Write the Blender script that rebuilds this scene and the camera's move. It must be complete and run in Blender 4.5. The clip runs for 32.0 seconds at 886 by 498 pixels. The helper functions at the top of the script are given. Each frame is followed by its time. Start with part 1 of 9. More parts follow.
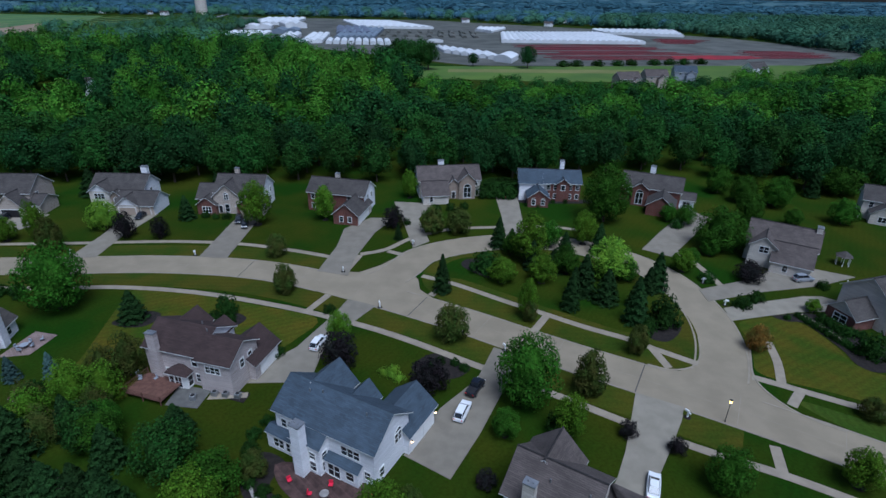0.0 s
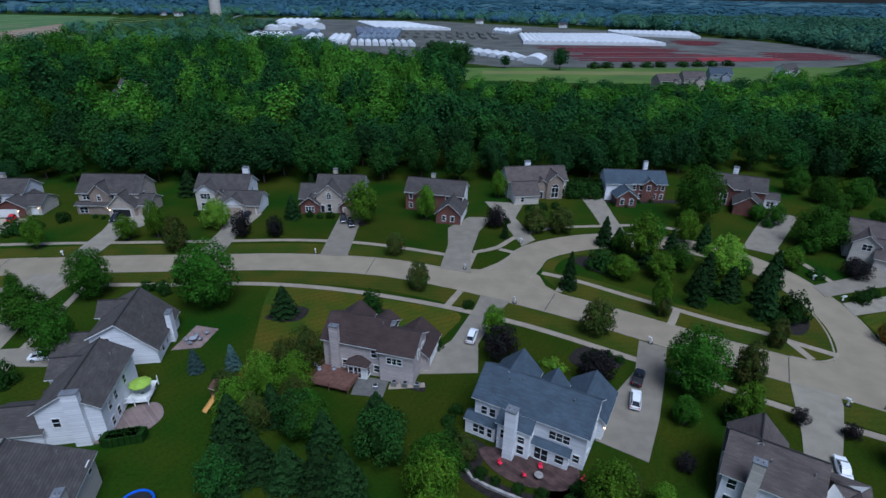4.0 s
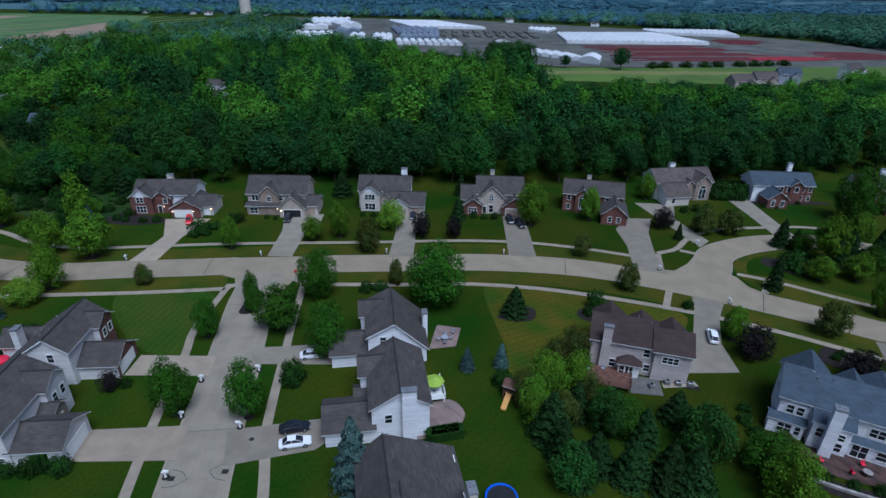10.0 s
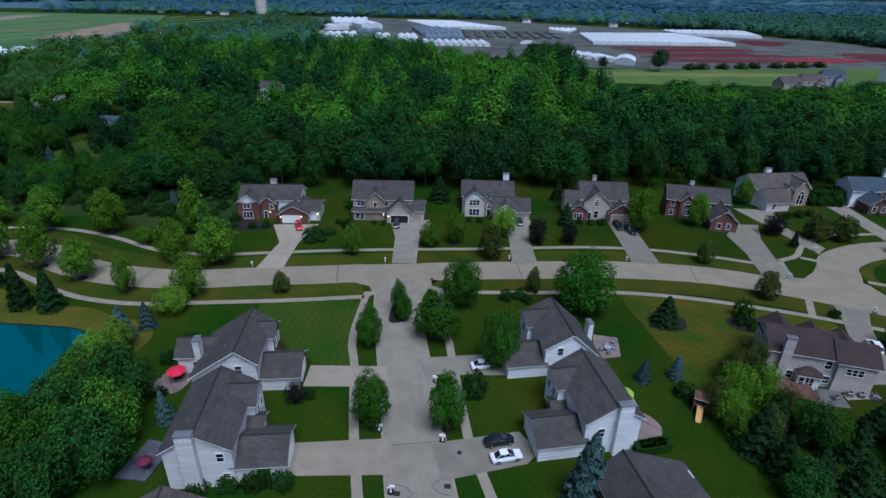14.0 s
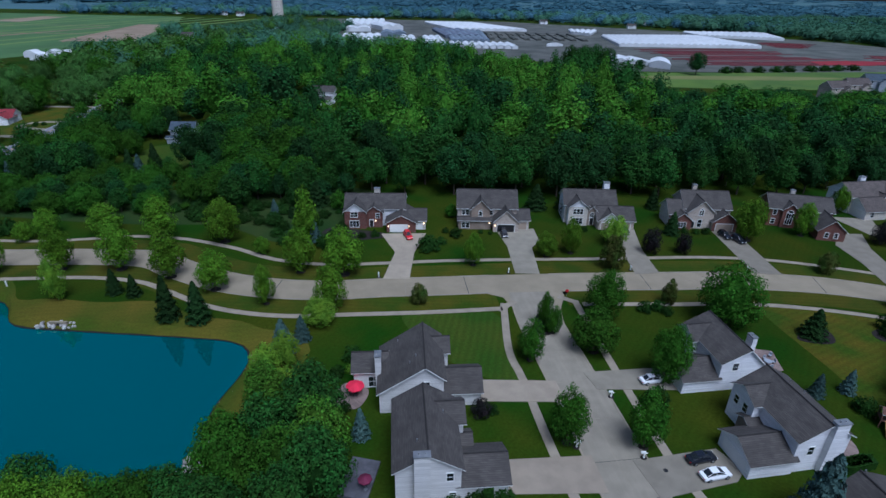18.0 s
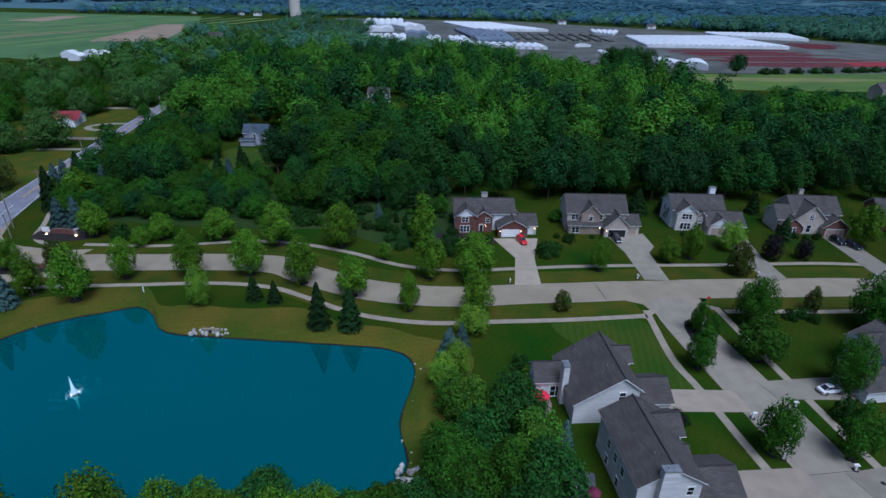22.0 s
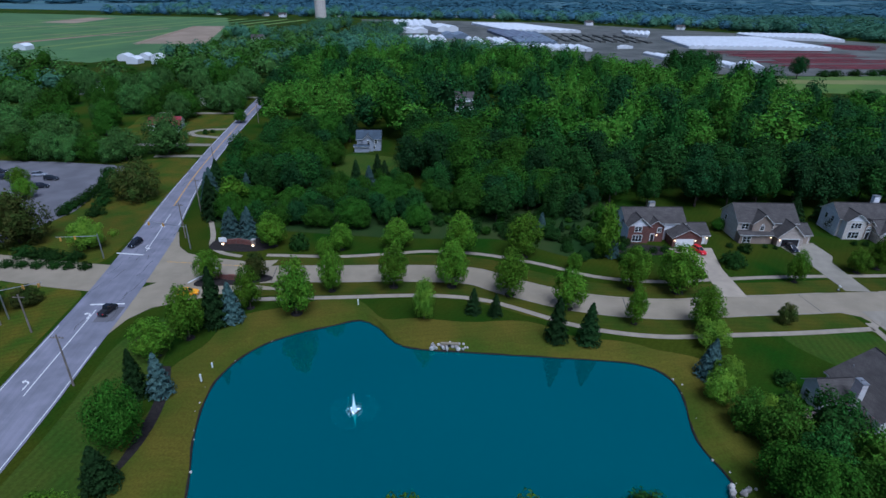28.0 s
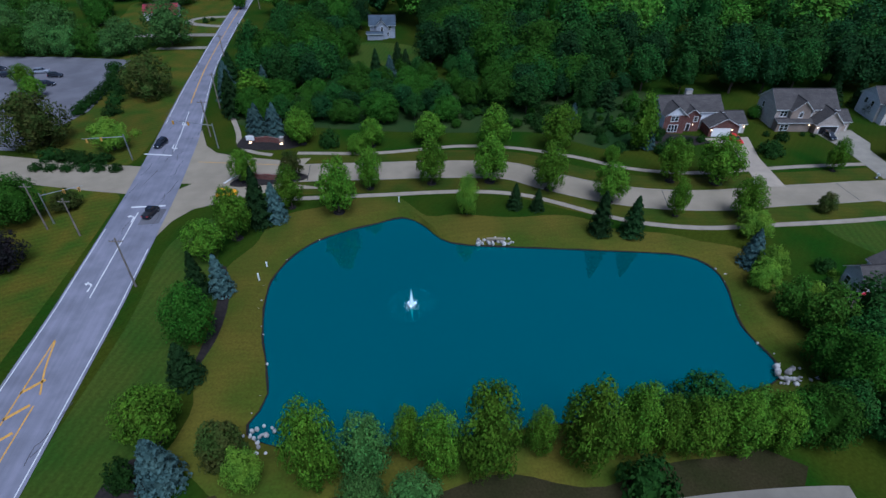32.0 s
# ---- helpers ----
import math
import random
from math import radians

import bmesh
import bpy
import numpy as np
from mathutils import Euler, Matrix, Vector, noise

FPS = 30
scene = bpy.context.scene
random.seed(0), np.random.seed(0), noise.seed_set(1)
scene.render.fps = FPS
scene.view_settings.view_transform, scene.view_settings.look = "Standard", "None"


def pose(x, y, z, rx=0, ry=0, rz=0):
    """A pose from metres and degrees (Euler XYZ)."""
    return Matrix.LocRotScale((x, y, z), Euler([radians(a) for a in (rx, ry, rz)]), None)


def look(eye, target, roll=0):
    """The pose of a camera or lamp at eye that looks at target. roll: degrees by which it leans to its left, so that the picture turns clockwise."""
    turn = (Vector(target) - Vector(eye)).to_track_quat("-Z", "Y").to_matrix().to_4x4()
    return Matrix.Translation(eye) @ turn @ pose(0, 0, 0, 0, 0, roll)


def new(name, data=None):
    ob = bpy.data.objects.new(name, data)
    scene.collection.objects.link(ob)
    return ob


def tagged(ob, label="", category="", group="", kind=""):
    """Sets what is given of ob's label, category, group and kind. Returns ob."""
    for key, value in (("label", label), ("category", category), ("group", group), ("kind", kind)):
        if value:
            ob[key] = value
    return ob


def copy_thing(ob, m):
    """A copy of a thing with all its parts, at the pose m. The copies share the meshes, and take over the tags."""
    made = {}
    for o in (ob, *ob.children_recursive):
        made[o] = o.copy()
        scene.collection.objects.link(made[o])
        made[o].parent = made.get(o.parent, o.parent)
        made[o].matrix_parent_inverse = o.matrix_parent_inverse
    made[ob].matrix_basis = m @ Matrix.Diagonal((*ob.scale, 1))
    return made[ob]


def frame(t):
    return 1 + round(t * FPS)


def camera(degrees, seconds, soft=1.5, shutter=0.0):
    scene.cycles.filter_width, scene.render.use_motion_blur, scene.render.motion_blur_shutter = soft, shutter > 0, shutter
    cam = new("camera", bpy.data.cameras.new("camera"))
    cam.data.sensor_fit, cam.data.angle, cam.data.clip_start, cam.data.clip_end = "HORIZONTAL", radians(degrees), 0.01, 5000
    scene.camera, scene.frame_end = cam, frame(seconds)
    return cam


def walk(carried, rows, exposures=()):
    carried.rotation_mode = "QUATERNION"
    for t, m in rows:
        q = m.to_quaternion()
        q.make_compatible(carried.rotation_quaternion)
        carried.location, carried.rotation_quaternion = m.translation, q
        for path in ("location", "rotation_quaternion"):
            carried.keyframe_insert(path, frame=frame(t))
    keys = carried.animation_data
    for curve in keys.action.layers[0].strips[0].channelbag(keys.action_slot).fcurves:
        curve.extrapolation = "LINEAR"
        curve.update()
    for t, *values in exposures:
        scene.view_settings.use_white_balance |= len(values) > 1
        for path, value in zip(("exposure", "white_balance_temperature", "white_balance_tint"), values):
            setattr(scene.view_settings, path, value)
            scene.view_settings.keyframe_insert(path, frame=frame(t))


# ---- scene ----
cam = camera(78.37, 32.0)
# seconds, place in metres, then the heading, the tilt and the lean in degrees
ROWS = [
    (0.0, 0.00, 0.00, 58.75, -0.00, -25.76, 1.00),
    (0.5, -3.45, 0.48, 58.91, -0.01, -25.73, 1.05),
    (1.0, -6.99, 0.67, 59.03, -0.08, -25.70, 1.07),
    (1.5, -10.43, 0.34, 59.14, -0.20, -25.71, 1.06),
    (2.0, -13.88, -0.50, 59.29, -0.31, -25.72, 1.05),
    (2.5, -17.42, -1.44, 59.33, -0.36, -25.72, 1.10),
    (3.0, -20.98, -2.52, 59.39, -0.33, -25.67, 1.12),
    (3.5, -24.50, -3.54, 59.56, -0.24, -25.69, 1.09),
    (5.5, -39.39, -6.14, 59.85, 0.01, -25.73, 1.07),
    (6.0, -43.20, -6.49, 59.93, 0.05, -25.75, 1.06),
    (6.5, -47.02, -6.79, 60.01, 0.10, -25.77, 1.05),
    (7.0, -50.79, -7.01, 60.09, 0.14, -25.79, 1.06),
    (7.5, -54.54, -7.15, 60.17, 0.17, -25.80, 1.06),
    (8.0, -58.31, -7.24, 60.23, 0.23, -25.83, 1.04),
    (8.5, -62.10, -7.20, 60.34, 0.31, -25.85, 1.02),
    (9.0, -65.91, -7.05, 60.45, 0.36, -25.87, 1.00),
    (9.5, -69.72, -6.89, 60.53, 0.40, -25.89, 0.99),
    (10.0, -73.60, -6.77, 60.62, 0.42, -25.91, 0.99),
    (10.5, -77.46, -6.62, 60.71, 0.43, -25.92, 1.00),
    (11.0, -81.33, -6.49, 60.76, 0.43, -25.92, 1.02),
    (11.5, -85.17, -6.45, 60.82, 0.43, -25.93, 1.03),
    (12.0, -89.00, -6.34, 60.90, 0.44, -25.93, 1.05),
    (12.5, -92.84, -6.20, 61.00, 0.44, -25.95, 1.05),
    (13.0, -96.67, -6.09, 61.14, 0.43, -25.96, 1.06),
    (13.5, -100.44, -5.95, 61.30, 0.42, -25.97, 1.08),
    (14.0, -104.24, -5.83, 61.50, 0.43, -25.97, 1.10),
    (14.5, -108.03, -5.75, 61.73, 0.44, -25.99, 1.10),
    (16.5, -123.08, -5.50, 62.93, 0.48, -25.98, 1.10),
    (17.0, -126.82, -5.40, 63.13, 0.48, -25.98, 1.09),
    (17.5, -130.56, -5.34, 63.24, 0.48, -25.98, 1.10),
    (18.0, -134.36, -5.27, 63.34, 0.50, -25.97, 1.11),
    (18.5, -138.19, -5.18, 63.40, 0.52, -25.98, 1.12),
    (19.0, -142.02, -5.09, 63.47, 0.52, -25.98, 1.13),
    (19.5, -145.87, -4.98, 63.54, 0.54, -25.98, 1.13),
    (20.0, -149.76, -4.89, 63.63, 0.56, -25.98, 1.15),
    (20.5, -153.64, -4.85, 63.74, 0.58, -25.99, 1.16),
    (21.0, -157.56, -4.76, 63.82, 0.60, -25.99, 1.16),
    (21.5, -161.49, -4.67, 63.86, 0.60, -26.01, 1.17),
    (22.0, -165.49, -4.56, 63.90, 0.62, -26.03, 1.17),
    (22.5, -169.54, -4.48, 63.94, 0.63, -26.04, 1.17),
    (23.0, -173.56, -4.41, 64.00, 0.63, -26.04, 1.17),
    (23.5, -177.59, -4.37, 64.07, 0.62, -26.05, 1.16),
    (24.0, -181.62, -4.25, 64.22, 0.63, -26.05, 1.15),
    (24.5, -185.62, -4.15, 64.40, 0.64, -26.06, 1.14),
    (25.0, -189.64, -4.08, 64.60, 0.65, -26.05, 1.13),
    (25.5, -193.67, -3.99, 64.76, 0.65, -26.05, 1.12),
    (27.5, -209.82, -3.82, 65.30, 0.71, -26.08, 1.07),
    (28.0, -213.86, -3.78, 65.39, 0.72, -26.07, 1.08),
    (28.5, -217.78, -3.76, 65.51, 0.71, -26.07, 1.09),
    (29.0, -220.90, -3.66, 65.73, 0.53, -26.06, 0.89),
    (29.5, -222.85, -3.60, 65.90, 0.45, -26.05, 0.79),
    (30.0, -223.58, -3.50, 65.98, 0.35, -26.08, 0.75),
    (30.5, -223.79, -3.59, 65.82, 0.18, -27.59, 0.62),
    (31.0, -223.81, -3.53, 65.77, 0.13, -30.20, 0.49),
    (31.5, -223.77, -3.54, 65.76, 0.15, -33.54, 0.37),
    (32.0, -223.71, -3.52, 65.75, 0.19, -37.26, 0.24),
]


def aim(x, y, z, yaw, pitch, lean):
    a, b = radians(yaw), radians(pitch)
    way = Vector((-math.sin(a) * math.cos(b), math.cos(a) * math.cos(b), math.sin(b)))
    eye = Vector((x, y, z))
    return look(eye, eye + way, lean)


walk(cam, [(t, aim(x, y, z, yaw, pitch, lean)) for t, x, y, z, yaw, pitch, lean in ROWS],
     exposures=[(0.0, 0.14, 4950, 10), (14.0, 0.15, 4950, 10), (24.0, 0.19, 4880, 13), (32.0, 0.24, 4860, 13)])

# ---- light: an overcast dusk, most of it from the sky ----
world = bpy.data.worlds.new("sky")
scene.world = world
world.use_nodes = True
wn, wl = world.node_tree.nodes, world.node_tree.links
sky = wn.new("ShaderNodeTexSky")
sky.sky_type = "NISHITA"
sky.sun_disc = False
sky.sun_elevation = radians(63)
sky.sun_rotation = radians(156)
sky.air_density, sky.dust_density, sky.ozone_density = 1.0, 4.0, 1.5
wl.new(sky.outputs[0], wn["Background"].inputs[0])
wn["Background"].inputs[1].default_value = 0.058
sun = new("sun", bpy.data.lights.new("sun", "SUN"))
sun.data.energy, sun.data.angle, sun.data.color = 2.75, radians(34), (1.0, 0.97, 0.93)
sun.matrix_world = look((0, 0, 200), (-math.sin(radians(156)) * 100, -math.cos(radians(156)) * 100, 200 - 196))


# ---- materials ----
def mat(name, base, rough=0.8, metal=0.0, spread=0.0, scale=1.0, second=None, bump=0.0, bump_scale=20.0, islands=0.0, objects=0.0, spec=0.3, coarse=0.0, grain=0.12, mown=0.0, way=35.0, streak=0.0):
    """A surface: a base colour that drifts to a second one at two scales, with fine relief."""
    m = bpy.data.materials.new(name)
    m.use_nodes = True
    n, l = m.node_tree.nodes, m.node_tree.links
    p = n["Principled BSDF"]
    p.inputs["Roughness"].default_value = rough
    p.inputs["Metallic"].default_value = metal
    p.inputs["Specular IOR Level"].default_value = spec
    second = second or tuple(c * (1 - spread) for c in base)
    geo = n.new("ShaderNodeNewGeometry")
    big = n.new("ShaderNodeTexNoise")
    big.inputs["Scale"].default_value, big.inputs["Detail"].default_value = scale, 3.0
    l.new(geo.outputs["Position"], big.inputs["Vector"])
    fine = n.new("ShaderNodeTexNoise")
    fine.inputs["Scale"].default_value, fine.inputs["Detail"].default_value = bump_scale, 2.0
    l.new(geo.outputs["Position"], fine.inputs["Vector"])
    mix = n.new("ShaderNodeMix")
    mix.data_type = "RGBA"
    mix.inputs[6].default_value, mix.inputs[7].default_value = (*base, 1), (*second, 1)
    ramp = n.new("ShaderNodeMapRange")
    ramp.inputs[1].default_value, ramp.inputs[2].default_value = 0.36, 0.64
    l.new(big.outputs[0], ramp.inputs[0])
    l.new(ramp.outputs[0], mix.inputs[0])
    colour = mix.outputs[2]

    def jitter(socket, amount, colour):
        hsv = n.new("ShaderNodeHueSaturation")
        span = n.new("ShaderNodeMapRange")
        span.inputs[3].default_value, span.inputs[4].default_value = 1 - amount, 1 + amount
        l.new(socket, span.inputs[0])
        l.new(span.outputs[0], hsv.inputs["Value"])
        l.new(colour, hsv.inputs["Color"])
        hue = n.new("ShaderNodeMapRange")
        hue.inputs[3].default_value, hue.inputs[4].default_value = 0.5 - amount * 0.02, 0.5 + amount * 0.02
        l.new(socket, hue.inputs[0])
        l.new(hue.outputs[0], hsv.inputs["Hue"])
        return hsv.outputs[0]

    colour = jitter(fine.outputs[0], grain, colour)
    if coarse:
        wide = n.new("ShaderNodeTexNoise")
        wide.inputs["Scale"].default_value, wide.inputs["Detail"].default_value = scale * 0.12, 2.0
        l.new(geo.outputs["Position"], wide.inputs["Vector"])
        colour = jitter(wide.outputs[0], coarse, colour)
    if mown:
        turn = n.new("ShaderNodeMapping")
        turn.inputs["Rotation"].default_value = (0, 0, radians(way))
        l.new(geo.outputs["Position"], turn.inputs[0])
        wave = n.new("ShaderNodeTexWave")
        wave.inputs["Scale"].default_value, wave.inputs["Distortion"].default_value = 0.22, 2.5
        wave.inputs["Detail"].default_value, wave.inputs["Detail Scale"].default_value = 1.0, 0.25
        l.new(turn.outputs[0], wave.inputs[0])
        colour = jitter(wave.outputs[1], mown, colour)
    if streak:
        turn = n.new("ShaderNodeMapping")
        turn.vector_type = "TEXTURE"
        turn.inputs["Rotation"].default_value = (0, 0, radians(way))
        turn.inputs["Scale"].default_value = (22.0, 0.8, 1.0)
        l.new(geo.outputs["Position"], turn.inputs[0])
        worn = n.new("ShaderNodeTexNoise")
        worn.inputs["Scale"].default_value, worn.inputs["Detail"].default_value = 1.0, 3.0
        l.new(turn.outputs[0], worn.inputs["Vector"])
        colour = jitter(worn.outputs[0], streak, colour)
    if islands:
        colour = jitter(geo.outputs["Random Per Island"], islands, colour)
    if objects:
        info = n.new("ShaderNodeObjectInfo")
        colour = jitter(info.outputs["Random"], objects, colour)
    l.new(colour, p.inputs["Base Color"])
    if bump:
        b = n.new("ShaderNodeBump")
        b.inputs["Strength"].default_value, b.inputs["Distance"].default_value = bump, 0.03
        l.new(fine.outputs[0], b.inputs["Height"])
        l.new(b.outputs[0], p.inputs["Normal"])
    return m


def foliage(name, base, second, scale=0.35, islands=0.16, objects=0.26, thin=0.12, coarse=0.0):
    """Leaves: a dull surface that lets part of the light through."""
    m = mat(name, base, 0.8, second=second, scale=scale, islands=islands, objects=objects, spec=0.06, coarse=coarse)
    n, l = m.node_tree.nodes, m.node_tree.links
    p = n["Principled BSDF"]
    through_leaf = n.new("ShaderNodeBsdfTranslucent")
    l.new(p.inputs["Base Color"].links[0].from_socket, through_leaf.inputs[0])
    both = n.new("ShaderNodeMixShader")
    both.inputs[0].default_value = thin
    l.new(p.outputs[0], both.inputs[1])
    l.new(through_leaf.outputs[0], both.inputs[2])
    l.new(both.outputs[0], n["Material Output"].inputs[0])
    return m


def courses(name, base, mortar, wide, high, rough=0.85, gap=0.012, spread=0.25, bump=0.4, scale=0.35, coarse=0.15):
    """Brick, siding or shingle courses in relief, laid along the wall by its own height."""
    m = mat(name, base, rough, spread=spread, scale=scale, bump=0.0, coarse=coarse)
    n, l = m.node_tree.nodes, m.node_tree.links
    p = n["Principled BSDF"]
    old = p.inputs["Base Color"].links[0].from_socket
    geo = n.new("ShaderNodeTexCoord")
    sep = n.new("ShaderNodeSeparateXYZ")
    l.new(geo.outputs["Object"], sep.inputs[0])
    add = n.new("ShaderNodeMath")
    add.operation = "ADD"
    l.new(sep.outputs[0], add.inputs[0])
    l.new(sep.outputs[1], add.inputs[1])
    com = n.new("ShaderNodeCombineXYZ")
    l.new(add.outputs[0], com.inputs[0])
    l.new(sep.outputs[2], com.inputs[1])
    tex = n.new("ShaderNodeTexBrick")
    tex.inputs["Scale"].default_value = 1.0
    tex.inputs["Brick Width"].default_value, tex.inputs["Row Height"].default_value = wide, high
    tex.inputs["Mortar Size"].default_value = gap
    tex.inputs["Color1"].default_value, tex.inputs["Color2"].default_value = (1, 1, 1, 1), (0.72, 0.72, 0.72, 1)
    tex.inputs["Mortar"].default_value = tuple(mortar[i] / max(base[i], 0.01) for i in range(3)) + (1,)
    l.new(com.outputs[0], tex.inputs["Vector"])
    mul = n.new("ShaderNodeMix")
    mul.data_type, mul.blend_type = "RGBA", "MULTIPLY"
    mul.inputs[0].default_value = 1.0
    l.new(old, mul.inputs[6])
    l.new(tex.outputs[0], mul.inputs[7])
    l.new(mul.outputs[2], p.inputs["Base Color"])
    b = n.new("ShaderNodeBump")
    b.inputs["Strength"].default_value, b.inputs["Distance"].default_value = bump, 0.02
    b.invert = True
    l.new(tex.outputs["Fac"], b.inputs["Height"])
    l.new(b.outputs[0], p.inputs["Normal"])
    return m


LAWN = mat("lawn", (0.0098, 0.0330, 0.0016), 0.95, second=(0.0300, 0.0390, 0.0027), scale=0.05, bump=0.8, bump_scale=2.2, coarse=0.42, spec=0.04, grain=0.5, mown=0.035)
OLIVELAWN = mat("olive_lawn", (0.0300, 0.0560, 0.0030), 0.95, second=(0.0680, 0.0600, 0.0050), scale=0.13, bump=0.8, bump_scale=2.2, coarse=0.35, spec=0.1, grain=0.5, mown=0.07, way=62.0)
STRIPELAWN = mat("striped_lawn", (0.0230, 0.0530, 0.0040), 0.95, second=(0.0400, 0.0580, 0.0056), scale=0.10, bump=0.8, bump_scale=2.2, coarse=0.2, spec=0.1, grain=0.45, mown=0.08, way=8.0)
MEADOW = mat("meadow", (0.0110, 0.0330, 0.0060), 0.95, second=(0.0275, 0.0429, 0.0096), scale=0.06, bump=1.0, bump_scale=3.0, coarse=0.25, spec=0.1)
DRYGRASS = mat("dry_grass", (0.0370, 0.0580, 0.0040), 0.95, second=(0.0800, 0.0700, 0.0080), scale=0.08, bump=0.7, bump_scale=2.6, coarse=0.30, spec=0.1, grain=0.4, mown=0.03, way=80.0)
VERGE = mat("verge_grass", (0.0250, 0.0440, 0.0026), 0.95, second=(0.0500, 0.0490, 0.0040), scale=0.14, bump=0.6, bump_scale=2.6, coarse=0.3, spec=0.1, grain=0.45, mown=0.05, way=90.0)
CONCRETE = mat("concrete", (0.2400, 0.2030, 0.1420), 0.85, second=(0.2050, 0.1730, 0.1200), scale=0.22, bump=0.2, bump_scale=14, coarse=0.14, streak=0.03, way=5.0)
CONCRETESIDE = mat("concrete_side", (0.2320, 0.2060, 0.1590), 0.85, second=(0.1960, 0.1730, 0.1330), scale=0.35, bump=0.2, bump_scale=14, coarse=0.14, streak=0.14, way=-81.0)
DRIVE = mat("drive_concrete", (0.2050, 0.1830, 0.1430), 0.85, second=(0.1700, 0.1510, 0.1170), scale=0.4, bump=0.2, bump_scale=14, coarse=0.2, objects=0.12)
DRIVETAN = mat("drive_tan", (0.2850, 0.2400, 0.1800), 0.85, second=(0.2420, 0.2020, 0.1530), scale=0.4, bump=0.2, bump_scale=14, coarse=0.2, objects=0.1)
WALKWAY = mat("walk_concrete", (0.2600, 0.2230, 0.1690), 0.85, second=(0.2150, 0.1820, 0.1380), scale=0.5, bump=0.2, bump_scale=14, coarse=0.12)
ASPHALT = mat("asphalt", (0.1770, 0.1738, 0.2074), 0.85, second=(0.1355, 0.1353, 0.1598), scale=0.25, bump=0.3, bump_scale=20, coarse=0.12, streak=0.25, way=98.0)
LOT = mat("old_asphalt", (0.1300, 0.1260, 0.1380), 0.9, second=(0.0950, 0.0930, 0.1020), scale=0.12, bump=0.3, bump_scale=18, coarse=0.25)
TAR = mat("tar", (0.045, 0.045, 0.047), 0.7, spread=0.3)
KERB = mat("kerb_concrete", (0.262, 0.226, 0.170), 0.85, spread=0.2, scale=0.6, bump=0.2)
WHITE = mat("white_paint", (0.74, 0.74, 0.72), 0.6, spread=0.06, scale=0.8)
TANPAINT = mat("tan_paint", (0.36, 0.29, 0.23), 0.6, spread=0.08, scale=0.8)
LINE = mat("road_paint_white", (0.62, 0.62, 0.60), 0.7, spread=0.25, scale=2.0)
YELLOW = mat("road_paint_yellow", (0.55, 0.30, 0.05), 0.7, spread=0.25, scale=2.0)
MULCH = mat("mulch", (0.019, 0.015, 0.013), 0.95, spread=0.5, scale=1.5, bump=1.0, bump_scale=12)
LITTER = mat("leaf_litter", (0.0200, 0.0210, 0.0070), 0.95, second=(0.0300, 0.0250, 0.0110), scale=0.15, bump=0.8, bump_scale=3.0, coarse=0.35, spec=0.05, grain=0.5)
SOIL = mat("bare_soil", (0.16, 0.10, 0.065), 0.95, second=(0.22, 0.16, 0.11), scale=0.3, bump=0.6, bump_scale=8)
GRAVEL = mat("gravel", (0.1000, 0.1000, 0.0900), 0.95, second=(0.0520, 0.0570, 0.0480), scale=0.04, bump=0.6, bump_scale=8, coarse=0.35)
CROP = mat("crop_green", (0.0620, 0.1250, 0.0400), 0.95, second=(0.0480, 0.1000, 0.0340), scale=0.03, bump=0.6, bump_scale=2, coarse=0.25)
# far ground, with the blue haze of distance mixed into its colour
GROUNDHAZE = mat("far_country_haze", (0.0400, 0.0900, 0.1200), 0.95, second=(0.0640, 0.1300, 0.1350), scale=0.004, bump=0.0, coarse=0.3)
HAY = mat("hay_meadow", (0.0760, 0.1250, 0.0160), 0.95, second=(0.0520, 0.0980, 0.0150), scale=0.03, bump=0.6, bump_scale=2, coarse=0.25)
HAYCUT = mat("mown_hay", (0.1450, 0.1500, 0.0480), 0.95, second=(0.1150, 0.1250, 0.0350), scale=0.03, bump=0.6, bump_scale=2)
CROP2 = mat("crop_pale", (0.1200, 0.1750, 0.0450), 0.95, second=(0.0900, 0.1438, 0.0400), scale=0.03, bump=0.6, bump_scale=2)
STUBBLE = mat("tilled_field", (0.24, 0.185, 0.13), 0.95, second=(0.19, 0.145, 0.10), scale=0.03, bump=0.6, bump_scale=2)
MUMS = mat("red_flowers", (0.1224, 0.0192, 0.0240), 0.95, second=(0.0799, 0.0200, 0.0240), scale=0.06, bump=0.8, bump_scale=1.5, coarse=0.3)
MUMSBRIGHT = mat("bright_red_flowers", (0.2300, 0.0150, 0.0240), 0.95, second=(0.1500, 0.0180, 0.0240), scale=0.08, bump=0.8, bump_scale=1.5, coarse=0.3)
BARK = mat("bark", (0.085, 0.066, 0.05), 0.95, spread=0.45, scale=3.0, bump=0.8)
LEAF = foliage("leaf_green", (0.0345, 0.0923, 0.0065), (0.0235, 0.0663, 0.0050), islands=0.42)
STREETLEAF = foliage("leaf_bright", (0.0800, 0.1560, 0.0085), (0.0500, 0.1100, 0.0062), islands=0.42)
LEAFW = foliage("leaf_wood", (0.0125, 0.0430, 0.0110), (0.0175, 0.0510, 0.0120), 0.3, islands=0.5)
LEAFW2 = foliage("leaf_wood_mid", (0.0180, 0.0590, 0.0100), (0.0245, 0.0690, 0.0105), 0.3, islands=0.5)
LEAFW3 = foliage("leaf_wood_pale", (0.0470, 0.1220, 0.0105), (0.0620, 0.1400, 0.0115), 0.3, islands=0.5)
LIME = foliage("leaf_lime", (0.128, 0.222, 0.015), (0.092, 0.188, 0.015), 0.5)
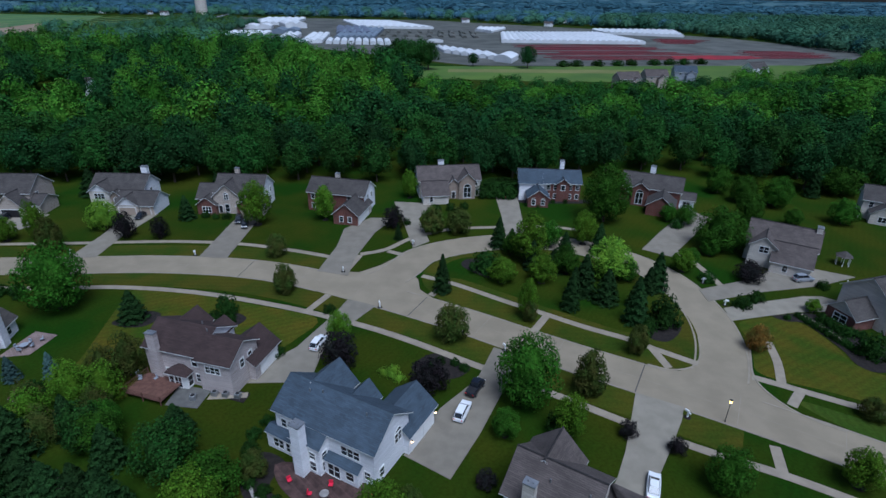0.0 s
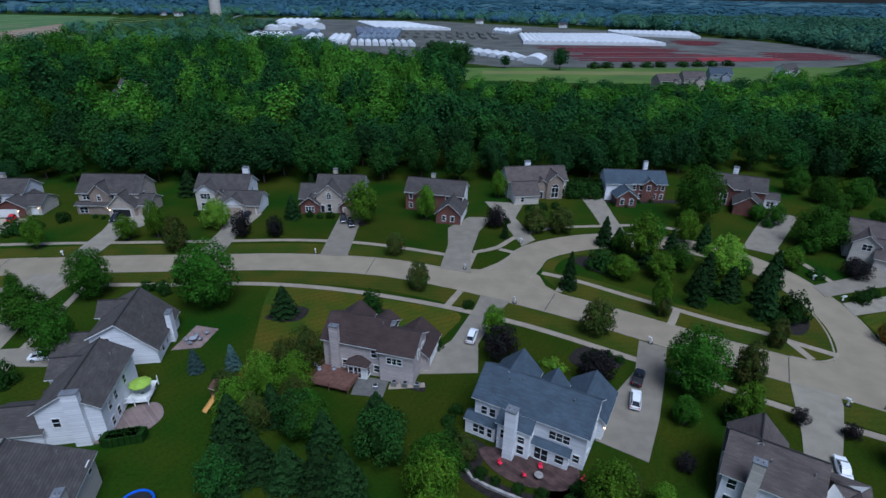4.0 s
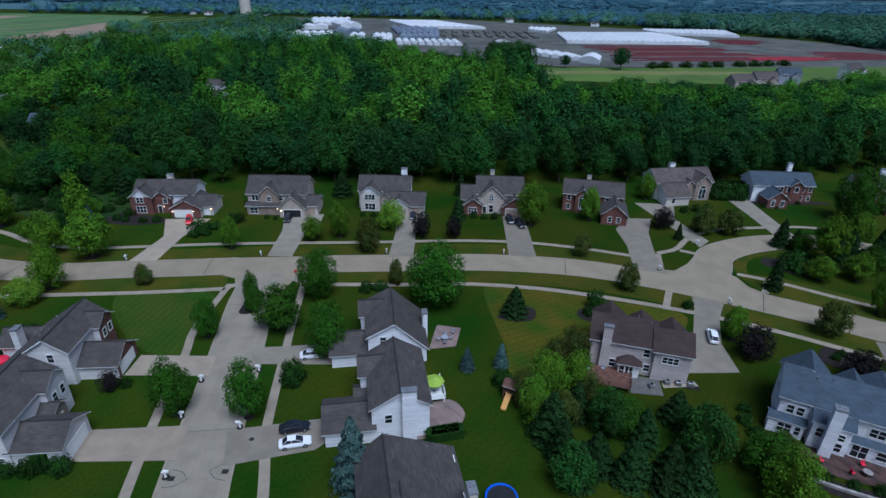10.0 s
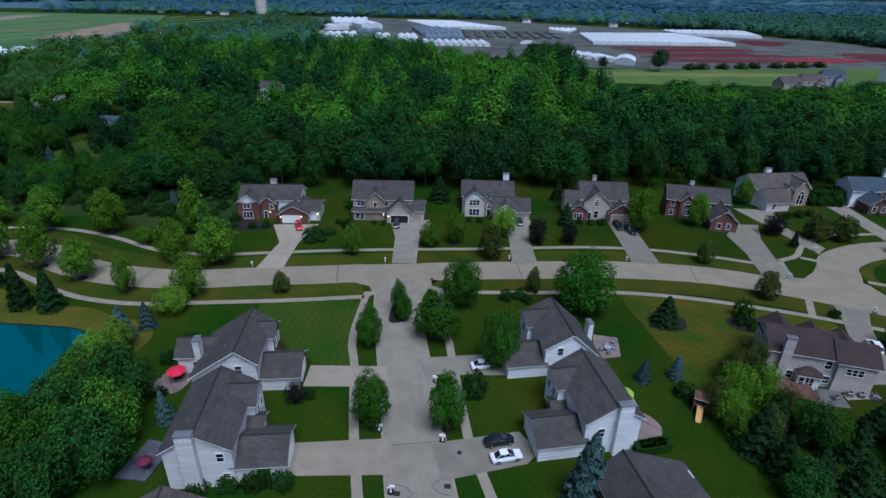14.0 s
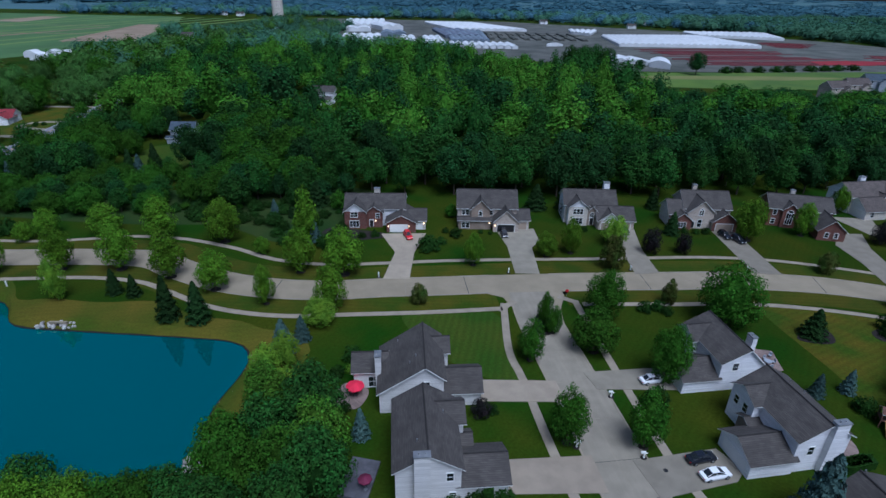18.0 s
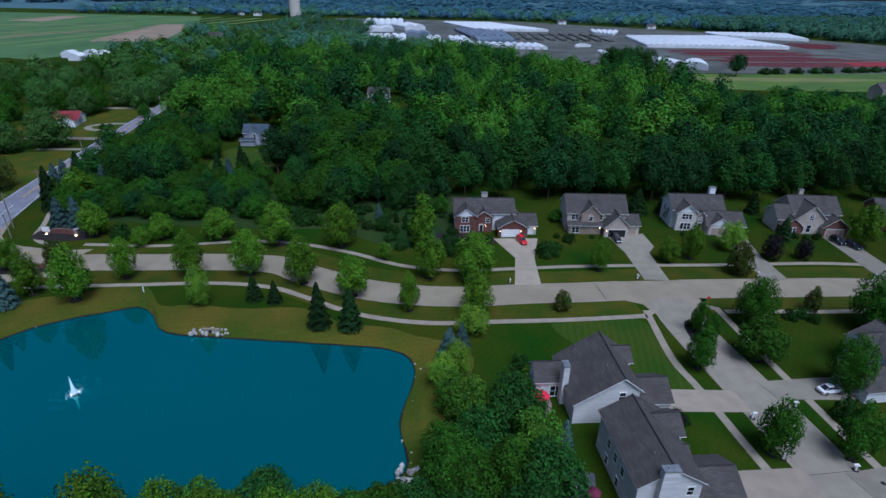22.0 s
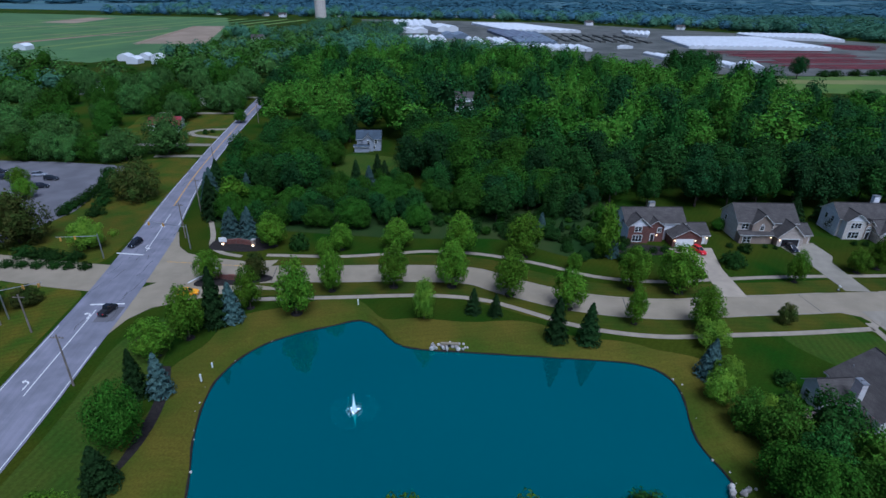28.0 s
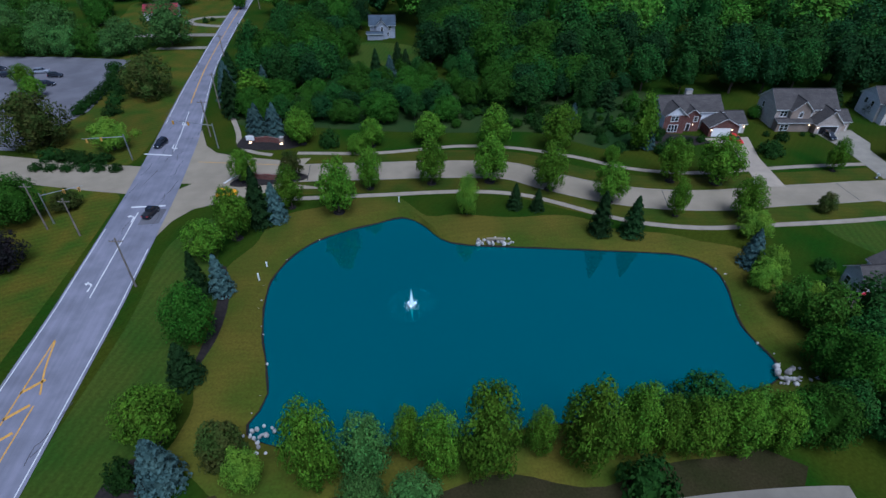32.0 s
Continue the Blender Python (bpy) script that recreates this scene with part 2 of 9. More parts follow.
OLIVE = foliage("leaf_olive", (0.0350, 0.0640, 0.0100), (0.0540, 0.0580, 0.0120), 0.5)
PLUM = foliage("leaf_plum", (0.016, 0.012, 0.014), (0.012, 0.014, 0.012), 0.5)
RUST = foliage("leaf_rust", (0.150, 0.075, 0.014), (0.075, 0.070, 0.016), 0.5)
SPRUCE = foliage("needle_green", (0.0188, 0.0457, 0.0110), (0.0122, 0.0319, 0.0082), 0.6, thin=0.12)
BLUESPRUCE = foliage("needle_blue", (0.068, 0.115, 0.102), (0.046, 0.086, 0.080), 0.6, thin=0.12)
# distance haze is painted into the next four leaf colours as extra blue
LEAFHAZE = foliage("leaf_distance_haze", (0.0480, 0.1120, 0.1500), (0.0600, 0.1320, 0.1700), 0.01, islands=0.15, coarse=0.3)
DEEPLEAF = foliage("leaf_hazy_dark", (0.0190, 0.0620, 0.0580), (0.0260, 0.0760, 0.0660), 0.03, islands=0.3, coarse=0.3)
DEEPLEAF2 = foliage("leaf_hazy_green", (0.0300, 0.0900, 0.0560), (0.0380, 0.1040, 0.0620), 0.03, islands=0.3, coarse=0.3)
LEAFMIDHAZE = foliage("leaf_middle_haze", (0.0460, 0.1180, 0.0720), (0.0640, 0.1400, 0.0800), 0.03, islands=0.2, coarse=0.3)
# mid green of the western trees, lifted a little for haze
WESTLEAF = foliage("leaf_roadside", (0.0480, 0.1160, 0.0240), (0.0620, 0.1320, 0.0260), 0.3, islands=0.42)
HEDGE = foliage("hedge", (0.0177, 0.0470, 0.0062), (0.0110, 0.0319, 0.0048), 0.8, thin=0.12)
TAUPE = courses("siding_taupe", (0.53, 0.465, 0.440), (0.25, 0.22, 0.20), 60.0, 0.11, gap=0.008, spread=0.08, coarse=0.05)
PALE = courses("siding_pale", (0.70, 0.685, 0.67), (0.42, 0.41, 0.40), 60.0, 0.11, gap=0.007, spread=0.06, coarse=0.05)
DECKGREY = mat("grey_deck", (0.085, 0.085, 0.10), 0.8, spread=0.3, scale=1.2, bump=0.3)
BRICK = courses("brick_red", (0.175, 0.060, 0.045), (0.17, 0.12, 0.10), 0.21, 0.075, gap=0.010)
BRICKTAN = courses("brick_tan", (0.34, 0.25, 0.19), (0.30, 0.27, 0.23), 0.21, 0.075, gap=0.010)
TAN = courses("siding_tan", (0.50, 0.43, 0.365), (0.22, 0.18, 0.15), 60.0, 0.11, gap=0.008, spread=0.08, coarse=0.05)
CREAM = courses("siding_cream", (0.62, 0.57, 0.50), (0.34, 0.30, 0.26), 60.0, 0.11, gap=0.008, spread=0.08, coarse=0.05)
SIDING = courses("siding_white", (0.8400, 0.8400, 0.8600), (0.5500, 0.5500, 0.5800), 60.0, 0.11, gap=0.007, spread=0.05, coarse=0.04)
GREYSIDE = courses("siding_grey", (0.34, 0.37, 0.42), (0.18, 0.20, 0.23), 60.0, 0.11, gap=0.008, spread=0.08, coarse=0.05)
SHINGLE = courses("shingle_grey", (0.0770, 0.0690, 0.0630), (0.0390, 0.0342, 0.0343), 0.9, 0.14, gap=0.012, spread=0.25, scale=0.5, coarse=0.2)
SHINGLEBROWN = courses("shingle_brown", (0.0520, 0.0330, 0.0300), (0.0320, 0.0200, 0.0190), 0.9, 0.14, gap=0.012, spread=0.25, scale=0.5, coarse=0.2)
SHINGLEBLUE = courses("shingle_blue", (0.0600, 0.0840, 0.1120), (0.0400, 0.0540, 0.0720), 0.9, 0.14, gap=0.012, spread=0.22, scale=0.5, coarse=0.2)
SHINGLETAUPE = courses("shingle_taupe", (0.1046, 0.0865, 0.0782), (0.0490, 0.0395, 0.0368), 0.9, 0.14, gap=0.012, spread=0.25, scale=0.5, coarse=0.2)
RIDGE = mat("ridge_vent", (0.030, 0.027, 0.026), 0.9, spread=0.3, scale=1.5)
ROOFRED = courses("shingle_red", (0.26, 0.035, 0.045), (0.12, 0.02, 0.02), 0.9, 0.14, gap=0.012, spread=0.22, scale=0.5)
PANE = mat("window_glass", (0.020, 0.024, 0.030), 0.06, spread=0.3, scale=0.7, spec=0.8)
DARK = mat("dark_trim", (0.02, 0.02, 0.022), 0.6, spread=0.3)
METAL = mat("grey_metal", (0.35, 0.36, 0.37), 0.45, metal=0.7, spread=0.2)
WOOD = mat("deck_wood", (0.135, 0.068, 0.050), 0.8, spread=0.35, scale=1.5, bump=0.3)
POLEWOOD = mat("pole_wood", (0.20, 0.17, 0.145), 0.9, spread=0.35, scale=1.0, bump=0.4)
STONEGREY = mat("grey_flagstone", (0.115, 0.112, 0.102), 0.9, spread=0.25, scale=0.8, bump=0.3)
PAVERRED = courses("paver_red", (0.095, 0.055, 0.048), (0.05, 0.035, 0.03), 0.4, 0.4, gap=0.02, spread=0.5, scale=0.9, coarse=0.3)
PAVER = courses("paver", (0.25, 0.185, 0.165), (0.12, 0.10, 0.09), 0.4, 0.4, gap=0.02)
STONE = mat("stone", (0.33, 0.31, 0.29), 0.9, spread=0.4, scale=0.9, bump=0.6, objects=0.25, islands=0.25)
POLY = mat("greenhouse_plastic", (0.629, 0.646, 0.663), 0.45, spread=0.14, scale=0.08, islands=0.06)
SHADECLOTH = mat("shade_cloth", (0.16, 0.20, 0.25), 0.7, spread=0.25, scale=0.05)
SHADEROOF = mat("shade_roof", (0.120, 0.140, 0.190), 0.7, spread=0.2, scale=0.05)
RED = mat("red_paint", (0.52, 0.010, 0.016), 0.3, spread=0.1, spec=0.5)
FABRICRED = mat("red_fabric", (0.62, 0.02, 0.06), 0.8, spread=0.2)
FABRICPLUM = mat("plum_fabric", (0.12, 0.015, 0.045), 0.8, spread=0.2)
FABRICGREEN = mat("green_fabric", (0.28, 0.42, 0.05), 0.8, spread=0.2)
CARWHITE = mat("car_white", (0.72, 0.73, 0.75), 0.25, spread=0.04, spec=0.6)
CARBLACK = mat("car_black", (0.012, 0.014, 0.020), 0.2, spread=0.2, spec=0.7)
CARSILVER = mat("car_silver", (0.42, 0.45, 0.50), 0.25, metal=0.5, spread=0.05)
CARORANGE = mat("car_orange", (0.75, 0.32, 0.01), 0.3, spread=0.05)
RUBBER = mat("rubber", (0.015, 0.015, 0.016), 0.8, spread=0.3)
BLUEPAD = mat("blue_pad", (0.02, 0.10, 0.55), 0.6, spread=0.2)
SLIDE = mat("orange_plastic", (0.55, 0.30, 0.08), 0.5, spread=0.15)


def glow(name, colour, strength):
    m = bpy.data.materials.new(name)
    m.use_nodes = True
    p = m.node_tree.nodes["Principled BSDF"]
    p.inputs["Base Color"].default_value = (*colour, 1)
    p.inputs["Emission Color"].default_value = (*colour, 1)
    p.inputs["Emission Strength"].default_value = strength
    return m


LAMPGLOW = glow("lamp_glow", (1.0, 0.62, 0.12), 6.0)
PORCHGLOW = glow("porch_glow", (1.0, 0.62, 0.30), 5.0)
WHITEGLOW = glow("white_lamp", (0.9, 0.95, 1.0), 5.0)
# water that emits a little, standing in for lamplight caught in the fountain
SPRAYGLOW = glow("fountain_spray_glow", (0.75, 0.88, 0.95), 0.30)
SPRAYGLOW.node_tree.nodes["Principled BSDF"].inputs["Alpha"].default_value = 0.55

WATER = bpy.data.materials.new("pond_water")
WATER.use_nodes = True
n_, l_ = WATER.node_tree.nodes, WATER.node_tree.links
p_ = n_["Principled BSDF"]
p_.inputs["Roughness"].default_value, p_.inputs["IOR"].default_value = 0.02, 2.7
p_.inputs["Specular Tint"].default_value = (0.25, 1.0, 0.84, 1)
g_ = n_.new("ShaderNodeNewGeometry")
t_ = n_.new("ShaderNodeTexNoise")
t_.inputs["Scale"].default_value = 0.05
r_ = n_.new("ShaderNodeMix")
r_.data_type = "RGBA"
r_.inputs[6].default_value, r_.inputs[7].default_value = (0.001, 0.060, 0.068, 1), (0.001, 0.070, 0.077, 1)
l_.new(g_.outputs["Position"], t_.inputs["Vector"])
l_.new(t_.outputs[0], r_.inputs[0])
l_.new(r_.outputs[2], p_.inputs["Base Color"])
w_ = n_.new("ShaderNodeTexNoise")
w_.inputs["Scale"].default_value, w_.inputs["Detail"].default_value = 1.6, 3
b_ = n_.new("ShaderNodeBump")
b_.inputs["Strength"].default_value, b_.inputs["Distance"].default_value = 0.03, 0.05
l_.new(g_.outputs["Position"], w_.inputs["Vector"])
l_.new(w_.outputs[0], b_.inputs["Height"])
l_.new(b_.outputs[0], p_.inputs["Normal"])


# ---- mesh helpers ----
def mesh_of(name, verts, faces, mats, indices=None, smooth=False):
    me = bpy.data.meshes.new(name)
    me.from_pydata([tuple(v) for v in verts], [], faces)
    for m in mats if isinstance(mats, (list, tuple)) else [mats]:
        me.materials.append(m)
    if indices is not None:
        me.polygons.foreach_set("material_index", indices)
    if smooth:
        me.polygons.foreach_set("use_smooth", [True] * len(me.polygons))
    me.update()
    return me


def part(name, me, parent=None, label="", at=None):
    """Links a mesh as one object, under a thing or a part."""
    ob = new(name, me)
    if parent is not None:
        ob.parent = parent
    if at is not None:
        ob.matrix_basis = at
    if label:
        tagged(ob, label)
    return ob


def thing(name, at, label, category, group="", kind=""):
    ob = new(name)
    ob.empty_display_size = 0.2
    ob.matrix_basis = at
    return tagged(ob, label, category, group, kind)


class Solid:
    """Gathers simple solids into one mesh."""

    def __init__(self):
        self.v, self.f, self.i = [], [], []

    def add(self, verts, faces, index=0, m=None):
        k = len(self.v)
        self.v += [tuple(m @ Vector(p)) if m is not None else tuple(p) for p in verts]
        self.f += [tuple(a + k for a in f) for f in faces]
        self.i += [index] * len(faces)
        return self

    def box(self, x0, x1, y0, y1, z0, z1, index=0, m=None, bevel=0.0):
        b = bevel
        if b:
            v = []
            for z, e in ((z0, b), (z0 + b, 0), (z1 - b, 0), (z1, b)):
                v += [(x0 + e, y0 + e, z), (x1 - e, y0 + e, z), (x1 - e, y1 - e, z), (x0 + e, y1 - e, z)]
            f = [(3, 2, 1, 0), (12, 13, 14, 15)]
            for r in range(3):
                for c in range(4):
                    f.append((r * 4 + c, r * 4 + (c + 1) % 4, r * 4 + 4 + (c + 1) % 4, r * 4 + 4 + c))
            return self.add(v, f, index, m)
        v = [(x0, y0, z0), (x1, y0, z0), (x1, y1, z0), (x0, y1, z0), (x0, y0, z1), (x1, y0, z1), (x1, y1, z1), (x0, y1, z1)]
        return self.add(v, [(3, 2, 1, 0), (4, 5, 6, 7), (0, 1, 5, 4), (1, 2, 6, 5), (2, 3, 7, 6), (3, 0, 4, 7)], index, m)

    def tube(self, a, b, r0, r1, sides=8, index=0, cap=True):
        a, b = Vector(a), Vector(b)
        q = (b - a).to_track_quat("Z", "Y")
        v = []
        for c, r in ((a, r0), (b, r1)):
            for k in range(sides):
                w = 2 * math.pi * k / sides
                v.append(c + q @ Vector((r * math.cos(w), r * math.sin(w), 0)))
        f = [(k, (k + 1) % sides, sides + (k + 1) % sides, sides + k) for k in range(sides)]
        if cap:
            f += [tuple(range(sides))[::-1], tuple(range(sides, 2 * sides))]
        return self.add(v, f, index)

    def mesh(self, name, mats, smooth=False):
        return mesh_of(name, self.v, self.f, mats, self.i, smooth)


def spline(points, step=2.0, closed=False):
    """Points along a smooth curve through the given ones."""
    p = [Vector(q) for q in points]
    n = len(p)
    out = []
    for i in range(n if closed else n - 1):
        a = p[(i - 1) % n] if closed or i > 0 else p[0] * 2 - p[1]
        b, c = p[i], p[(i + 1) % n]
        d = p[(i + 2) % n] if closed or i + 2 < n else p[-1] * 2 - p[-2]
        k = max(1, int((c - b).length / step))
        for j in range(k):
            t = j / k
            out.append(0.5 * (2 * b + (c - a) * t + (2 * a - 5 * b + 4 * c - d) * t * t + (3 * b - a - 3 * c + d) * t ** 3))
    if not closed:
        out.append(p[-1])
    return out


def offsets(line, d):
    out = []
    for i, p in enumerate(line):
        t = (line[min(i + 1, len(line) - 1)] - line[max(i - 1, 0)]).normalized()
        out.append(p + Vector((-t.y, t.x)) * d)
    return out


def strip(name, points, width, z, material, label, category, thick=0.05, step=2.0, kind="structure"):
    """A paved band along a smooth line; width may differ at its two ends."""
    line = spline(points, step)
    n = len(line)
    w0, w1 = width if isinstance(width, tuple) else (width, width)
    v, f = [], []
    for i, p in enumerate(line):
        t = (line[min(i + 1, n - 1)] - line[max(i - 1, 0)]).normalized()
        h = (w0 + (w1 - w0) * i / (n - 1)) / 2
        s = Vector((-t.y, t.x)) * h
        for q, zz in ((p + s, z - thick), (p + s, z), (p - s, z), (p - s, z - thick)):
            v.append((q.x, q.y, zz))
    for i in range(n - 1):
        for k in range(3):
            f.append((4 * i + k, 4 * i + 4 + k, 4 * i + 5 + k, 4 * i + 1 + k)[::-1])
    f += [(0, 1, 2, 3), (4 * n - 1, 4 * n - 2, 4 * n - 3, 4 * n - 4)]
    return tagged(part(name, mesh_of(name, v, f, material)), label, category, kind=kind)


def slab(name, points, z, material, label, category, thick=0.05, smooth_step=0, kind="structure", parent=None):
    """A flat patch with a given outline."""
    pts = spline([Vector(p) for p in points], smooth_step, True) if smooth_step else [Vector(p) for p in points]
    area = sum(a.x * b.y - b.x * a.y for a, b in zip(pts, pts[1:] + pts[:1]))
    if area < 0:
        pts = pts[::-1]
    bm = bmesh.new()
    top = [bm.verts.new((p.x, p.y, z)) for p in pts]
    low = [bm.verts.new((p.x, p.y, z - thick)) for p in pts]
    face = bm.faces.new(top)
    for i in range(len(pts)):
        j = (i + 1) % len(pts)
        bm.faces.new((top[j], top[i], low[i], low[j]))
    bmesh.ops.triangulate(bm, faces=[face])
    me = bpy.data.meshes.new(name)
    bm.to_mesh(me)
    bm.free()
    me.materials.append(material)
    ob = part(name, me, parent)
    return tagged(ob, label, category, kind=kind) if parent is None else ob
# ---- ground, water and roads ----
POND = [(-251, 41), (-250, 48), (-254.5, 62), (-256, 74), (-252.5, 83.5), (-246, 89.2), (-239, 92.6), (-232.8, 95.2), (-228.5, 92.6), (-222.5, 86.2),
        (-209.4, 84.8), (-192, 83.8), (-176.5, 82.4), (-171.6, 78), (-171.4, 72), (-172.8, 63), (-171, 53), (-178, 49), (-190, 46.5), (-205, 43.5),
        (-225, 40.5), (-240, 38.5)]
shore = spline([Vector(p) for p in POND], 2.0, True)
middle = sum(shore, Vector((0, 0))) / len(shore)
bank = [p + (p - middle).normalized() * 3.5 for p in shore]

bm = bmesh.new()
outer = [bm.verts.new((x, y, 0)) for x, y in ((-4200, -600), (4200, -600), (4200, 4800), (-4200, 4800))]
inner = [bm.verts.new((p.x, p.y, 0)) for p in bank]
edges = [bm.edges.new((a, b)) for ring in (outer, inner) for a, b in zip(ring, ring[1:] + ring[:1])]
bmesh.ops.triangle_fill(bm, use_beauty=True, edges=edges, normal=(0, 0, 1))
bed = [bm.verts.new((p.x, p.y, -1.0)) for p in shore]
deep = [bm.verts.new((middle.x + (p.x - middle.x) * 0.93, middle.y + (p.y - middle.y) * 0.93, -2.6)) for p in shore]
for a, b in ((inner, bed), (bed, deep)):
    for i in range(len(a)):
        j = (i + 1) % len(a)
        bm.faces.new((a[i], a[j], b[j], b[i]))
bm.faces.new(deep[::-1])
bmesh.ops.recalc_face_normals(bm, faces=bm.faces)
if sum(f.normal.z for f in bm.faces) < 0:
    bmesh.ops.reverse_faces(bm, faces=bm.faces)
me = bpy.data.meshes.new("ground")
bm.to_mesh(me)
bm.free()
me.materials.append(LAWN)
ground = tagged(part("ground", me), "mown green lawns and grassland of a flat suburb", "ground", kind="structure")
slab("water", [(p.x * 1.004 - middle.x * 0.004, p.y * 1.004 - middle.y * 0.004) for p in shore], -0.98, WATER, "still teal pond water between grassy banks", "pond", thick=0.02)
bm = bmesh.new()
rings = []
for d, z in ((3.4, 0.012), (9.0, 0.016), (10.0, 0.0)):
    rings.append([bm.verts.new((*(p + (p - middle).normalized() * (d + (1.6 * math.sin(i * 0.31) + 1.1 * math.sin(i * 0.83 + 1) if d > 4 else 0))), z)) for i, p in enumerate(shore)])
low = [bm.verts.new((p.x, p.y, -0.97)) for p in shore]
for a, b in zip([low] + rings[:-1], rings):
    for i in range(len(a)):
        j = (i + 1) % len(a)
        bm.faces.new((a[i], b[i], b[j], a[j]))
me = bpy.data.meshes.new("pond_bank")
bm.to_mesh(me)
bm.free()
me.materials.append(DRYGRASS)
tagged(part("pond_bank", me), "dry yellowish grass bank sloping down to the pond", "bank", kind="structure")

vs, fs = [], []
for d, z in ((-0.06, -0.955), (0.05, -0.80), (0.24, -0.775)):
    vs += [(*(p + (p - middle).normalized() * (d + (0.12 * math.sin(i * 1.7) if d > 0.2 else 0))), z) for i, p in enumerate(shore)]
k = len(shore)
fs = [(r * k + i, r * k + (i + 1) % k, r * k + k + (i + 1) % k, r * k + k + i) for r in range(2) for i in range(k)]
tagged(part("shore_edge", mesh_of("shore_edge", vs, fs, MULCH)), "dark eroded earth edge along the waterline", "bank", kind="structure")

STREET = [(-287, 112), (-270, 112), (-255, 113.6), (-240, 114.5), (-227, 115.5), (-209, 115.2), (-199.3, 110.3), (-186.8, 104.8), (-174.5, 102.2), (-161.7, 101.9),
          (-148, 103.8), (-134.5, 105.2), (-120, 107.0), (-97, 109), (-82, 110), (-68, 111), (-54, 110.7), (-41, 109), (-29, 105.4), (-16, 99.8),
          (-5, 94.6), (5, 89.3), (15, 83.4), (24.5, 77.9), (33.5, 73.1), (42, 68.2), (50, 63.6), (57, 59.3), (63, 55.4), (80, 44.6), (105, 28.5)]
LOOP = [(-20, 101.5), (-13, 105.5), (-9, 111), (-5.0, 118), (4.5, 123.6), (16.5, 126.6), (29, 126.2), (43, 119), (50.8, 108.5), (53.2, 96), (52.3, 86), (49.0, 77), (44, 69)]
SIDE = [(-115.5, 106), (-114.6, 92), (-112.5, 79.5), (-109.8, 63.7), (-106.8, 44.5), (-101.5, 20), (-95, -15), (-90, -60)]
HIGHWAY = [(-268, -120), (-280.4, 10), (-283.3, 40), (-285.6, 63), (-286.8, 72), (-289, 88), (-291.6, 106), (-296.2, 131), (-303.7, 164), (-309, 190), (-314.8, 225), (-321.2, 269), (-339, 400), (-357, 545), (-373, 675), (-413, 957), (-460, 1250)]
strip("road", STREET, 8.4, 0.030, CONCRETE, "pale worn concrete residential street curving past the houses", "road")
strip("road", LOOP, 8.6, 0.026, CONCRETE, "pale concrete loop street round a planted island", "road")
strip("road", SIDE, 9.4, 0.022, CONCRETESIDE, "straight pale concrete side street with kerbs", "road")
strip("highway", HIGHWAY[:8], (12.6, 11.4), 0.034, ASPHALT, "grey patched asphalt main road with turn lanes", "road")
strip("highway", HIGHWAY[7:10], (11.4, 7.4), 0.034, ASPHALT, "grey asphalt main road narrowing past the junction", "road")
strip("highway", HIGHWAY[9:], (7.4, 7.4), 0.034, ASPHALT, "narrow grey asphalt main road between trees", "road")
strip("road", [(-292, 109), (-306, 110.5), (-322, 113), (-345, 117), (-370, 118)], (13, 9), 0.018, CONCRETE, "pale concrete entry road across the junction", "road")
# rounded corners of the junctions
for pts in ([(-128, 103.2), (-121.5, 100.5), (-119.2, 95), (-118.4, 88), (-114, 88), (-114, 108)], [(-104, 106), (-107.5, 102), (-109.3, 96), (-109.6, 88), (-114, 88), (-114, 108)],
            [(-26, 109.5), (-19, 108.8), (-14.5, 112.5), (-11, 117), (-8, 110), (-16, 100)], [(-8.5, 111), (-5.4, 106), (-4.8, 101.5), (-1, 97), (-14, 99)],
            [(34, 77.4), (40.8, 75.2), (43.6, 76.2), (45.7, 78.2), (47.6, 82), (52, 84), (52, 66), (40, 68)], [(56.8, 83.2), (55.4, 79.9), (53.5, 75.4), (53.0, 72.6), (53.5, 69.4), (55.1, 66), (57.4, 63.6), (60.6, 61.4), (50, 60), (48, 78)],
            [(-258, 121), (-266, 119.8), (-277, 121.6), (-283, 123.6), (-287, 127.5), (-291.5, 137), (-294, 112), (-262, 108)], [(-250, 106), (-262, 105.6), (-272.6, 100.2), (-279.2, 96.8), (-282.0, 92), (-283.2, 85), (-290, 100), (-280, 112)]):
    slab("junction_corner", pts, 0.010 + 0.0005 * abs(pts[0][0] % 13), CONCRETE, "rounded concrete corner of a street junction", "road")

KERBS = [(STREET, 4.2), (STREET, -4.2), (SIDE, 4.7), (SIDE, -4.7), (LOOP, 4.3), (LOOP, -4.3)]


def near_line(p, line, d):
    return any((p - q).length < d for q in line)


lines = {id(l): spline([Vector(p) for p in l], 1.0) for l in (STREET, LOOP, SIDE)}
coarse_lines = {k: v[::3] for k, v in lines.items()}
for l, d in KERBS:
    edge = offsets(lines[id(l)], d)
    run, runs = [], []
    for p in edge:
        blocked = any(near_line(p, coarse_lines[id(o)], 8.5 if o is SIDE else 6.6) for o in (STREET, LOOP, SIDE) if o is not l) or p.x < -266
        if blocked:
            runs.append(run)
            run = []
        else:
            run.append(p)
    runs.append(run)
    for r in runs:
        if len(r) > 4:
            strip("kerb", [tuple(p) for p in r[::2]], 0.32, 0.075, KERB, "low pale concrete kerb along the street", "kerb", thick=0.08, step=3.0)

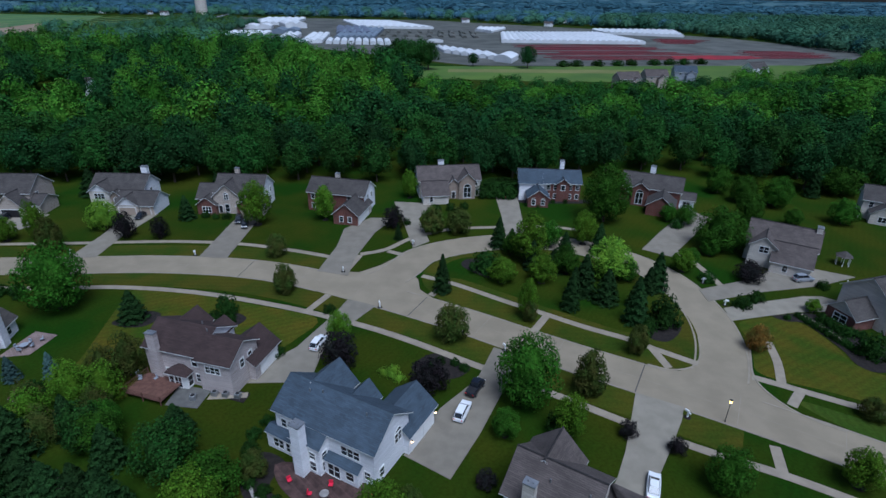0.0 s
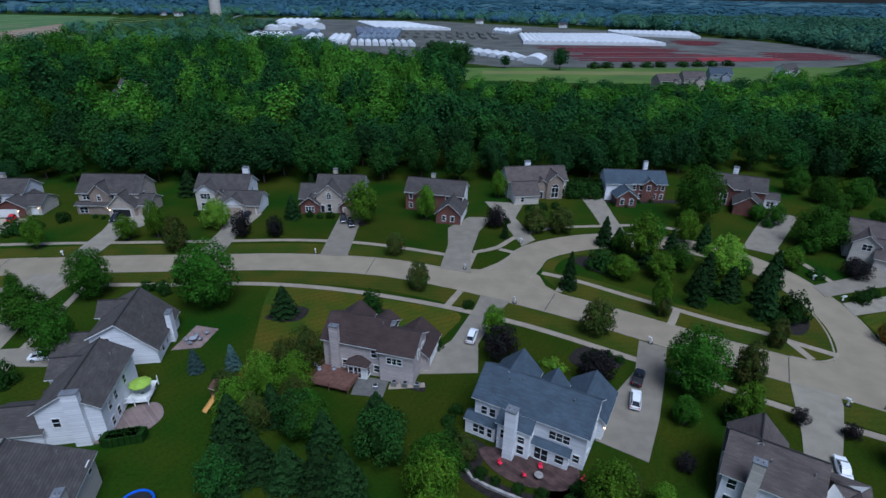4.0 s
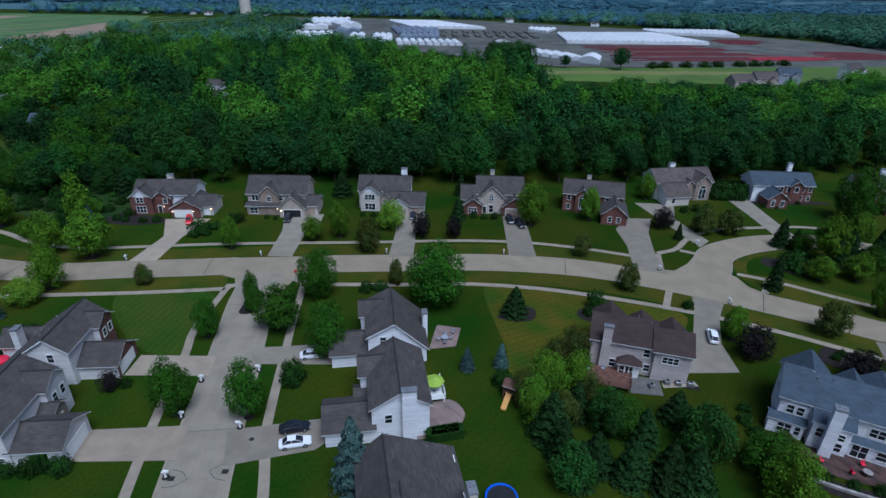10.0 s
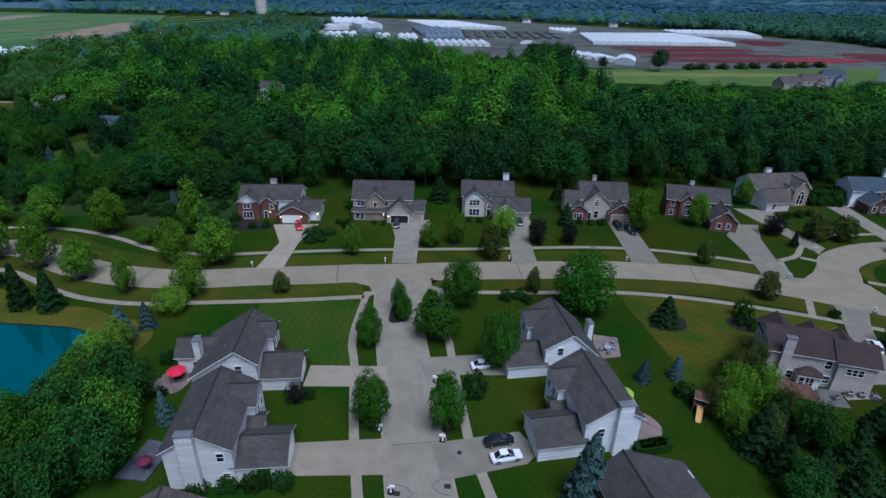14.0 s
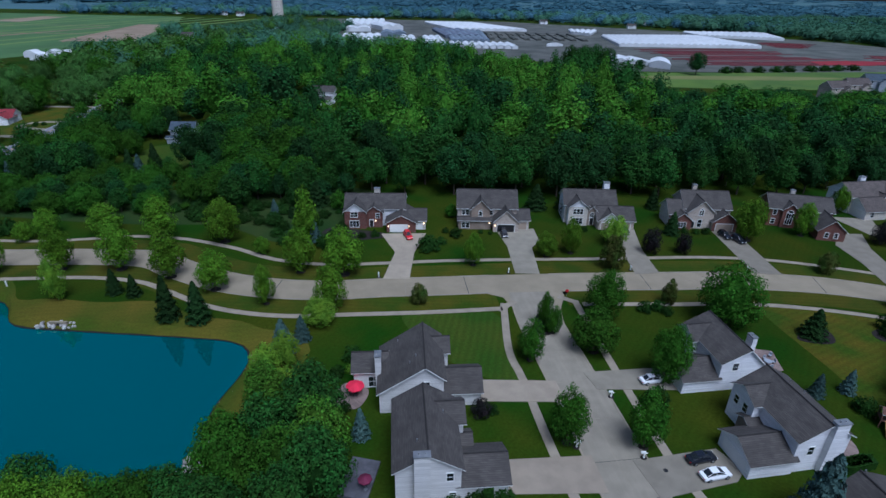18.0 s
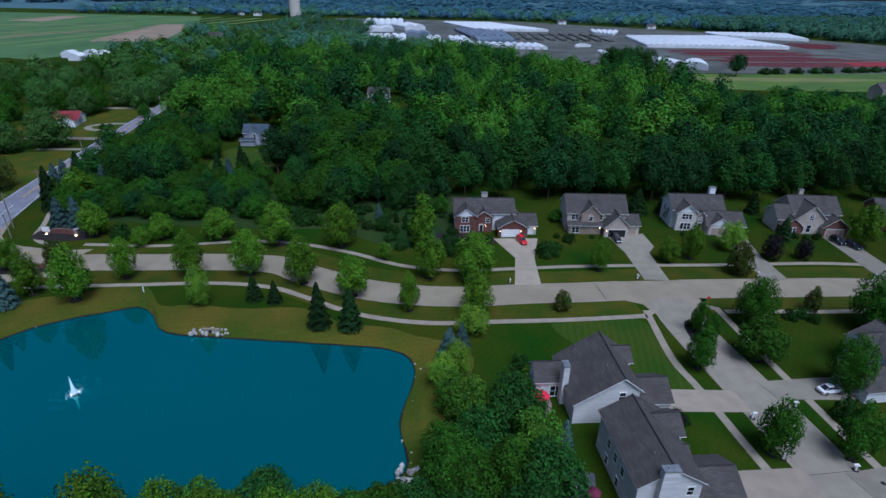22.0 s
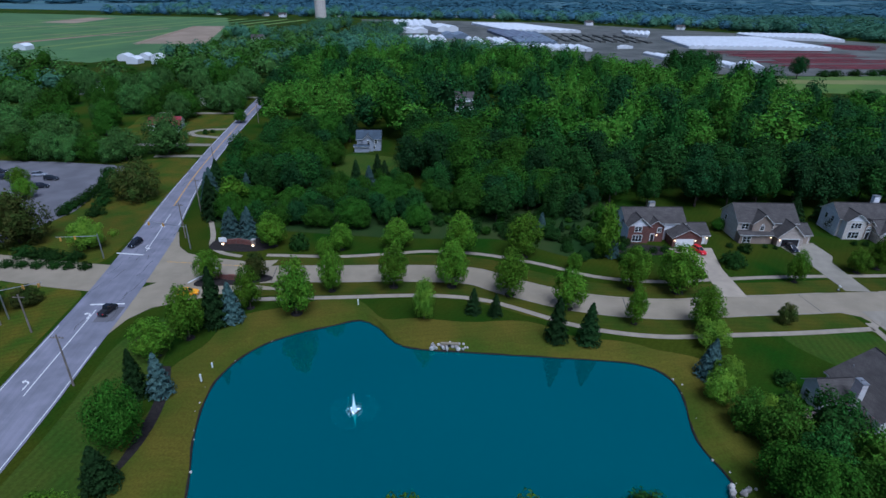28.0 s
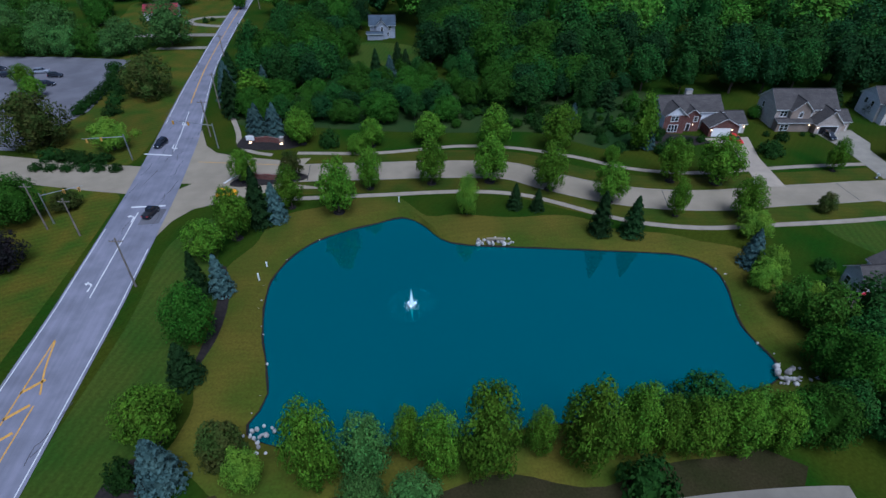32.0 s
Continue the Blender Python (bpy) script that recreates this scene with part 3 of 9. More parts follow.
for w in ([(57.4, 84.4), (55.4, 79.7), (53.5, 75.4), (53.0, 72.6), (53.5, 69.4), (55.1, 66), (57.4, 63.6), (60.6, 61.4)], [(48.4, 85.4), (47.3, 81.9), (45.7, 78.5), (43.6, 76.4), (40.8, 75.5), (38.4, 75.8), (36, 76.9)]):
    strip("kerb", w, 0.32, 0.078, KERB, "low pale concrete kerb round the junction corner", "kerb", thick=0.08, step=1.0)

WALKS = [
    [(-262, 101), (-239, 103.2), (-219.5, 105.0), (-206.4, 103.8), (-197.7, 100.0), (-188.3, 95.0), (-179.5, 92.1), (-168.2, 90.8), (-154.5, 92.0), (-138, 93.6), (-122, 95.8)],
    [(-104, 98.4), (-96.5, 98.8), (-82.7, 99.3), (-69.9, 100.2), (-57.4, 99.4), (-45.6, 97.3), (-29, 92.6), (-15.4, 87.4), (-6.4, 83.0), (1.9, 78.2), (7.7, 74.8), (21.4, 66.8), (27.5, 63.0), (37.8, 57.3), (47.4, 52.8), (58, 46.5), (75, 36)],
    [(-262, 123.6), (-242.9, 123.8), (-228, 126.5), (-219, 128.2), (-205.4, 127.2), (-190.8, 122.6), (-177.6, 116.4), (-164, 114.4), (-149.6, 115.9), (-135, 117.9), (-118.5, 119.4), (-95.3, 121), (-80.5, 122.4), (-65.5, 123.4), (-50.9, 122.6), (-37.3, 119.6), (-26, 116)],
    [(-121.6, 98), (-122, 81), (-120.3, 72.3), (-118.1, 58.2), (-115.8, 46.5), (-111, 24), (-104, -10)],
    [(-105.5, 100), (-104.5, 90), (-103.4, 79.9), (-100.8, 58.8), (-99.6, 52.0), (-97.6, 45.2), (-93, 26), (-86, -8)],
    [(-4.6, 107.6), (2.7, 104.1), (12.8, 97.4), (20.1, 92.9), (27.9, 88.0), (34.6, 84.5), (39.0, 81.3), (45.0, 77.2)],
    [(52.7, 73.9), (56.7, 71.9), (60.6, 69.8), (64.7, 67.6), (68.8, 65.5), (86, 55)],
    [(-20, 118), (-14, 121), (-8, 128), (2, 134), (15, 136), (28, 137), (40, 134)],
    [(55, 128), (60, 118), (62, 104)],
]
for w in WALKS:
    strip("pavement", w, 1.5, 0.045, WALKWAY, "narrow pale concrete footpath across the lawns", "footpath")
for w in ([(-18.5, 90), (-16.5, 94.5)], [(-27.0, 91.8), (-23.9, 98.6)], [(0.5, 103.5), (-2.4, 99)], [(20.8, 91.8), (17.4, 86.2)], [(38.4, 81.4), (39.4, 76.0)], [(58.9, 70.4), (55.5, 66.9)], [(48.2, 58.4), (46.6, 53.4)], [(60.9, 84.3), (59.4, 78.3), (57.0, 72.6)], [(-123, 95), (-119, 99)], [(-105, 99), (-109, 101.5)],
          [(-22, 109.5), (-20, 117.5)], [(-13.5, 120), (-9.5, 118)]):
    strip("pavement", w, 1.5, 0.042, WALKWAY, "short concrete crossing path from footpath to kerb", "footpath")
DRIVES = [
    [(-153, 133.6), (-140.5, 134.5), (-143.0, 122), (-143.2, 108), (-149.5, 107.8), (-148, 122)],
    [(-120.5, 138), (-109.5, 139.5), (-109.0, 131), (-111.6, 127), (-111.6, 112), (-117.6, 112), (-118.2, 127)],
    [(-88.5, 141), (-80.0, 141), (-82.0, 127), (-81.8, 114), (-88, 113), (-87.5, 127)],
    [(-57.5, 140.5), (-51, 140.5), (-51.2, 116), (-51.0, 114.5), (-58, 115)],
    [(-26.5, 133), (-20.5, 141), (-13.8, 141), (-18, 131), (-21, 116), (-21.2, 107), (-28.5, 109), (-26.5, 122)],
    [(-15, 154), (-3, 153.0), (-7, 141), (-3.5, 126), (-7.5, 122), (-11, 138)],
    [(16, 162), (23, 161), (22.3, 145), (22, 130), (16.5, 130), (16.5, 145)],
    [(64.5, 142), (73, 151), (77, 145), (68, 134), (56, 119.5), (50, 123.5), (58, 134)],
    [(78, 113.5), (85.5, 115.5), (95, 110.5), (84, 106), (70, 103), (56, 98.5), (56, 103.5), (68, 108)],
    [(81.5, 101.4), (84, 99.6), (78.5, 95.2), (72.7, 94.9), (67, 93.6), (57.5, 91.2), (58, 96), (68, 98.9), (77.5, 101.3)],
    [(-32.5, 70), (-30, 75.5), (-26, 80), (-21, 92), (-19.5, 97), (-13.5, 94.5), (-17.4, 88), (-21, 79), (-21.5, 70.6)],
    [(-5, 55.5), (0, 65), (6, 72), (9.5, 81), (14, 78.8), (10, 69), (6, 60), (1.5, 51.5)],
    [(21.6, 49), (23.9, 52.4), (26.5, 57.4), (31.6, 69.4), (38.2, 66.2), (36.8, 63.4), (33.3, 58.1), (29.2, 52.1), (27.2, 46)],
    [(-107.5, 70), (-92.5, 70.4), (-92.5, 76.5), (-97, 76.2), (-109, 74.6)],
    [(-104, 47.5), (-92, 50.8), (-90.0, 53), (-92.5, 57), (-106, 54.2)],
    [(-113.5, 66.6), (-128, 66.2), (-128, 71.8), (-114.5, 72)],
    [(-111, 48.3), (-126, 47.6), (-126.5, 53.6), (-112, 55)],
    [(-108, 28), (-124, 26.5), (-124, 32.5), (-108, 34)],
]
for i, pts in enumerate(DRIVES):
    slab("driveway", pts, 0.080 + 0.004 * (i % 2), DRIVETAN if i in (0, 15, 16, 17) else DRIVE, "pale concrete driveway from street to garage", "driveway", thick=0.09)
slab("parking_lot", [(-392, 126), (-336, 124), (-330, 150), (-334, 178), (-339, 196), (-365, 199), (-400, 199)], 0.03, LOT, "grey asphalt parking lot beside the main road", "parking lot")
# verges and worn lawns
for l, d in ((STREET, 7.3), (STREET, -7.3)):
    e = [p for p in offsets(lines[id(l)], d) if -262 < p.x < 46 and not near_line(p, coarse_lines[id(SIDE)], 7.5) and not (d > 0 and -24 < p.x < 60)]
    runs, run = [], [e[0]]
    for a, b in zip(e, e[1:]):
        if (b - a).length > 3:
            runs.append(run)
            run = []
        run.append(b)
    runs.append(run)
    for r in runs:
        if len(r) > 6:
            strip("verge", [tuple(p) for p in r[::3]], 6.0, 0.010, VERGE, "worn yellowish grass verge between kerb and footpath", "verge", thick=0.012, step=4.0)

# ---- trees ----
rng = np.random.default_rng(7)


def leaves(points, normals, size, jitter=0.7):
    """A bent leaf clump, two triangles, at each point."""
    n = len(points)
    nn = normals + rng.normal(0, jitter, (n, 3))
    nn /= np.linalg.norm(nn, axis=1)[:, None]
    a = np.cross(nn, rng.normal(0, 1, (n, 3)))
    a /= np.linalg.norm(a, axis=1)[:, None]
    b = np.cross(nn, a)
    s = size * rng.uniform(0.6, 1.4, (n, 1))
    q = np.stack([points - a * s, points - b * s * 0.55 + nn * s * 0.15, points + a * s, points + b * s * 0.55 + nn * s * 0.15], 1)
    return q.reshape(-1, 3), np.arange(4 * n).reshape(n, 4)


def broad_crown(n, height, radius, base, leaf, lobes=14, peak=1.0, low=0.0, core=(9, 6), fill=0.60, flutter=0.34):
    """Vertices and faces of a leafy crown built of many boughs; base is the height of its lowest leaves."""
    tall, wide_at = height - base, 0.36

    def outline(u):
        under = np.sqrt(np.clip(1 - ((wide_at - u) / (wide_at * 1.06)) ** 2, 0, 1))
        over = np.clip(1 - ((u - wide_at) / (1 - wide_at)).clip(0, 1) ** (2.1 / peak), 0, 1) ** 0.75
        return np.where(u < wide_at, under, over)

    grid = np.linspace(low, 1, 161)
    ring = outline(grid) * radius
    rise = np.hypot(np.diff(ring), np.diff(grid) * tall) * (ring[1:] + ring[:-1] + 0.06 * radius)
    share = np.concatenate([[0], np.cumsum(rise)]) / rise.sum()
    area = math.pi * rise.sum()
    centre = np.array([0, 0, base + tall * wide_at * 0.8])
    lu = np.interp((np.arange(lobes) + rng.uniform(0.2, 0.8, lobes)) / lobes, share, grid)
    lw = np.arange(lobes) * 2.399 + rng.uniform(-0.5, 0.5, lobes)
    lr = outline(lu) * radius
    spot = np.stack([np.cos(lw) * lr, np.sin(lw) * lr, base + tall * lu], 1)
    lc = centre + (spot - centre) * rng.uniform(0.66, 0.80, (lobes, 1))
    way = spot - centre
    way /= np.linalg.norm(way, axis=1)[:, None]
    way[:, 2] += 0.45
    way /= np.linalg.norm(way, axis=1)[:, None]
    size = 1.22 * math.sqrt(area / lobes / math.pi) * rng.uniform(0.80, 1.15, lobes)
    pick = rng.choice(lobes, n, p=size ** 2 / (size ** 2).sum())
    d = rng.normal(0, 1, (n, 3)) + way[pick] * 0.95
    d /= np.linalg.norm(d, axis=1)[:, None]
    along = (d * way[pick]).sum(1)[:, None]
    pts = lc[pick] + (d + way[pick] * along * 0.35) * (size[pick] * rng.uniform(0.58, 1.06, n))[:, None]
    pts[:, 2] = np.maximum(pts[:, 2], base - 0.02 * tall)
    nn = d * 0.9 + way[pick] * 0.25
    v, q = leaves(pts, nn / np.linalg.norm(nn, axis=1)[:, None], leaf * 1.4, flutter)
    k, m = core
    cv, cf = [], []
    for i in range(m + 1):
        t = 0.02 + 0.94 * i / m
        for j in range(k):
            b = 2 * math.pi * j / k
            s = 0.03 * radius if i == m else radius * fill * float(outline(np.array([t]))[0])
            cv.append((math.cos(b) * s, math.sin(b) * s, centre[2] + (base + tall * t - centre[2]) * 0.78))
    for i in range(m):
        for j in range(k):
            cf.append((i * k + j, i * k + (j + 1) % k, (i + 1) * k + (j + 1) % k, (i + 1) * k + j))
    return v, q, np.array(cv), np.array(cf)


def cone_crown(n, height, radius, base, leaf):
    """A conifer: drooping whorls of needle sprays round a tapering core."""
    u = rng.uniform(0, 1, n) ** 0.75
    z = height - (height - base) * u
    w = rng.uniform(0, 2 * math.pi, n)
    tier = 0.76 + 0.24 * np.sin(u * 34 + np.sin(w * 5) * 1.6)
    r = radius * (u ** 0.8 * 0.96 + 0.03) * tier * rng.uniform(0.80, 1.08, n)
    pts = np.stack([np.cos(w) * r, np.sin(w) * r, z], 1)
    nn = np.stack([np.cos(w), np.sin(w), np.full(n, 0.45)], 1)
    v, f = leaves(pts, nn, leaf * 1.25, 0.40)
    k = 9
    cv, cf = [], []
    for i in range(7):
        t = i / 6
        for j in range(k):
            a = 2 * math.pi * j / k
            rr = radius * 0.60 * (1 - t) ** 0.8 * (1.0 if i % 2 else 0.85) + 0.02
            cv.append((math.cos(a) * rr, math.sin(a) * rr, base + (height - base) * 0.96 * t))
    for i in range(6):
        for j in range(k):
            cf.append((i * k + j, i * k + (j + 1) % k, (i + 1) * k + (j + 1) % k, (i + 1) * k + j))
    return v, f, np.array(cv), cf


def crown_mesh(name, data, material):
    v, f, cv, cf = data
    faces = [tuple(q) for q in f.tolist()] + [tuple(int(a) + len(v) for a in q) for q in cf]
    return mesh_of(name, np.concatenate([v, cv]).tolist(), faces, material)


def trunk_mesh(name, height, r, limbs=5):
    s = Solid()
    s.tube((0, 0, 0), (0.05 * r, 0, height * 0.35), r * 1.25, r * 0.85, 8)
    s.tube((0.05 * r, 0, height * 0.34), (0, 0.1 * r, height * 0.8), r * 0.85, r * 0.2, 7)
    for i in range(limbs):
        w, z = i * 2.4, height * (0.30 + 0.07 * i)
        s.tube((0, 0, z), (math.cos(w) * height * 0.17, math.sin(w) * height * 0.17, z + height * 0.17), r * 0.45, r * 0.1, 5)
    return s.mesh(name, BARK)


TREES = {}
SPAN = dict(street=6.2, wood=11.0, big=12.4, lime=6.4, olive=5.2, rust=5.2, pine=11.6, plum=6.0, spruce=4.4, blue=3.7, bush=2.4, narrow=5.0, west=11.6, grove=9.8, maple=6.5, airy=7.2, yellow=2.1, pondside=8.0)


def tree_kind(key, name, crown, material, height, r, label, category="tree", mulch=0.0):
    ob = thing(name, pose(0, 0, -500), label, category)
    if r:
        part("trunk", trunk_mesh("trunk", height * 0.9, r), ob)
    part("crown", crown_mesh("crown", crown, material), ob)
    if mulch:
        s = Solid()
        s.tube((0, 0, 0), (0, 0, 0.10), mulch, mulch * 0.8, 14)
        part("mulch_ring", s.mesh("mulch_ring", MULCH), ob, "dark mulch ring")
    TREES.setdefault(key, []).append((ob, height))


for k in range(3):
    tree_kind("street", "street_tree", broad_crown(4400, 7.6, 2.6, 1.2, 0.125, 30, 1.3), STREETLEAF, 7.6, 0.13, "young green street tree in a dark mulch ring", mulch=1.0)
    tree_kind("wood", "forest_tree", broad_crown(3200, 17, 4.4, 2.6, 0.25, 26, 0.95, 0.12, flutter=0.32), (LEAFW, LEAFW2, LEAFW2)[k], 17, 0.26, "tall dense green forest tree at the wood's edge")
    tree_kind("big", "shade_tree", broad_crown(6500, 13, 5.4, 1.4, 0.18, 46), LEAF, 13, 0.28, "large full green shade tree on a lawn")
    tree_kind("grove", "grove_tree", broad_crown(4200, 11, 4.2, 0.9, 0.19, 34, 1.05), (LEAFW2, LEAFW3, LEAF)[k], 11, 0.2, "full green tree in the grove beside the pond")
for k in range(2):
    tree_kind("maple", "maple_tree", broad_crown(4800, 7.6, 2.7, 1.2, 0.125, 34, 1.1), LEAF, 7.6, 0.14, "rounded dark green maple beside the side street", mulch=0.9)
    tree_kind("airy", "birch", broad_crown(2600, 9, 3.0, 0.4, 0.13, 40, 1.1), OLIVE if k else STREETLEAF, 9, 0.12, "airy pale green tree in a back garden")
    tree_kind("pondside", "pond_tree", broad_crown(5200, 9.5, 3.4, 0.8, 0.14, 36, 1.2), STREETLEAF, 9.5, 0.16, "full bright green tree in the row by the pond")
    tree_kind("yellow", "yellow_shrub", broad_crown(500, 1.2, 0.9, -0.2, 0.07, 16), LIME, 1.2, 0, "small yellow-green flowering shrub", "shrub")
    tree_kind("lime", "lime_green_tree", broad_crown(3800, 7, 2.7, 0.8, 0.125, 30, 1.25), LIME, 7, 0.13, "yellow-green leafy tree on the lawn")
    tree_kind("olive", "brownish_tree", broad_crown(3000, 5, 2.0, 0.4, 0.125, 26, 1.25), OLIVE, 5, 0.11, "small brownish-green rounded tree by the street")
    tree_kind("pine", "broad_pine", broad_crown(4200, 13, 5.0, 0.4, 0.21, 34, 1.3, flutter=0.4), OLIVE, 13, 0.28, "broad brownish-green pine on rough grass")
    tree_kind("rust", "rusty_tree", broad_crown(2000, 5, 2.1, 0.5, 0.14, 24, 1.1), RUST, 5, 0.11, "small tree with rusty brown-orange early autumn leaves")
    tree_kind("plum", "purple_leaf_tree", broad_crown(1900, 5.5, 2.5, 0.5, 0.15, 24), PLUM, 5.5, 0.11, "dark purple-leaved ornamental tree")
    tree_kind("spruce", "spruce", cone_crown(3000, 8, 2.4, 0.3, 0.18), SPRUCE, 8, 0.12, "dark green conical spruce on the grass")
    tree_kind("blue", "blue_spruce", cone_crown(3000, 6, 2.0, 0.2, 0.14), BLUESPRUCE, 6, 0.11, "blue-grey conical spruce on the grass")
    tree_kind("bush", "bush", broad_crown(800, 1.5, 1.0, -0.2, 0.09, 22), HEDGE, 1.5, 0, "rounded dark green shrub in a planting bed", "shrub")
    tree_kind("west", "roadside_tree", broad_crown(4600, 13, 5.0, 1.0, 0.21, 34, 0.95, flutter=0.24), (WESTLEAF, LEAF)[k], 13, 0.26, "broad mid-green tree on rough grass west of the road")
    tree_kind("narrow", "narrow_tree", broad_crown(2400, 10, 2.1, 0.6, 0.19, 32, 1.4), STREETLEAF, 10, 0.14, "narrow upright green tree near a house")


def tree(key, x, y, h, wide=1.0, z=0.0, group="", across=0.0):
    kinds = TREES[key]
    ob, h0 = kinds[int(abs(x * 7.3 + y * 3.1)) % len(kinds)]
    s = h / h0
    m = pose(x, y, z, 0, 0, (x * 37 + y * 91) % 360)
    c = copy_thing(ob, m)
    if across:
        wide = min(1.6, max(0.5, across / (s * SPAN[key])))
    c.scale = (s * wide, s * wide, s)
    if group:
        tagged(c, group=group)
    return c
# ---- houses ----
def wing_shell(x0, x1, y0, y1, eave, rise, axis, hip, mats, z0=0.0, gable=None):
    """The walls of one wing, closed up to its roof planes. mats: front, right, back, left."""
    w, d = x1 - x0, y1 - y0
    v = [(x0, y0, z0), (x1, y0, z0), (x1, y1, z0), (x0, y1, z0), (x0, y0, eave), (x1, y0, eave), (x1, y1, eave), (x0, y1, eave)]
    f, i = [(0, 1, 5, 4), (1, 2, 6, 5), (2, 3, 7, 6), (3, 0, 4, 7)], [0, 1, 2, 3]
    if not hip:
        if axis == "x":
            h = eave + rise * d / 2
            v += [(x0, (y0 + y1) / 2, h), (x1, (y0 + y1) / 2, h)]
            f += [(5, 6, 9), (7, 4, 8), (4, 5, 9, 8), (6, 7, 8, 9)]
            i += [1, 3, 0, 2]
        else:
            h = eave + rise * w / 2
            v += [((x0 + x1) / 2, y0, h), ((x0 + x1) / 2, y1, h)]
            f += [(4, 5, 8), (6, 7, 9), (5, 6, 9, 8), (7, 4, 8, 9)]
            i += [0, 2, 1, 3]
    else:
        f.append((4, 5, 6, 7))
        i.append(0)
    if gable:
        mats = list(mats) + [gable]
        i[4:6] = [4, 4] if not hip else i[4:6]
    me = mesh_of("wall", v, f, mats, i)
    return me


def wing_roof(x0, x1, y0, y1, eave, rise, axis, hip, material, over=0.45, thick=0.13):
    X0, X1, Y0, Y1 = x0 - over, x1 + over, y0 - over, y1 + over
    e = eave - rise * over + thick * 0.9
    if axis == "x":
        half = (Y1 - Y0) / 2
        h, my = e + rise * half, (Y0 + Y1) / 2
        inset = half if hip else 0.0
        a, b = (X0 + inset, my, h), (X1 - inset, my, h)
        c = [(X0, Y0, e), (X1, Y0, e), (X1, Y1, e), (X0, Y1, e)]
        faces = [[c[0], c[1], b, a], [c[2], c[3], a, b]] + ([[c[1], c[2], b], [c[3], c[0], a]] if hip else [])
    else:
        half = (X1 - X0) / 2
        h, mx = e + rise * half, (X0 + X1) / 2
        inset = half if hip else 0.0
        a, b = (mx, Y0 + inset, h), (mx, Y1 - inset, h)
        c = [(X0, Y0, e), (X1, Y0, e), (X1, Y1, e), (X0, Y1, e)]
        faces = [[c[1], c[2], b, a], [c[3], c[0], a, b]] + ([[c[0], c[1], a], [c[2], c[3], b]] if hip else [])
    v, f, i = [], [], []
    for q in faces:
        k, n = len(v), len(q)
        v += q + [(x, y, z - thick) for x, y, z in q]
        f.append(tuple(range(k, k + n)))
        f.append(tuple(range(k + n, k + 2 * n))[::-1])
        i += [0, 1]
        for j in range(n):
            f.append((k + (j + 1) % n, k + j, k + n + j, k + n + (j + 1) % n))
            i.append(1)
    me = mesh_of("roof", v, f, [material, WHITE], i)
    ridge = Solid()
    ridge.tube(a, b, 0.13, 0.13, 6)
    return me, ridge.mesh("ridge_cap", RIDGE)


def side_pose(side, x0, x1, y0, y1, u, z):
    """On a wing's wall: u metres along it from its left end as seen from outside."""
    if side == "f":
        return pose(x0 + u, y0, z)
    if side == "b":
        return pose(x1 - u, y1, z, 0, 0, 180)
    if side == "r":
        return pose(x1, y0 + u, z, 0, 0, 90)
    return pose(x0, y1 - u, z, 0, 0, -90)


KIT = {}


def window_meshes(w, h, cols, arch=False):
    key = ("w", round(w, 2), round(h, 2), cols, arch)
    if key not in KIT:
        s = Solid()
        for a, b, c, d in ((-w / 2 - 0.10, w / 2 + 0.10, h, h + 0.12), (-w / 2 - 0.12, w / 2 + 0.12, -0.12, 0), (-w / 2 - 0.10, -w / 2, 0, h), (w / 2, w / 2 + 0.10, 0, h)):
            s.box(a, b, -0.09, 0.04, c, d)
        for k in range(1, cols):
            x = -w / 2 + w * k / cols
            s.box(x - 0.05, x + 0.05, -0.07, 0.03, 0, h)
        s.box(-w / 2, w / 2, -0.05, 0.03, h * 0.5 - 0.03, h * 0.5 + 0.03)
        if arch:
            n = 8
            for k in range(n):
                p, q = math.pi * k / n, math.pi * (k + 1) / n
                s.tube((math.cos(p) * w / 2, -0.04, h + math.sin(p) * w / 2), (math.cos(q) * w / 2, -0.04, h + math.sin(q) * w / 2), 0.06, 0.06, 5)
        g = Solid()
        g.box(-w / 2, w / 2, -0.025, 0.02, 0, h)
        if arch:
            n = 10
            ring = [(math.cos(math.pi * k / n) * w / 2, -0.03, h + math.sin(math.pi * k / n) * w / 2) for k in range(n + 1)]
            g.add(ring, [tuple(range(n + 1))])
        KIT[key] = (s.mesh("window", WHITE), g.mesh("pane", PANE))
    return KIT[key]


def garage_meshes(w, h=2.2, skin=None):
    skin = skin or WHITE
    key = ("g", round(w, 2), skin.name)
    if key not in KIT:
        s = Solid()
        s.box(-w / 2, w / 2, -0.03, 0.05, 0, h)
        for r in range(4):
            for c in range(int(w / 0.6)):
                x = -w / 2 + (c + 0.5) * w / int(w / 0.6)
                s.box(x - 0.24, x + 0.24, -0.05, -0.02, r * h / 4 + 0.07, (r + 1) * h / 4 - 0.07)
        t = Solid()
        t.box(-w / 2 - 0.15, w / 2 + 0.15, -0.07, 0.02, h, h + 0.18)
        t.box(-w / 2 - 0.15, -w / 2, -0.07, 0.02, 0, h)
        t.box(w / 2, w / 2 + 0.15, -0.07, 0.02, 0, h)
        KIT[key] = (s.mesh("garage_door", skin), t.mesh("door_frame", WHITE))
    return KIT[key]


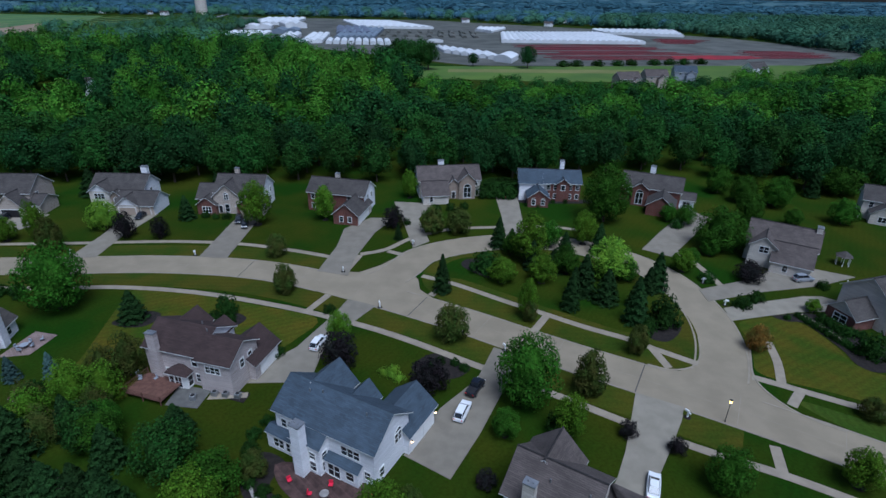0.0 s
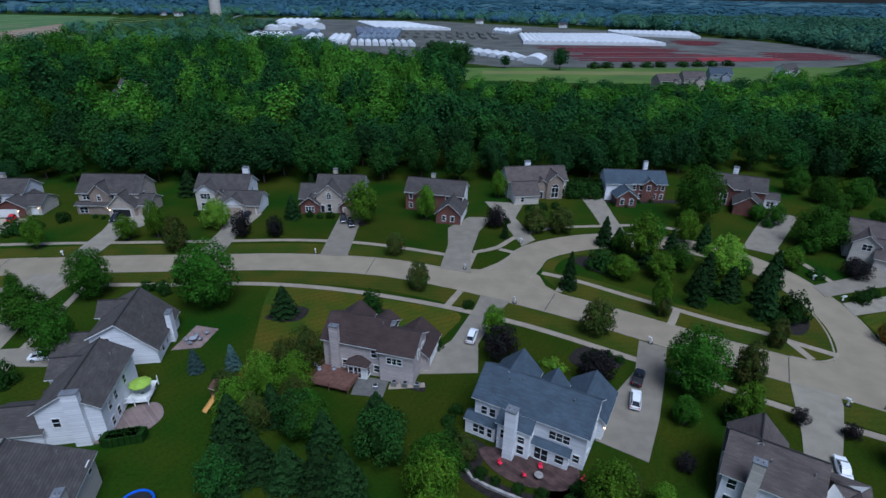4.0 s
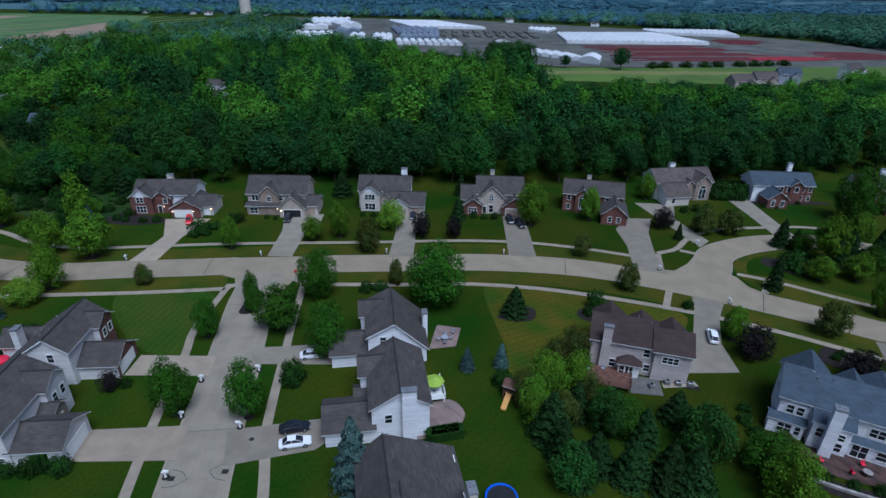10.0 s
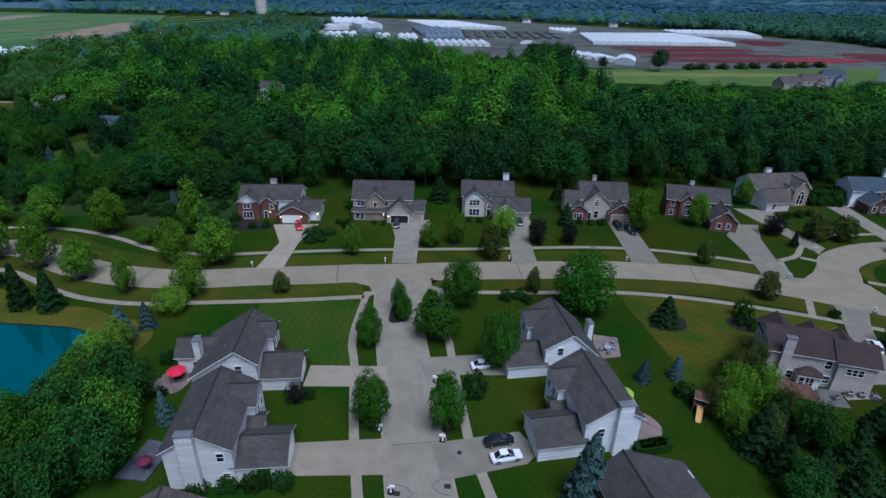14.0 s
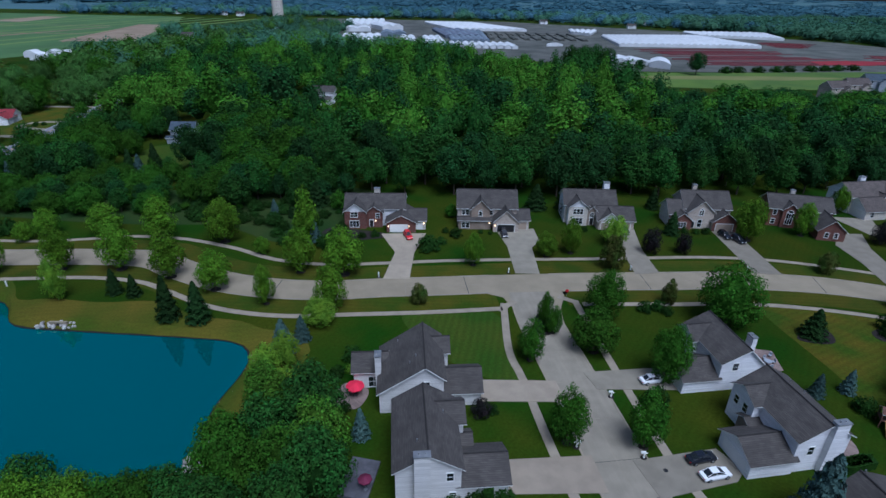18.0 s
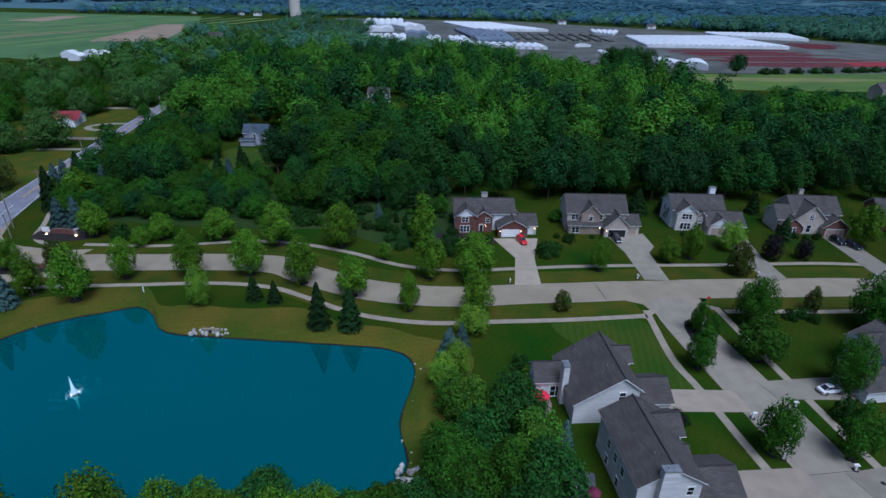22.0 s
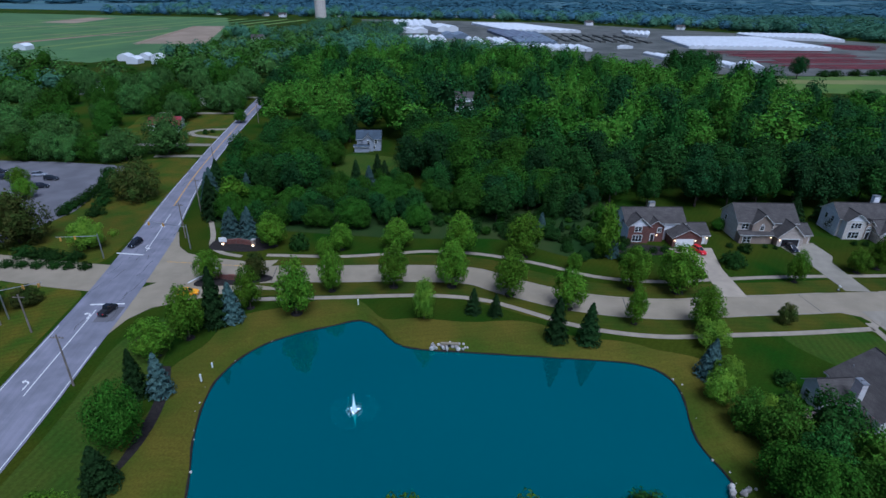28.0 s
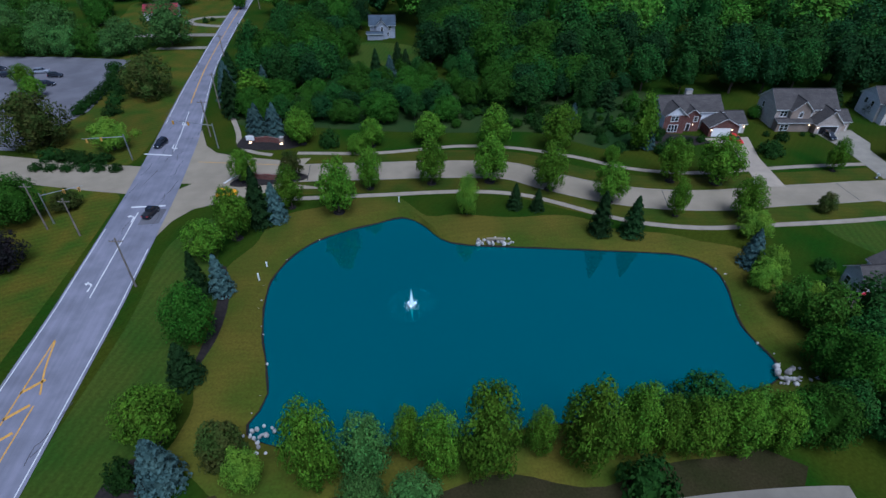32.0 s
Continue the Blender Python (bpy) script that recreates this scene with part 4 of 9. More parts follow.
def door_meshes(color):
    key = ("d", color.name)
    if key not in KIT:
        s = Solid()
        s.box(-0.48, 0.48, -0.04, 0.04, 0, 2.05)
        for r in range(3):
            for c in (-0.22, 0.22):
                s.box(c - 0.15, c + 0.15, -0.06, -0.03, 0.15 + r * 0.62, 0.65 + r * 0.62)
        t = Solid()
        t.box(-0.62, 0.62, -0.08, 0.02, 2.05, 2.25)
        t.box(-0.62, -0.48, -0.08, 0.02, 0, 2.05)
        t.box(0.48, 0.62, -0.08, 0.02, 0, 2.05)
        KIT[key] = (s.mesh("front_door", color), t.mesh("door_frame", WHITE))
    return KIT[key]


def lamp_mesh():
    if "lamp" not in KIT:
        s = Solid()
        s.box(-0.09, 0.09, -0.26, -0.06, 0, 0.32, 0)
        s.box(-0.12, 0.12, -0.28, 0.0, 0.32, 0.38, 1)
        KIT["lamp"] = s.mesh("porch_lamp", [PORCHGLOW, DARK])
    return KIT["lamp"]


def chimney(parent, x, y, w, d, z0, z1, material):
    s = Solid()
    s.box(x - w / 2, x + w / 2, y - d / 2, y + d / 2, z0, z1)
    c = part("chimney", s.mesh("chimney", material), parent)
    t = Solid()
    t.box(x - w / 2 - 0.08, x + w / 2 + 0.08, y - d / 2 - 0.08, y + d / 2 + 0.08, z1, z1 + 0.14)
    t.tube((x - w * 0.2, y, z1 + 0.14), (x - w * 0.2, y, z1 + 0.45), 0.13, 0.11, 8)
    t.tube((x + w * 0.22, y, z1 + 0.14), (x + w * 0.22, y, z1 + 0.35), 0.10, 0.10, 8)
    part("chimney_cap", t.mesh("chimney_cap", METAL), c)


def saltbox(x0, x1, y0, y1, high, low, ridge, top, flip, mats, material, z0=-0.05, over=0.45, thick=0.2):
    """A wing along y whose two eaves differ in height: walls, roof and ridge cap. flip puts the low eave on the left."""
    rx = x0 + ridge
    za, zb = (low, high) if flip else (high, low)
    v = [(x0, y0, z0), (x1, y0, z0), (x1, y1, z0), (x0, y1, z0), (x0, y0, za), (x1, y0, zb), (x1, y1, zb), (x0, y1, za), (rx, y0, top), (rx, y1, top)]
    f = [(0, 1, 5, 8, 4), (1, 2, 6, 5), (2, 3, 7, 9, 6), (3, 0, 4, 7), (5, 6, 9, 8), (7, 4, 8, 9)]
    wall = mesh_of("wall", v, f, mats, [0, 1, 2, 3, 1, 3])
    Y0, Y1 = y0 - over, y1 + over
    sa, sb = (top - za) / (rx - x0), (top - zb) / (x1 - rx)
    lift = thick * 0.9
    a, b = (rx, Y0, top + lift), (rx, Y1, top + lift)
    planes = [[(x0 - over, Y1, za - sa * over + lift), (x0 - over, Y0, za - sa * over + lift), a, b], [(x1 + over, Y0, zb - sb * over + lift), (x1 + over, Y1, zb - sb * over + lift), b, a]]
    rv, rf, ri = [], [], []
    for q in planes:
        k = len(rv)
        rv += q + [(p[0], p[1], p[2] - thick) for p in q]
        rf += [(k, k + 1, k + 2, k + 3), (k + 7, k + 6, k + 5, k + 4)] + [(k + (j + 1) % 4, k + j, k + 4 + j, k + 4 + (j + 1) % 4) for j in range(4)]
        ri += [0, 1, 1, 1, 1, 1]
    cap = Solid()
    cap.tube(a, b, 0.13, 0.13, 6)
    return wall, mesh_of("roof", rv, rf, [material, WHITE], ri), cap.mesh("ridge_cap", RIDGE)


def house(x, y, turn, label, wings, roof, chimneys=(), category="house", name="house", caps=True):
    """wings: dicts with box=(x0, x1, y0, y1), eave, rise, axis, hip, walls=(front, right, back, left),
    win=[(side, u, z, w, h, cols, arch)], gar=[(side, u, w)], door=[(side, u, material)], lamp=[(side, u, z)]."""
    ob = thing(name, pose(x, y, 0, 0, 0, turn), label, category)
    for g in wings:
        x0, x1, y0, y1 = g["box"]
        axis, hip, rise, eave = g.get("axis", "x"), g.get("hip", False), g.get("rise", 0.7), g["eave"]
        walls = g["walls"] if isinstance(g["walls"], tuple) else (g["walls"],) * 4
        if "ridge" in g:
            shell, top, cap = saltbox(x0, x1, y0, y1, eave, g["low"], *g["ridge"], g.get("flip", False), walls, roof)
        else:
            shell = wing_shell(x0, x1, y0, y1, eave, rise, axis, hip, walls, g.get("z0", -0.05), g.get("gable"))
            top, cap = wing_roof(x0, x1, y0, y1, eave, rise, axis, hip, g.get("roof", roof), g.get("over", 0.45))
        part("wall", shell, ob)
        r = part("roof", top, ob)
        if caps:
            part("ridge_cap", cap, r)
        for side, u, z, w, h, cols, *arch in g.get("win", ()):
            f, p = window_meshes(w, h, cols, bool(arch))
            fo = part("window", f, ob, at=side_pose(side, x0, x1, y0, y1, u, z))
            part("pane", p, fo)
        for side, u, w in g.get("gar", ()):
            f, p = garage_meshes(w, skin=g.get("doors"))
            fo = part("garage_door", f, ob, at=side_pose(side, x0, x1, y0, y1, u, 0.08))
            part("door_frame", p, fo)
        for side, u, m in g.get("door", ()):
            f, p = door_meshes(m)
            fo = part("front_door", f, ob, at=side_pose(side, x0, x1, y0, y1, u, 0.25))
            part("door_frame", p, fo)
        for side, u, z in g.get("lamp", ()):
            part("porch_lamp", lamp_mesh(), ob, "lit porch lamp", at=side_pose(side, x0, x1, y0, y1, u, z))
        for u, v in g.get("vents", ()):
            s = Solid()
            z = eave + rise * (min(v, y1 - y0 - v) if axis == "x" else min(u, x1 - x0 - u))
            if "ridge" in g:
                r_, t_z = g["ridge"]
                ends = (g["low"], eave) if g.get("flip") else (eave, g["low"])
                z = ends[0] + (t_z - ends[0]) * u / r_ if u < r_ else t_z - (t_z - ends[1]) * (u - r_) / (x1 - x0 - r_)
            s.tube((x0 + u, y0 + v, z - 0.2), (x0 + u, y0 + v, z + 0.6), 0.09, 0.09, 7)
            part("roof_vent", s.mesh("roof_vent", METAL), ob)
    for c in chimneys:
        chimney(ob, *c)
    return ob


W2 = lambda side, u, z=3.6: (side, u, z, 1.0, 1.5, 1)
W3 = lambda side, u, z=3.6: (side, u, z, 1.9, 1.5, 2)
house(-163.6, 135, 3, "two-storey brick-front house with white gables and grey shingle roof", [
    dict(box=(0, 17, 4, 13), eave=5.3, rise=0.64, walls=(SIDING, SIDING, SIDING, SIDING), win=[W2("f", 10.6), W2("l", 3), W2("l", 6), W2("r", 4)]),
    dict(box=(5.8, 10.6, 2.6, 7), eave=4.7, rise=0.75, axis="y", walls=BRICK, win=[("f", 3.5, 3.0, 1.1, 1.3, 1)], lamp=[("f", 2.9, 2.0)], door=[("f", 1.7, DARK)]),
    dict(box=(0, 6, 1.5, 6), eave=5.3, rise=0.80, axis="y", walls=(BRICK, BRICK, SIDING, SIDING), gable=SIDING, win=[W3("f", 2.75), ("f", 2.75, 0.6, 2.6, 1.9, 3)]),
    dict(box=(12, 20.2, -1, 9), eave=3.0, rise=0.55, axis="y", walls=(BRICK, CREAM, CREAM, BRICK), gar=[("f", 3.4, 4.8)], lamp=[("f", 0.5, 1.9), ("f", 6.3, 1.9)]),
    dict(box=(18.5, 23, 1, 9), eave=2.9, rise=0.5, walls=CREAM, gar=[("f", 2.2, 2.6)], lamp=[("f", 4.0, 1.9)]),
], SHINGLE, [(8.8, 9.8, 1.7, 1.2, 6, 9.3, CREAM)])
house(-131.5, 138, 1, "two-storey tan house with twin gables and a front porch", [
    dict(box=(0, 17, 2.5, 12.5), eave=5.8, rise=0.75, walls=(TAN, TAN, TAN, CREAM), win=[W3("f", 2.2), W2("f", 6.6), W3("f", 9.2), ("f", 2.2, 0.5, 2.4, 1.8, 2), W2("l", 3), W2("r", 3)], lamp=[("f", 5.5, 2.1)], door=[("f", 6.8, DARK)]),
    dict(box=(3.8, 9.2, 1.4, 6), eave=5.8, rise=0.95, axis="y", walls=(BRICKTAN, TAN, TAN, TAN), win=[("f", 2.7, 3.7, 1.0, 1.3, 1, 1)]),
    dict(box=(0.2, 9.5, 0.2, 3), eave=2.8, rise=0.35, walls=BRICKTAN, win=[("f", 2.0, 0.5, 2.2, 1.6, 2)], lamp=[("f", 8.8, 1.9)]),
    # garage stands open: a dark panel replaces its shaded inside
    dict(box=(10, 17.2, -1.5, 6), eave=3.1, rise=0.95, axis="y", walls=(TAN, TAN, TAN, BRICKTAN), doors=DARK, gar=[("f", 3.6, 4.9)], lamp=[("f", 0.5, 1.9)]),
    dict(box=(16.5, 20.5, 0.5, 8), eave=3.0, rise=0.5, walls=TAN, doors=TANPAINT, gar=[("f", 2.1, 2.6)]),
], SHINGLE)
house(-100, 142, -1, "two-storey white house with stone front and wide garage gable", [
    dict(box=(0, 15, 3, 12), eave=5.8, rise=0.7, walls=(CREAM, SIDING, SIDING, SIDING), win=[W2("l", 3), W2("l", 6), W2("f", 7.5), W2("r", 4)]),
    dict(box=(0.8, 6.4, 0.8, 6), eave=5.8, rise=0.75, axis="y", walls=(CREAM, CREAM, SIDING, SIDING), gable=SIDING, win=[("f", 2.8, 3.6, 2.8, 1.6, 3), ("f", 2.8, 0.5, 3.0, 1.9, 3)]),
    dict(box=(6.4, 9.2, 1.2, 5), eave=4.6, rise=0.9, axis="y", walls=BRICKTAN, door=[("f", 1.4, DARK)], win=[("f", 1.4, 2.7, 1.2, 0.8, 1, 1)]),
    dict(box=(9, 19.5, -1.5, 7), eave=3.0, rise=0.62, walls=(TAN, SIDING, SIDING, TAN), doors=TANPAINT, gar=[("f", 3.0, 4.6), ("f", 8.2, 2.6)]),
    dict(box=(9.3, 15.5, -1.9, 4), eave=3.0, rise=0.75, axis="y", walls=TAN, gable=SIDING, doors=TANPAINT, gar=[("f", 3.0, 4.6)]),
], SHINGLE, [(13, 9.5, 1.7, 1.3, 7, 10.6, SIDING)])
house(-69.5, 142.5, -2, "two-storey tan and brick house with a round gable window", [
    dict(box=(4.5, 18, 2.5, 12.5), eave=5.6, rise=0.74, walls=(TAN, SIDING, TAN, TAN), win=[W2("r", 4), W2("r", 7), W2("l", 4)]),
    dict(box=(0, 6, 1, 9), eave=4.2, rise=0.75, axis="x", walls=(BRICK, TAN, TAN, CREAM), win=[("f", 2.6, 0.6, 2.6, 1.7, 3)]),
    dict(box=(5, 12.5, 0.2, 6), eave=5.2, rise=0.9, axis="y", walls=(TAN, TAN, TAN, TAN), win=[("f", 3.7, 4.2, 1.2, 1.5, 2, 1), ("f", 3.7, 0.6, 1.2, 2.2, 1)], door=[("f", 1.8, DARK)]),
    dict(box=(0.6, 6.0, -1.0, 4), eave=3.1, rise=0.75, axis="y", walls=(BRICK, BRICK, TAN, BRICK), win=[("f", 2.7, 0.7, 2.4, 1.6, 3)]),
    dict(box=(12, 19, -1.2, 6), eave=3.0, rise=0.75, axis="y", walls=(BRICK, TAN, TAN, TAN), doors=TANPAINT, gar=[("f", 3.4, 4.8)]),
], SHINGLE, [(9, 9.5, 1.2, 1.0, 8, 10.4, TAN)])
house(-39, 146.5, -12, "two-storey red brick house with a gabled garage wing", [
    dict(box=(0, 17, 0, 9), eave=5.7, rise=0.65, walls=(BRICK, SIDING, SIDING, BRICK), win=[W2("f", 1.6), W2("f", 1.6, 0.8), W2("f", 12.5), W2("r", 3), W2("r", 6)], door=[("f", 5.2, WHITE)]),
    dict(box=(3.5, 7.4, -0.8, 5), eave=5.7, rise=0.9, axis="y", walls=BRICK, win=[("f", 2.0, 1.2, 1.8, 3.4, 3, 1)]),
    dict(box=(11, 18, -8, 3), eave=3.1, rise=0.85, axis="y", walls=(BRICK, CREAM, BRICK, BRICK), win=[W2("f", 2.3, 0.9), W2("f", 4.7, 0.9)], gar=[("r", 3.2, 4.9), ("r", 7.2, 2.6)]),
], SHINGLE, [(7, 6, 1.2, 1.0, 7, 9.6, CREAM)])
house(-7.6, 157.5, 9, "two-storey tan house with brick entry arch and angled garage", [
    dict(box=(0, 19, 0, 9.5), eave=5.5, rise=0.68, walls=(CREAM, SIDING, SIDING, SIDING), win=[W2("l", 3), W2("l", 6), W2("f", 17.6), ("f", 17.6, 0.6, 1.6, 1.7, 2)]),
    dict(box=(12, 17, -2.4, 5), eave=5.9, rise=0.9, axis="y", walls=(BRICKTAN, CREAM, CREAM, CREAM), win=[("f", 2.5, 0.6, 2.2, 3.2, 2, 1)]),
    dict(box=(8.6, 12.2, -1.6, 4), eave=4.6, rise=1.0, axis="y", walls=BRICKTAN, door=[("f", 1.8, DARK)]),
    dict(box=(0.6, 8.2, -6, 2), eave=3.0, rise=0.75, axis="x", walls=(CREAM, CREAM, CREAM, SIDING), gar=[("l", 4.0, 5.0)], win=[W2("f", 2.4, 0.9)]),
], SHINGLETAUPE, [(7.5, 6, 1.8, 1.2, 7, 10.0, SIDING)])
house(24, 158, -2, "two-storey red brick colonial with blue-grey roof", [
    dict(box=(6.5, 17.5, -0.5, 8.5), eave=5.8, rise=0.62, walls=(BRICK, SIDING, SIDING, SIDING), win=[W2("f", 1.2), W2("f", 3.4), W2("f", 7.8), W2("f", 10), W2("f", 1.2, 0.8), W2("f", 3.4, 0.8), W2("f", 7.8, 0.8), W2("f", 10, 0.8)], door=[("f", 5.5, DARK)]),
    dict(box=(10.2, 14.0, -1.0, 4), eave=5.8, rise=0.7, axis="y", walls=BRICK, win=[("f", 1.9, 3.6, 1.2, 1.6, 1)]),
    dict(box=(-1, 7.5, -0.5, 8.5), eave=5.6, rise=0.68, axis="x", walls=(SIDING, BRICK, SIDING, SIDING), gar=[("l", 3, 4.6)]),
    dict(box=(1.2, 7.2, -6.5, 1), eave=3.2, rise=0.75, axis="y", walls=(BRICK, BRICK, BRICK, BRICK), win=[("f", 1.6, 0.8, 1.1, 1.6, 1, 1), ("f", 4.4, 0.8, 1.1, 1.6, 1, 1)]),
], SHINGLEBLUE, [(12.5, 7, 1.3, 1.1, 7, 10.6, SIDING)])
house(54.0, 158, -24, "two-storey brick house with dark roof and side garage", [
    dict(box=(0, 17, 0, 9), eave=5.5, rise=0.68, walls=(BRICK, SIDING, SIDING, SIDING), win=[W2("f", 2), W2("f", 11), W2("r", 3), W2("r", 6)]),
    dict(box=(3.5, 8, -1.5, 5), eave=5.6, rise=0.72, axis="y", walls=BRICK, win=[("f", 2.2, 0.7, 2.0, 3.4, 2, 1)]),
    dict(box=(8.5, 16, -8, 1), eave=3.2, rise=0.72, axis="y", walls=(BRICK, CREAM, BRICK, BRICK), gar=[("r", 3.5, 5)]),
    dict(box=(17, 21, 2, 8), eave=2.9, rise=0.45, walls=SIDING, win=[W3("f", 2, 0.7)]),
], SHINGLE, [(8.0, 6, 1.5, 1.2, 7, 10.6, SIDING)])
house(73.5, 120, -32, "two-storey tan house with a steep grey-brown roof", [
    dict(box=(0, 14.5, 0, 10), eave=5.4, rise=0.66, walls=(CREAM, CREAM, SIDING, CREAM), hip=False, win=[W2("r", 3), W2("r", 6.5), W2("f", 3)]),
    dict(box=(1, 6.5, -3, 5), eave=5.4, rise=0.75, axis="y", walls=CREAM, win=[W3("f", 3)]),
    dict(box=(6, 14, -5, 4), eave=3.0, rise=0.72, axis="x", walls=CREAM, gar=[("r", 4.2, 5)], win=[W2("f", 3, 0.9)]),
], SHINGLETAUPE, [(14.0, 5, 1.2, 1.6, 0, 9.6, CREAM)])
house(121, 148, -30, "two-storey cream house among the trees", [
    dict(box=(0, 16, 0, 9), eave=5.7, rise=0.7, walls=CREAM, win=[W2("f", 2), W3("f", 6), W2("f", 10), W2("l", 4)]),
    dict(box=(2, 8, -4, 3), eave=3.2, rise=0.7, axis="y", walls=CREAM, win=[W3("f", 3, 0.8)]),
], SHINGLE)
house(78.7, 87.7, 18, "two-storey red brick house with grey roof and gabled front wing", [
    dict(box=(5.5, 20, -2.5, 8), eave=5.8, rise=0.72, walls=(BRICK, CREAM, CREAM, CREAM), win=[W2("f", 1.2), W2("f", 4.6), ("f", 2.2, 0.7, 1.4, 1.6, 2)]),
    dict(box=(0, 9, 0, 5.9), eave=3.0, rise=0.85, walls=BRICK, gable=CREAM, win=[("l", 3.0, 0.9, 2.6, 1.6, 2)]),
    dict(box=(9, 14.5, -5, 2), eave=5.8, rise=0.8, axis="y", walls=BRICK, win=[W2("f", 2.7), W2("l", 1.5), W2("l", 1.5, 0.8)], lamp=[("l", 3.4, 1.9)]),
], SHINGLE)
house(-47.9, 72.0, -15, "two-storey pale taupe house with brown shingle roof and rear deck", [
    dict(box=(0, 10.4, -0.2, 8.6), eave=6.0, rise=0.58, walls=(TAUPE, SIDING, TAUPE, TAUPE), win=[W2("f", 9.2, 3.8), W2("f", 3.9, 0.8), ("f", 9.6, 0.9, 1.0, 1.4, 1), W2("l", 2.2), W2("l", 2.2, 0.8)], vents=[(7.5, 5.2), (9.6, 3.6)]),
    dict(box=(10.4, 16.2, -0.9, 6.4), eave=6.0, rise=0.58, walls=TAUPE, win=[("f", 2.6, 3.7, 2.6, 1.2, 3), W2("r", 3), W2("r", 5.2)]),
    dict(box=(4.9, 8.3, -1.6, 1), eave=2.9, rise=0.6, axis="x", hip=True, walls=WHITE, win=[("f", 0.6, 0.4, 0.8, 1.8, 1), ("f", 1.8, 0.2, 1.2, 2.1, 2), ("r", 0.8, 0.4, 1.0, 1.8, 1)]),
    dict(box=(0.2, 5.4, 5, 9.4), eave=6.0, rise=0.80, axis="y", walls=TAUPE, win=[W3("b", 2.5)]),
    dict(box=(6.6, 10.2, 4.5, 9.0), eave=6.0, rise=0.75, axis="y", walls=TAUPE, win=[W2("b", 1.8)]),
    dict(box=(10.6, 17.4, 3.5, 10.5), eave=3.2, rise=0.8, axis="y", walls=TAUPE, gar=[("r", 4, 5)]),
], SHINGLEBROWN, [(2.4, -0.62, 1.5, 0.9, 0, 9.1, TAUPE)], caps=False)
house(-23.2, 58.2, -28, "large white two-storey house with blue-grey shingle roof", [
    dict(box=(0.6, 17.1, -0.3, 8.0), eave=6.3, rise=0.72, walls=SIDING, win=[("f", 1.5, 3.5, 0.9, 1.4, 1), ("f", 2.8, 3.5, 0.9, 1.4, 1), W2("l", 3), W2("l", 6.5), W2("l", 6, 0.8), ("r", 5.6, 3.4, 1.6, 1.6, 2, 1), W2("r", 1.6, 0.8), ("f", 12.8, 3.6, 2.9, 1.4, 3), ("f", 15.4, 1.0, 0.9, 1.3, 1)], vents=[(4, 3), (6, 3.4), (13.5, 3)]),
    dict(box=(5.0, 9.8, -2.2, 4), eave=4.9, rise=0.72, walls=SIDING, win=[("f", 1.0, 2.3, 0.9, 1.5, 1), ("f", 3.6, 0.6, 1.0, 1.5, 1), ("f", 3.6, 2.6, 1.0, 1.1, 1), ("r", 0.9, 0.6, 0.9, 1.5, 1), ("r", 0.9, 2.6, 0.9, 1.1, 1)], over=0.3),
    dict(box=(9.8, 15.2, -1.4, 0.5), eave=2.6, rise=0.5, walls=SIDING, win=[("f", 1.6, 0.2, 1.9, 2.1, 2), ("f", 4.2, 0.8, 1.2, 1.4, 1)], over=0.25),
    dict(box=(-0.3, 4.4, -1.5, 0.5), eave=2.7, rise=0.5, walls=SIDING, win=[("f", 2.2, 0.7, 1.8, 1.5, 2), ("f", 3.9, 0.7, 0.7, 1.5, 1)], over=0.25),
    dict(box=(1.0, 7.0, 4, 9.6), eave=6.3, rise=0.98, axis="y", walls=SIDING, win=[W3("b", 2.5)]),
    dict(box=(8.0, 11.6, 4, 8.8), eave=6.3, rise=1.1, axis="y", walls=SIDING, win=[W2("b", 1.3)]),
    dict(box=(11.4, 18.0, 6.6, 13.7), eave=3.7, rise=0.80, axis="y", walls=SIDING, gar=[("r", 2.2, 2.7), ("r", 5.4, 2.7)], lamp=[("r", 0.6, 1.9), ("r", 7.2, 1.9)]),
], SHINGLEBLUE, [(7.2, -2.9, 1.5, 1.3, 0, 8.5, SIDING)], caps=False)
house(7.6, 44.9, -31, "two-storey beige house with taupe shingle roof", [
    dict(box=(0, 10.2, 0, 8.6), eave=5.9, rise=0.74, walls=(SIDING, CREAM, CREAM, CREAM), win=[W2("f", 1.2), W2("f", 1.2, 0.8), W2("f", 7), W2("l", 3), W2("l", 6)], vents=[(4.6, 2.4), (9.2, 2.6)]),
    dict(box=(-0.15, 6.5, 4.2, 9.6), eave=5.9, rise=0.96, axis="y", walls=CREAM, win=[W2("l", 3), W2("b", 3.2)]),
    dict(box=(10.2, 16.4, 1.5, 10.4), eave=3.0, rise=0.5, hip=True, walls=CREAM, gar=[("b", 3.2, 5)]),
], SHINGLETAUPE, [(3.2, -0.45, 1.4, 1.0, 0, 9.6, CREAM)])
house(-88.5, 70.8, 9, "white one-and-a-half-storey house with grey-brown shingle roof", [
    dict(box=(1.6, 11.8, -0.6, 11.4), eave=6.0, low=3.0, ridge=(4.6, 8.3), axis="y", walls=SIDING, win=[W2("f", 2.6, 4.2), W2("r", 2.5, 0.8), W2("r", 4.8, 0.8), W2("r", 9.6, 0.8)], vents=[(7, 5)]),
    dict(box=(-4.8, 1.7, -0.6, 6.4), eave=2.8, rise=0.6, axis="x", walls=SIDING, gar=[("l", 3.5, 4.8)]),
    dict(box=(0.4, 4.6, 6.4, 11.2), eave=6.0, rise=0.70, axis="x", walls=SIDING, win=[W2("l", 2.4, 3.4)]),
], SHINGLE, [(12.2, 6.4, 0.9, 1.7, 0, 5.9, SIDING)])
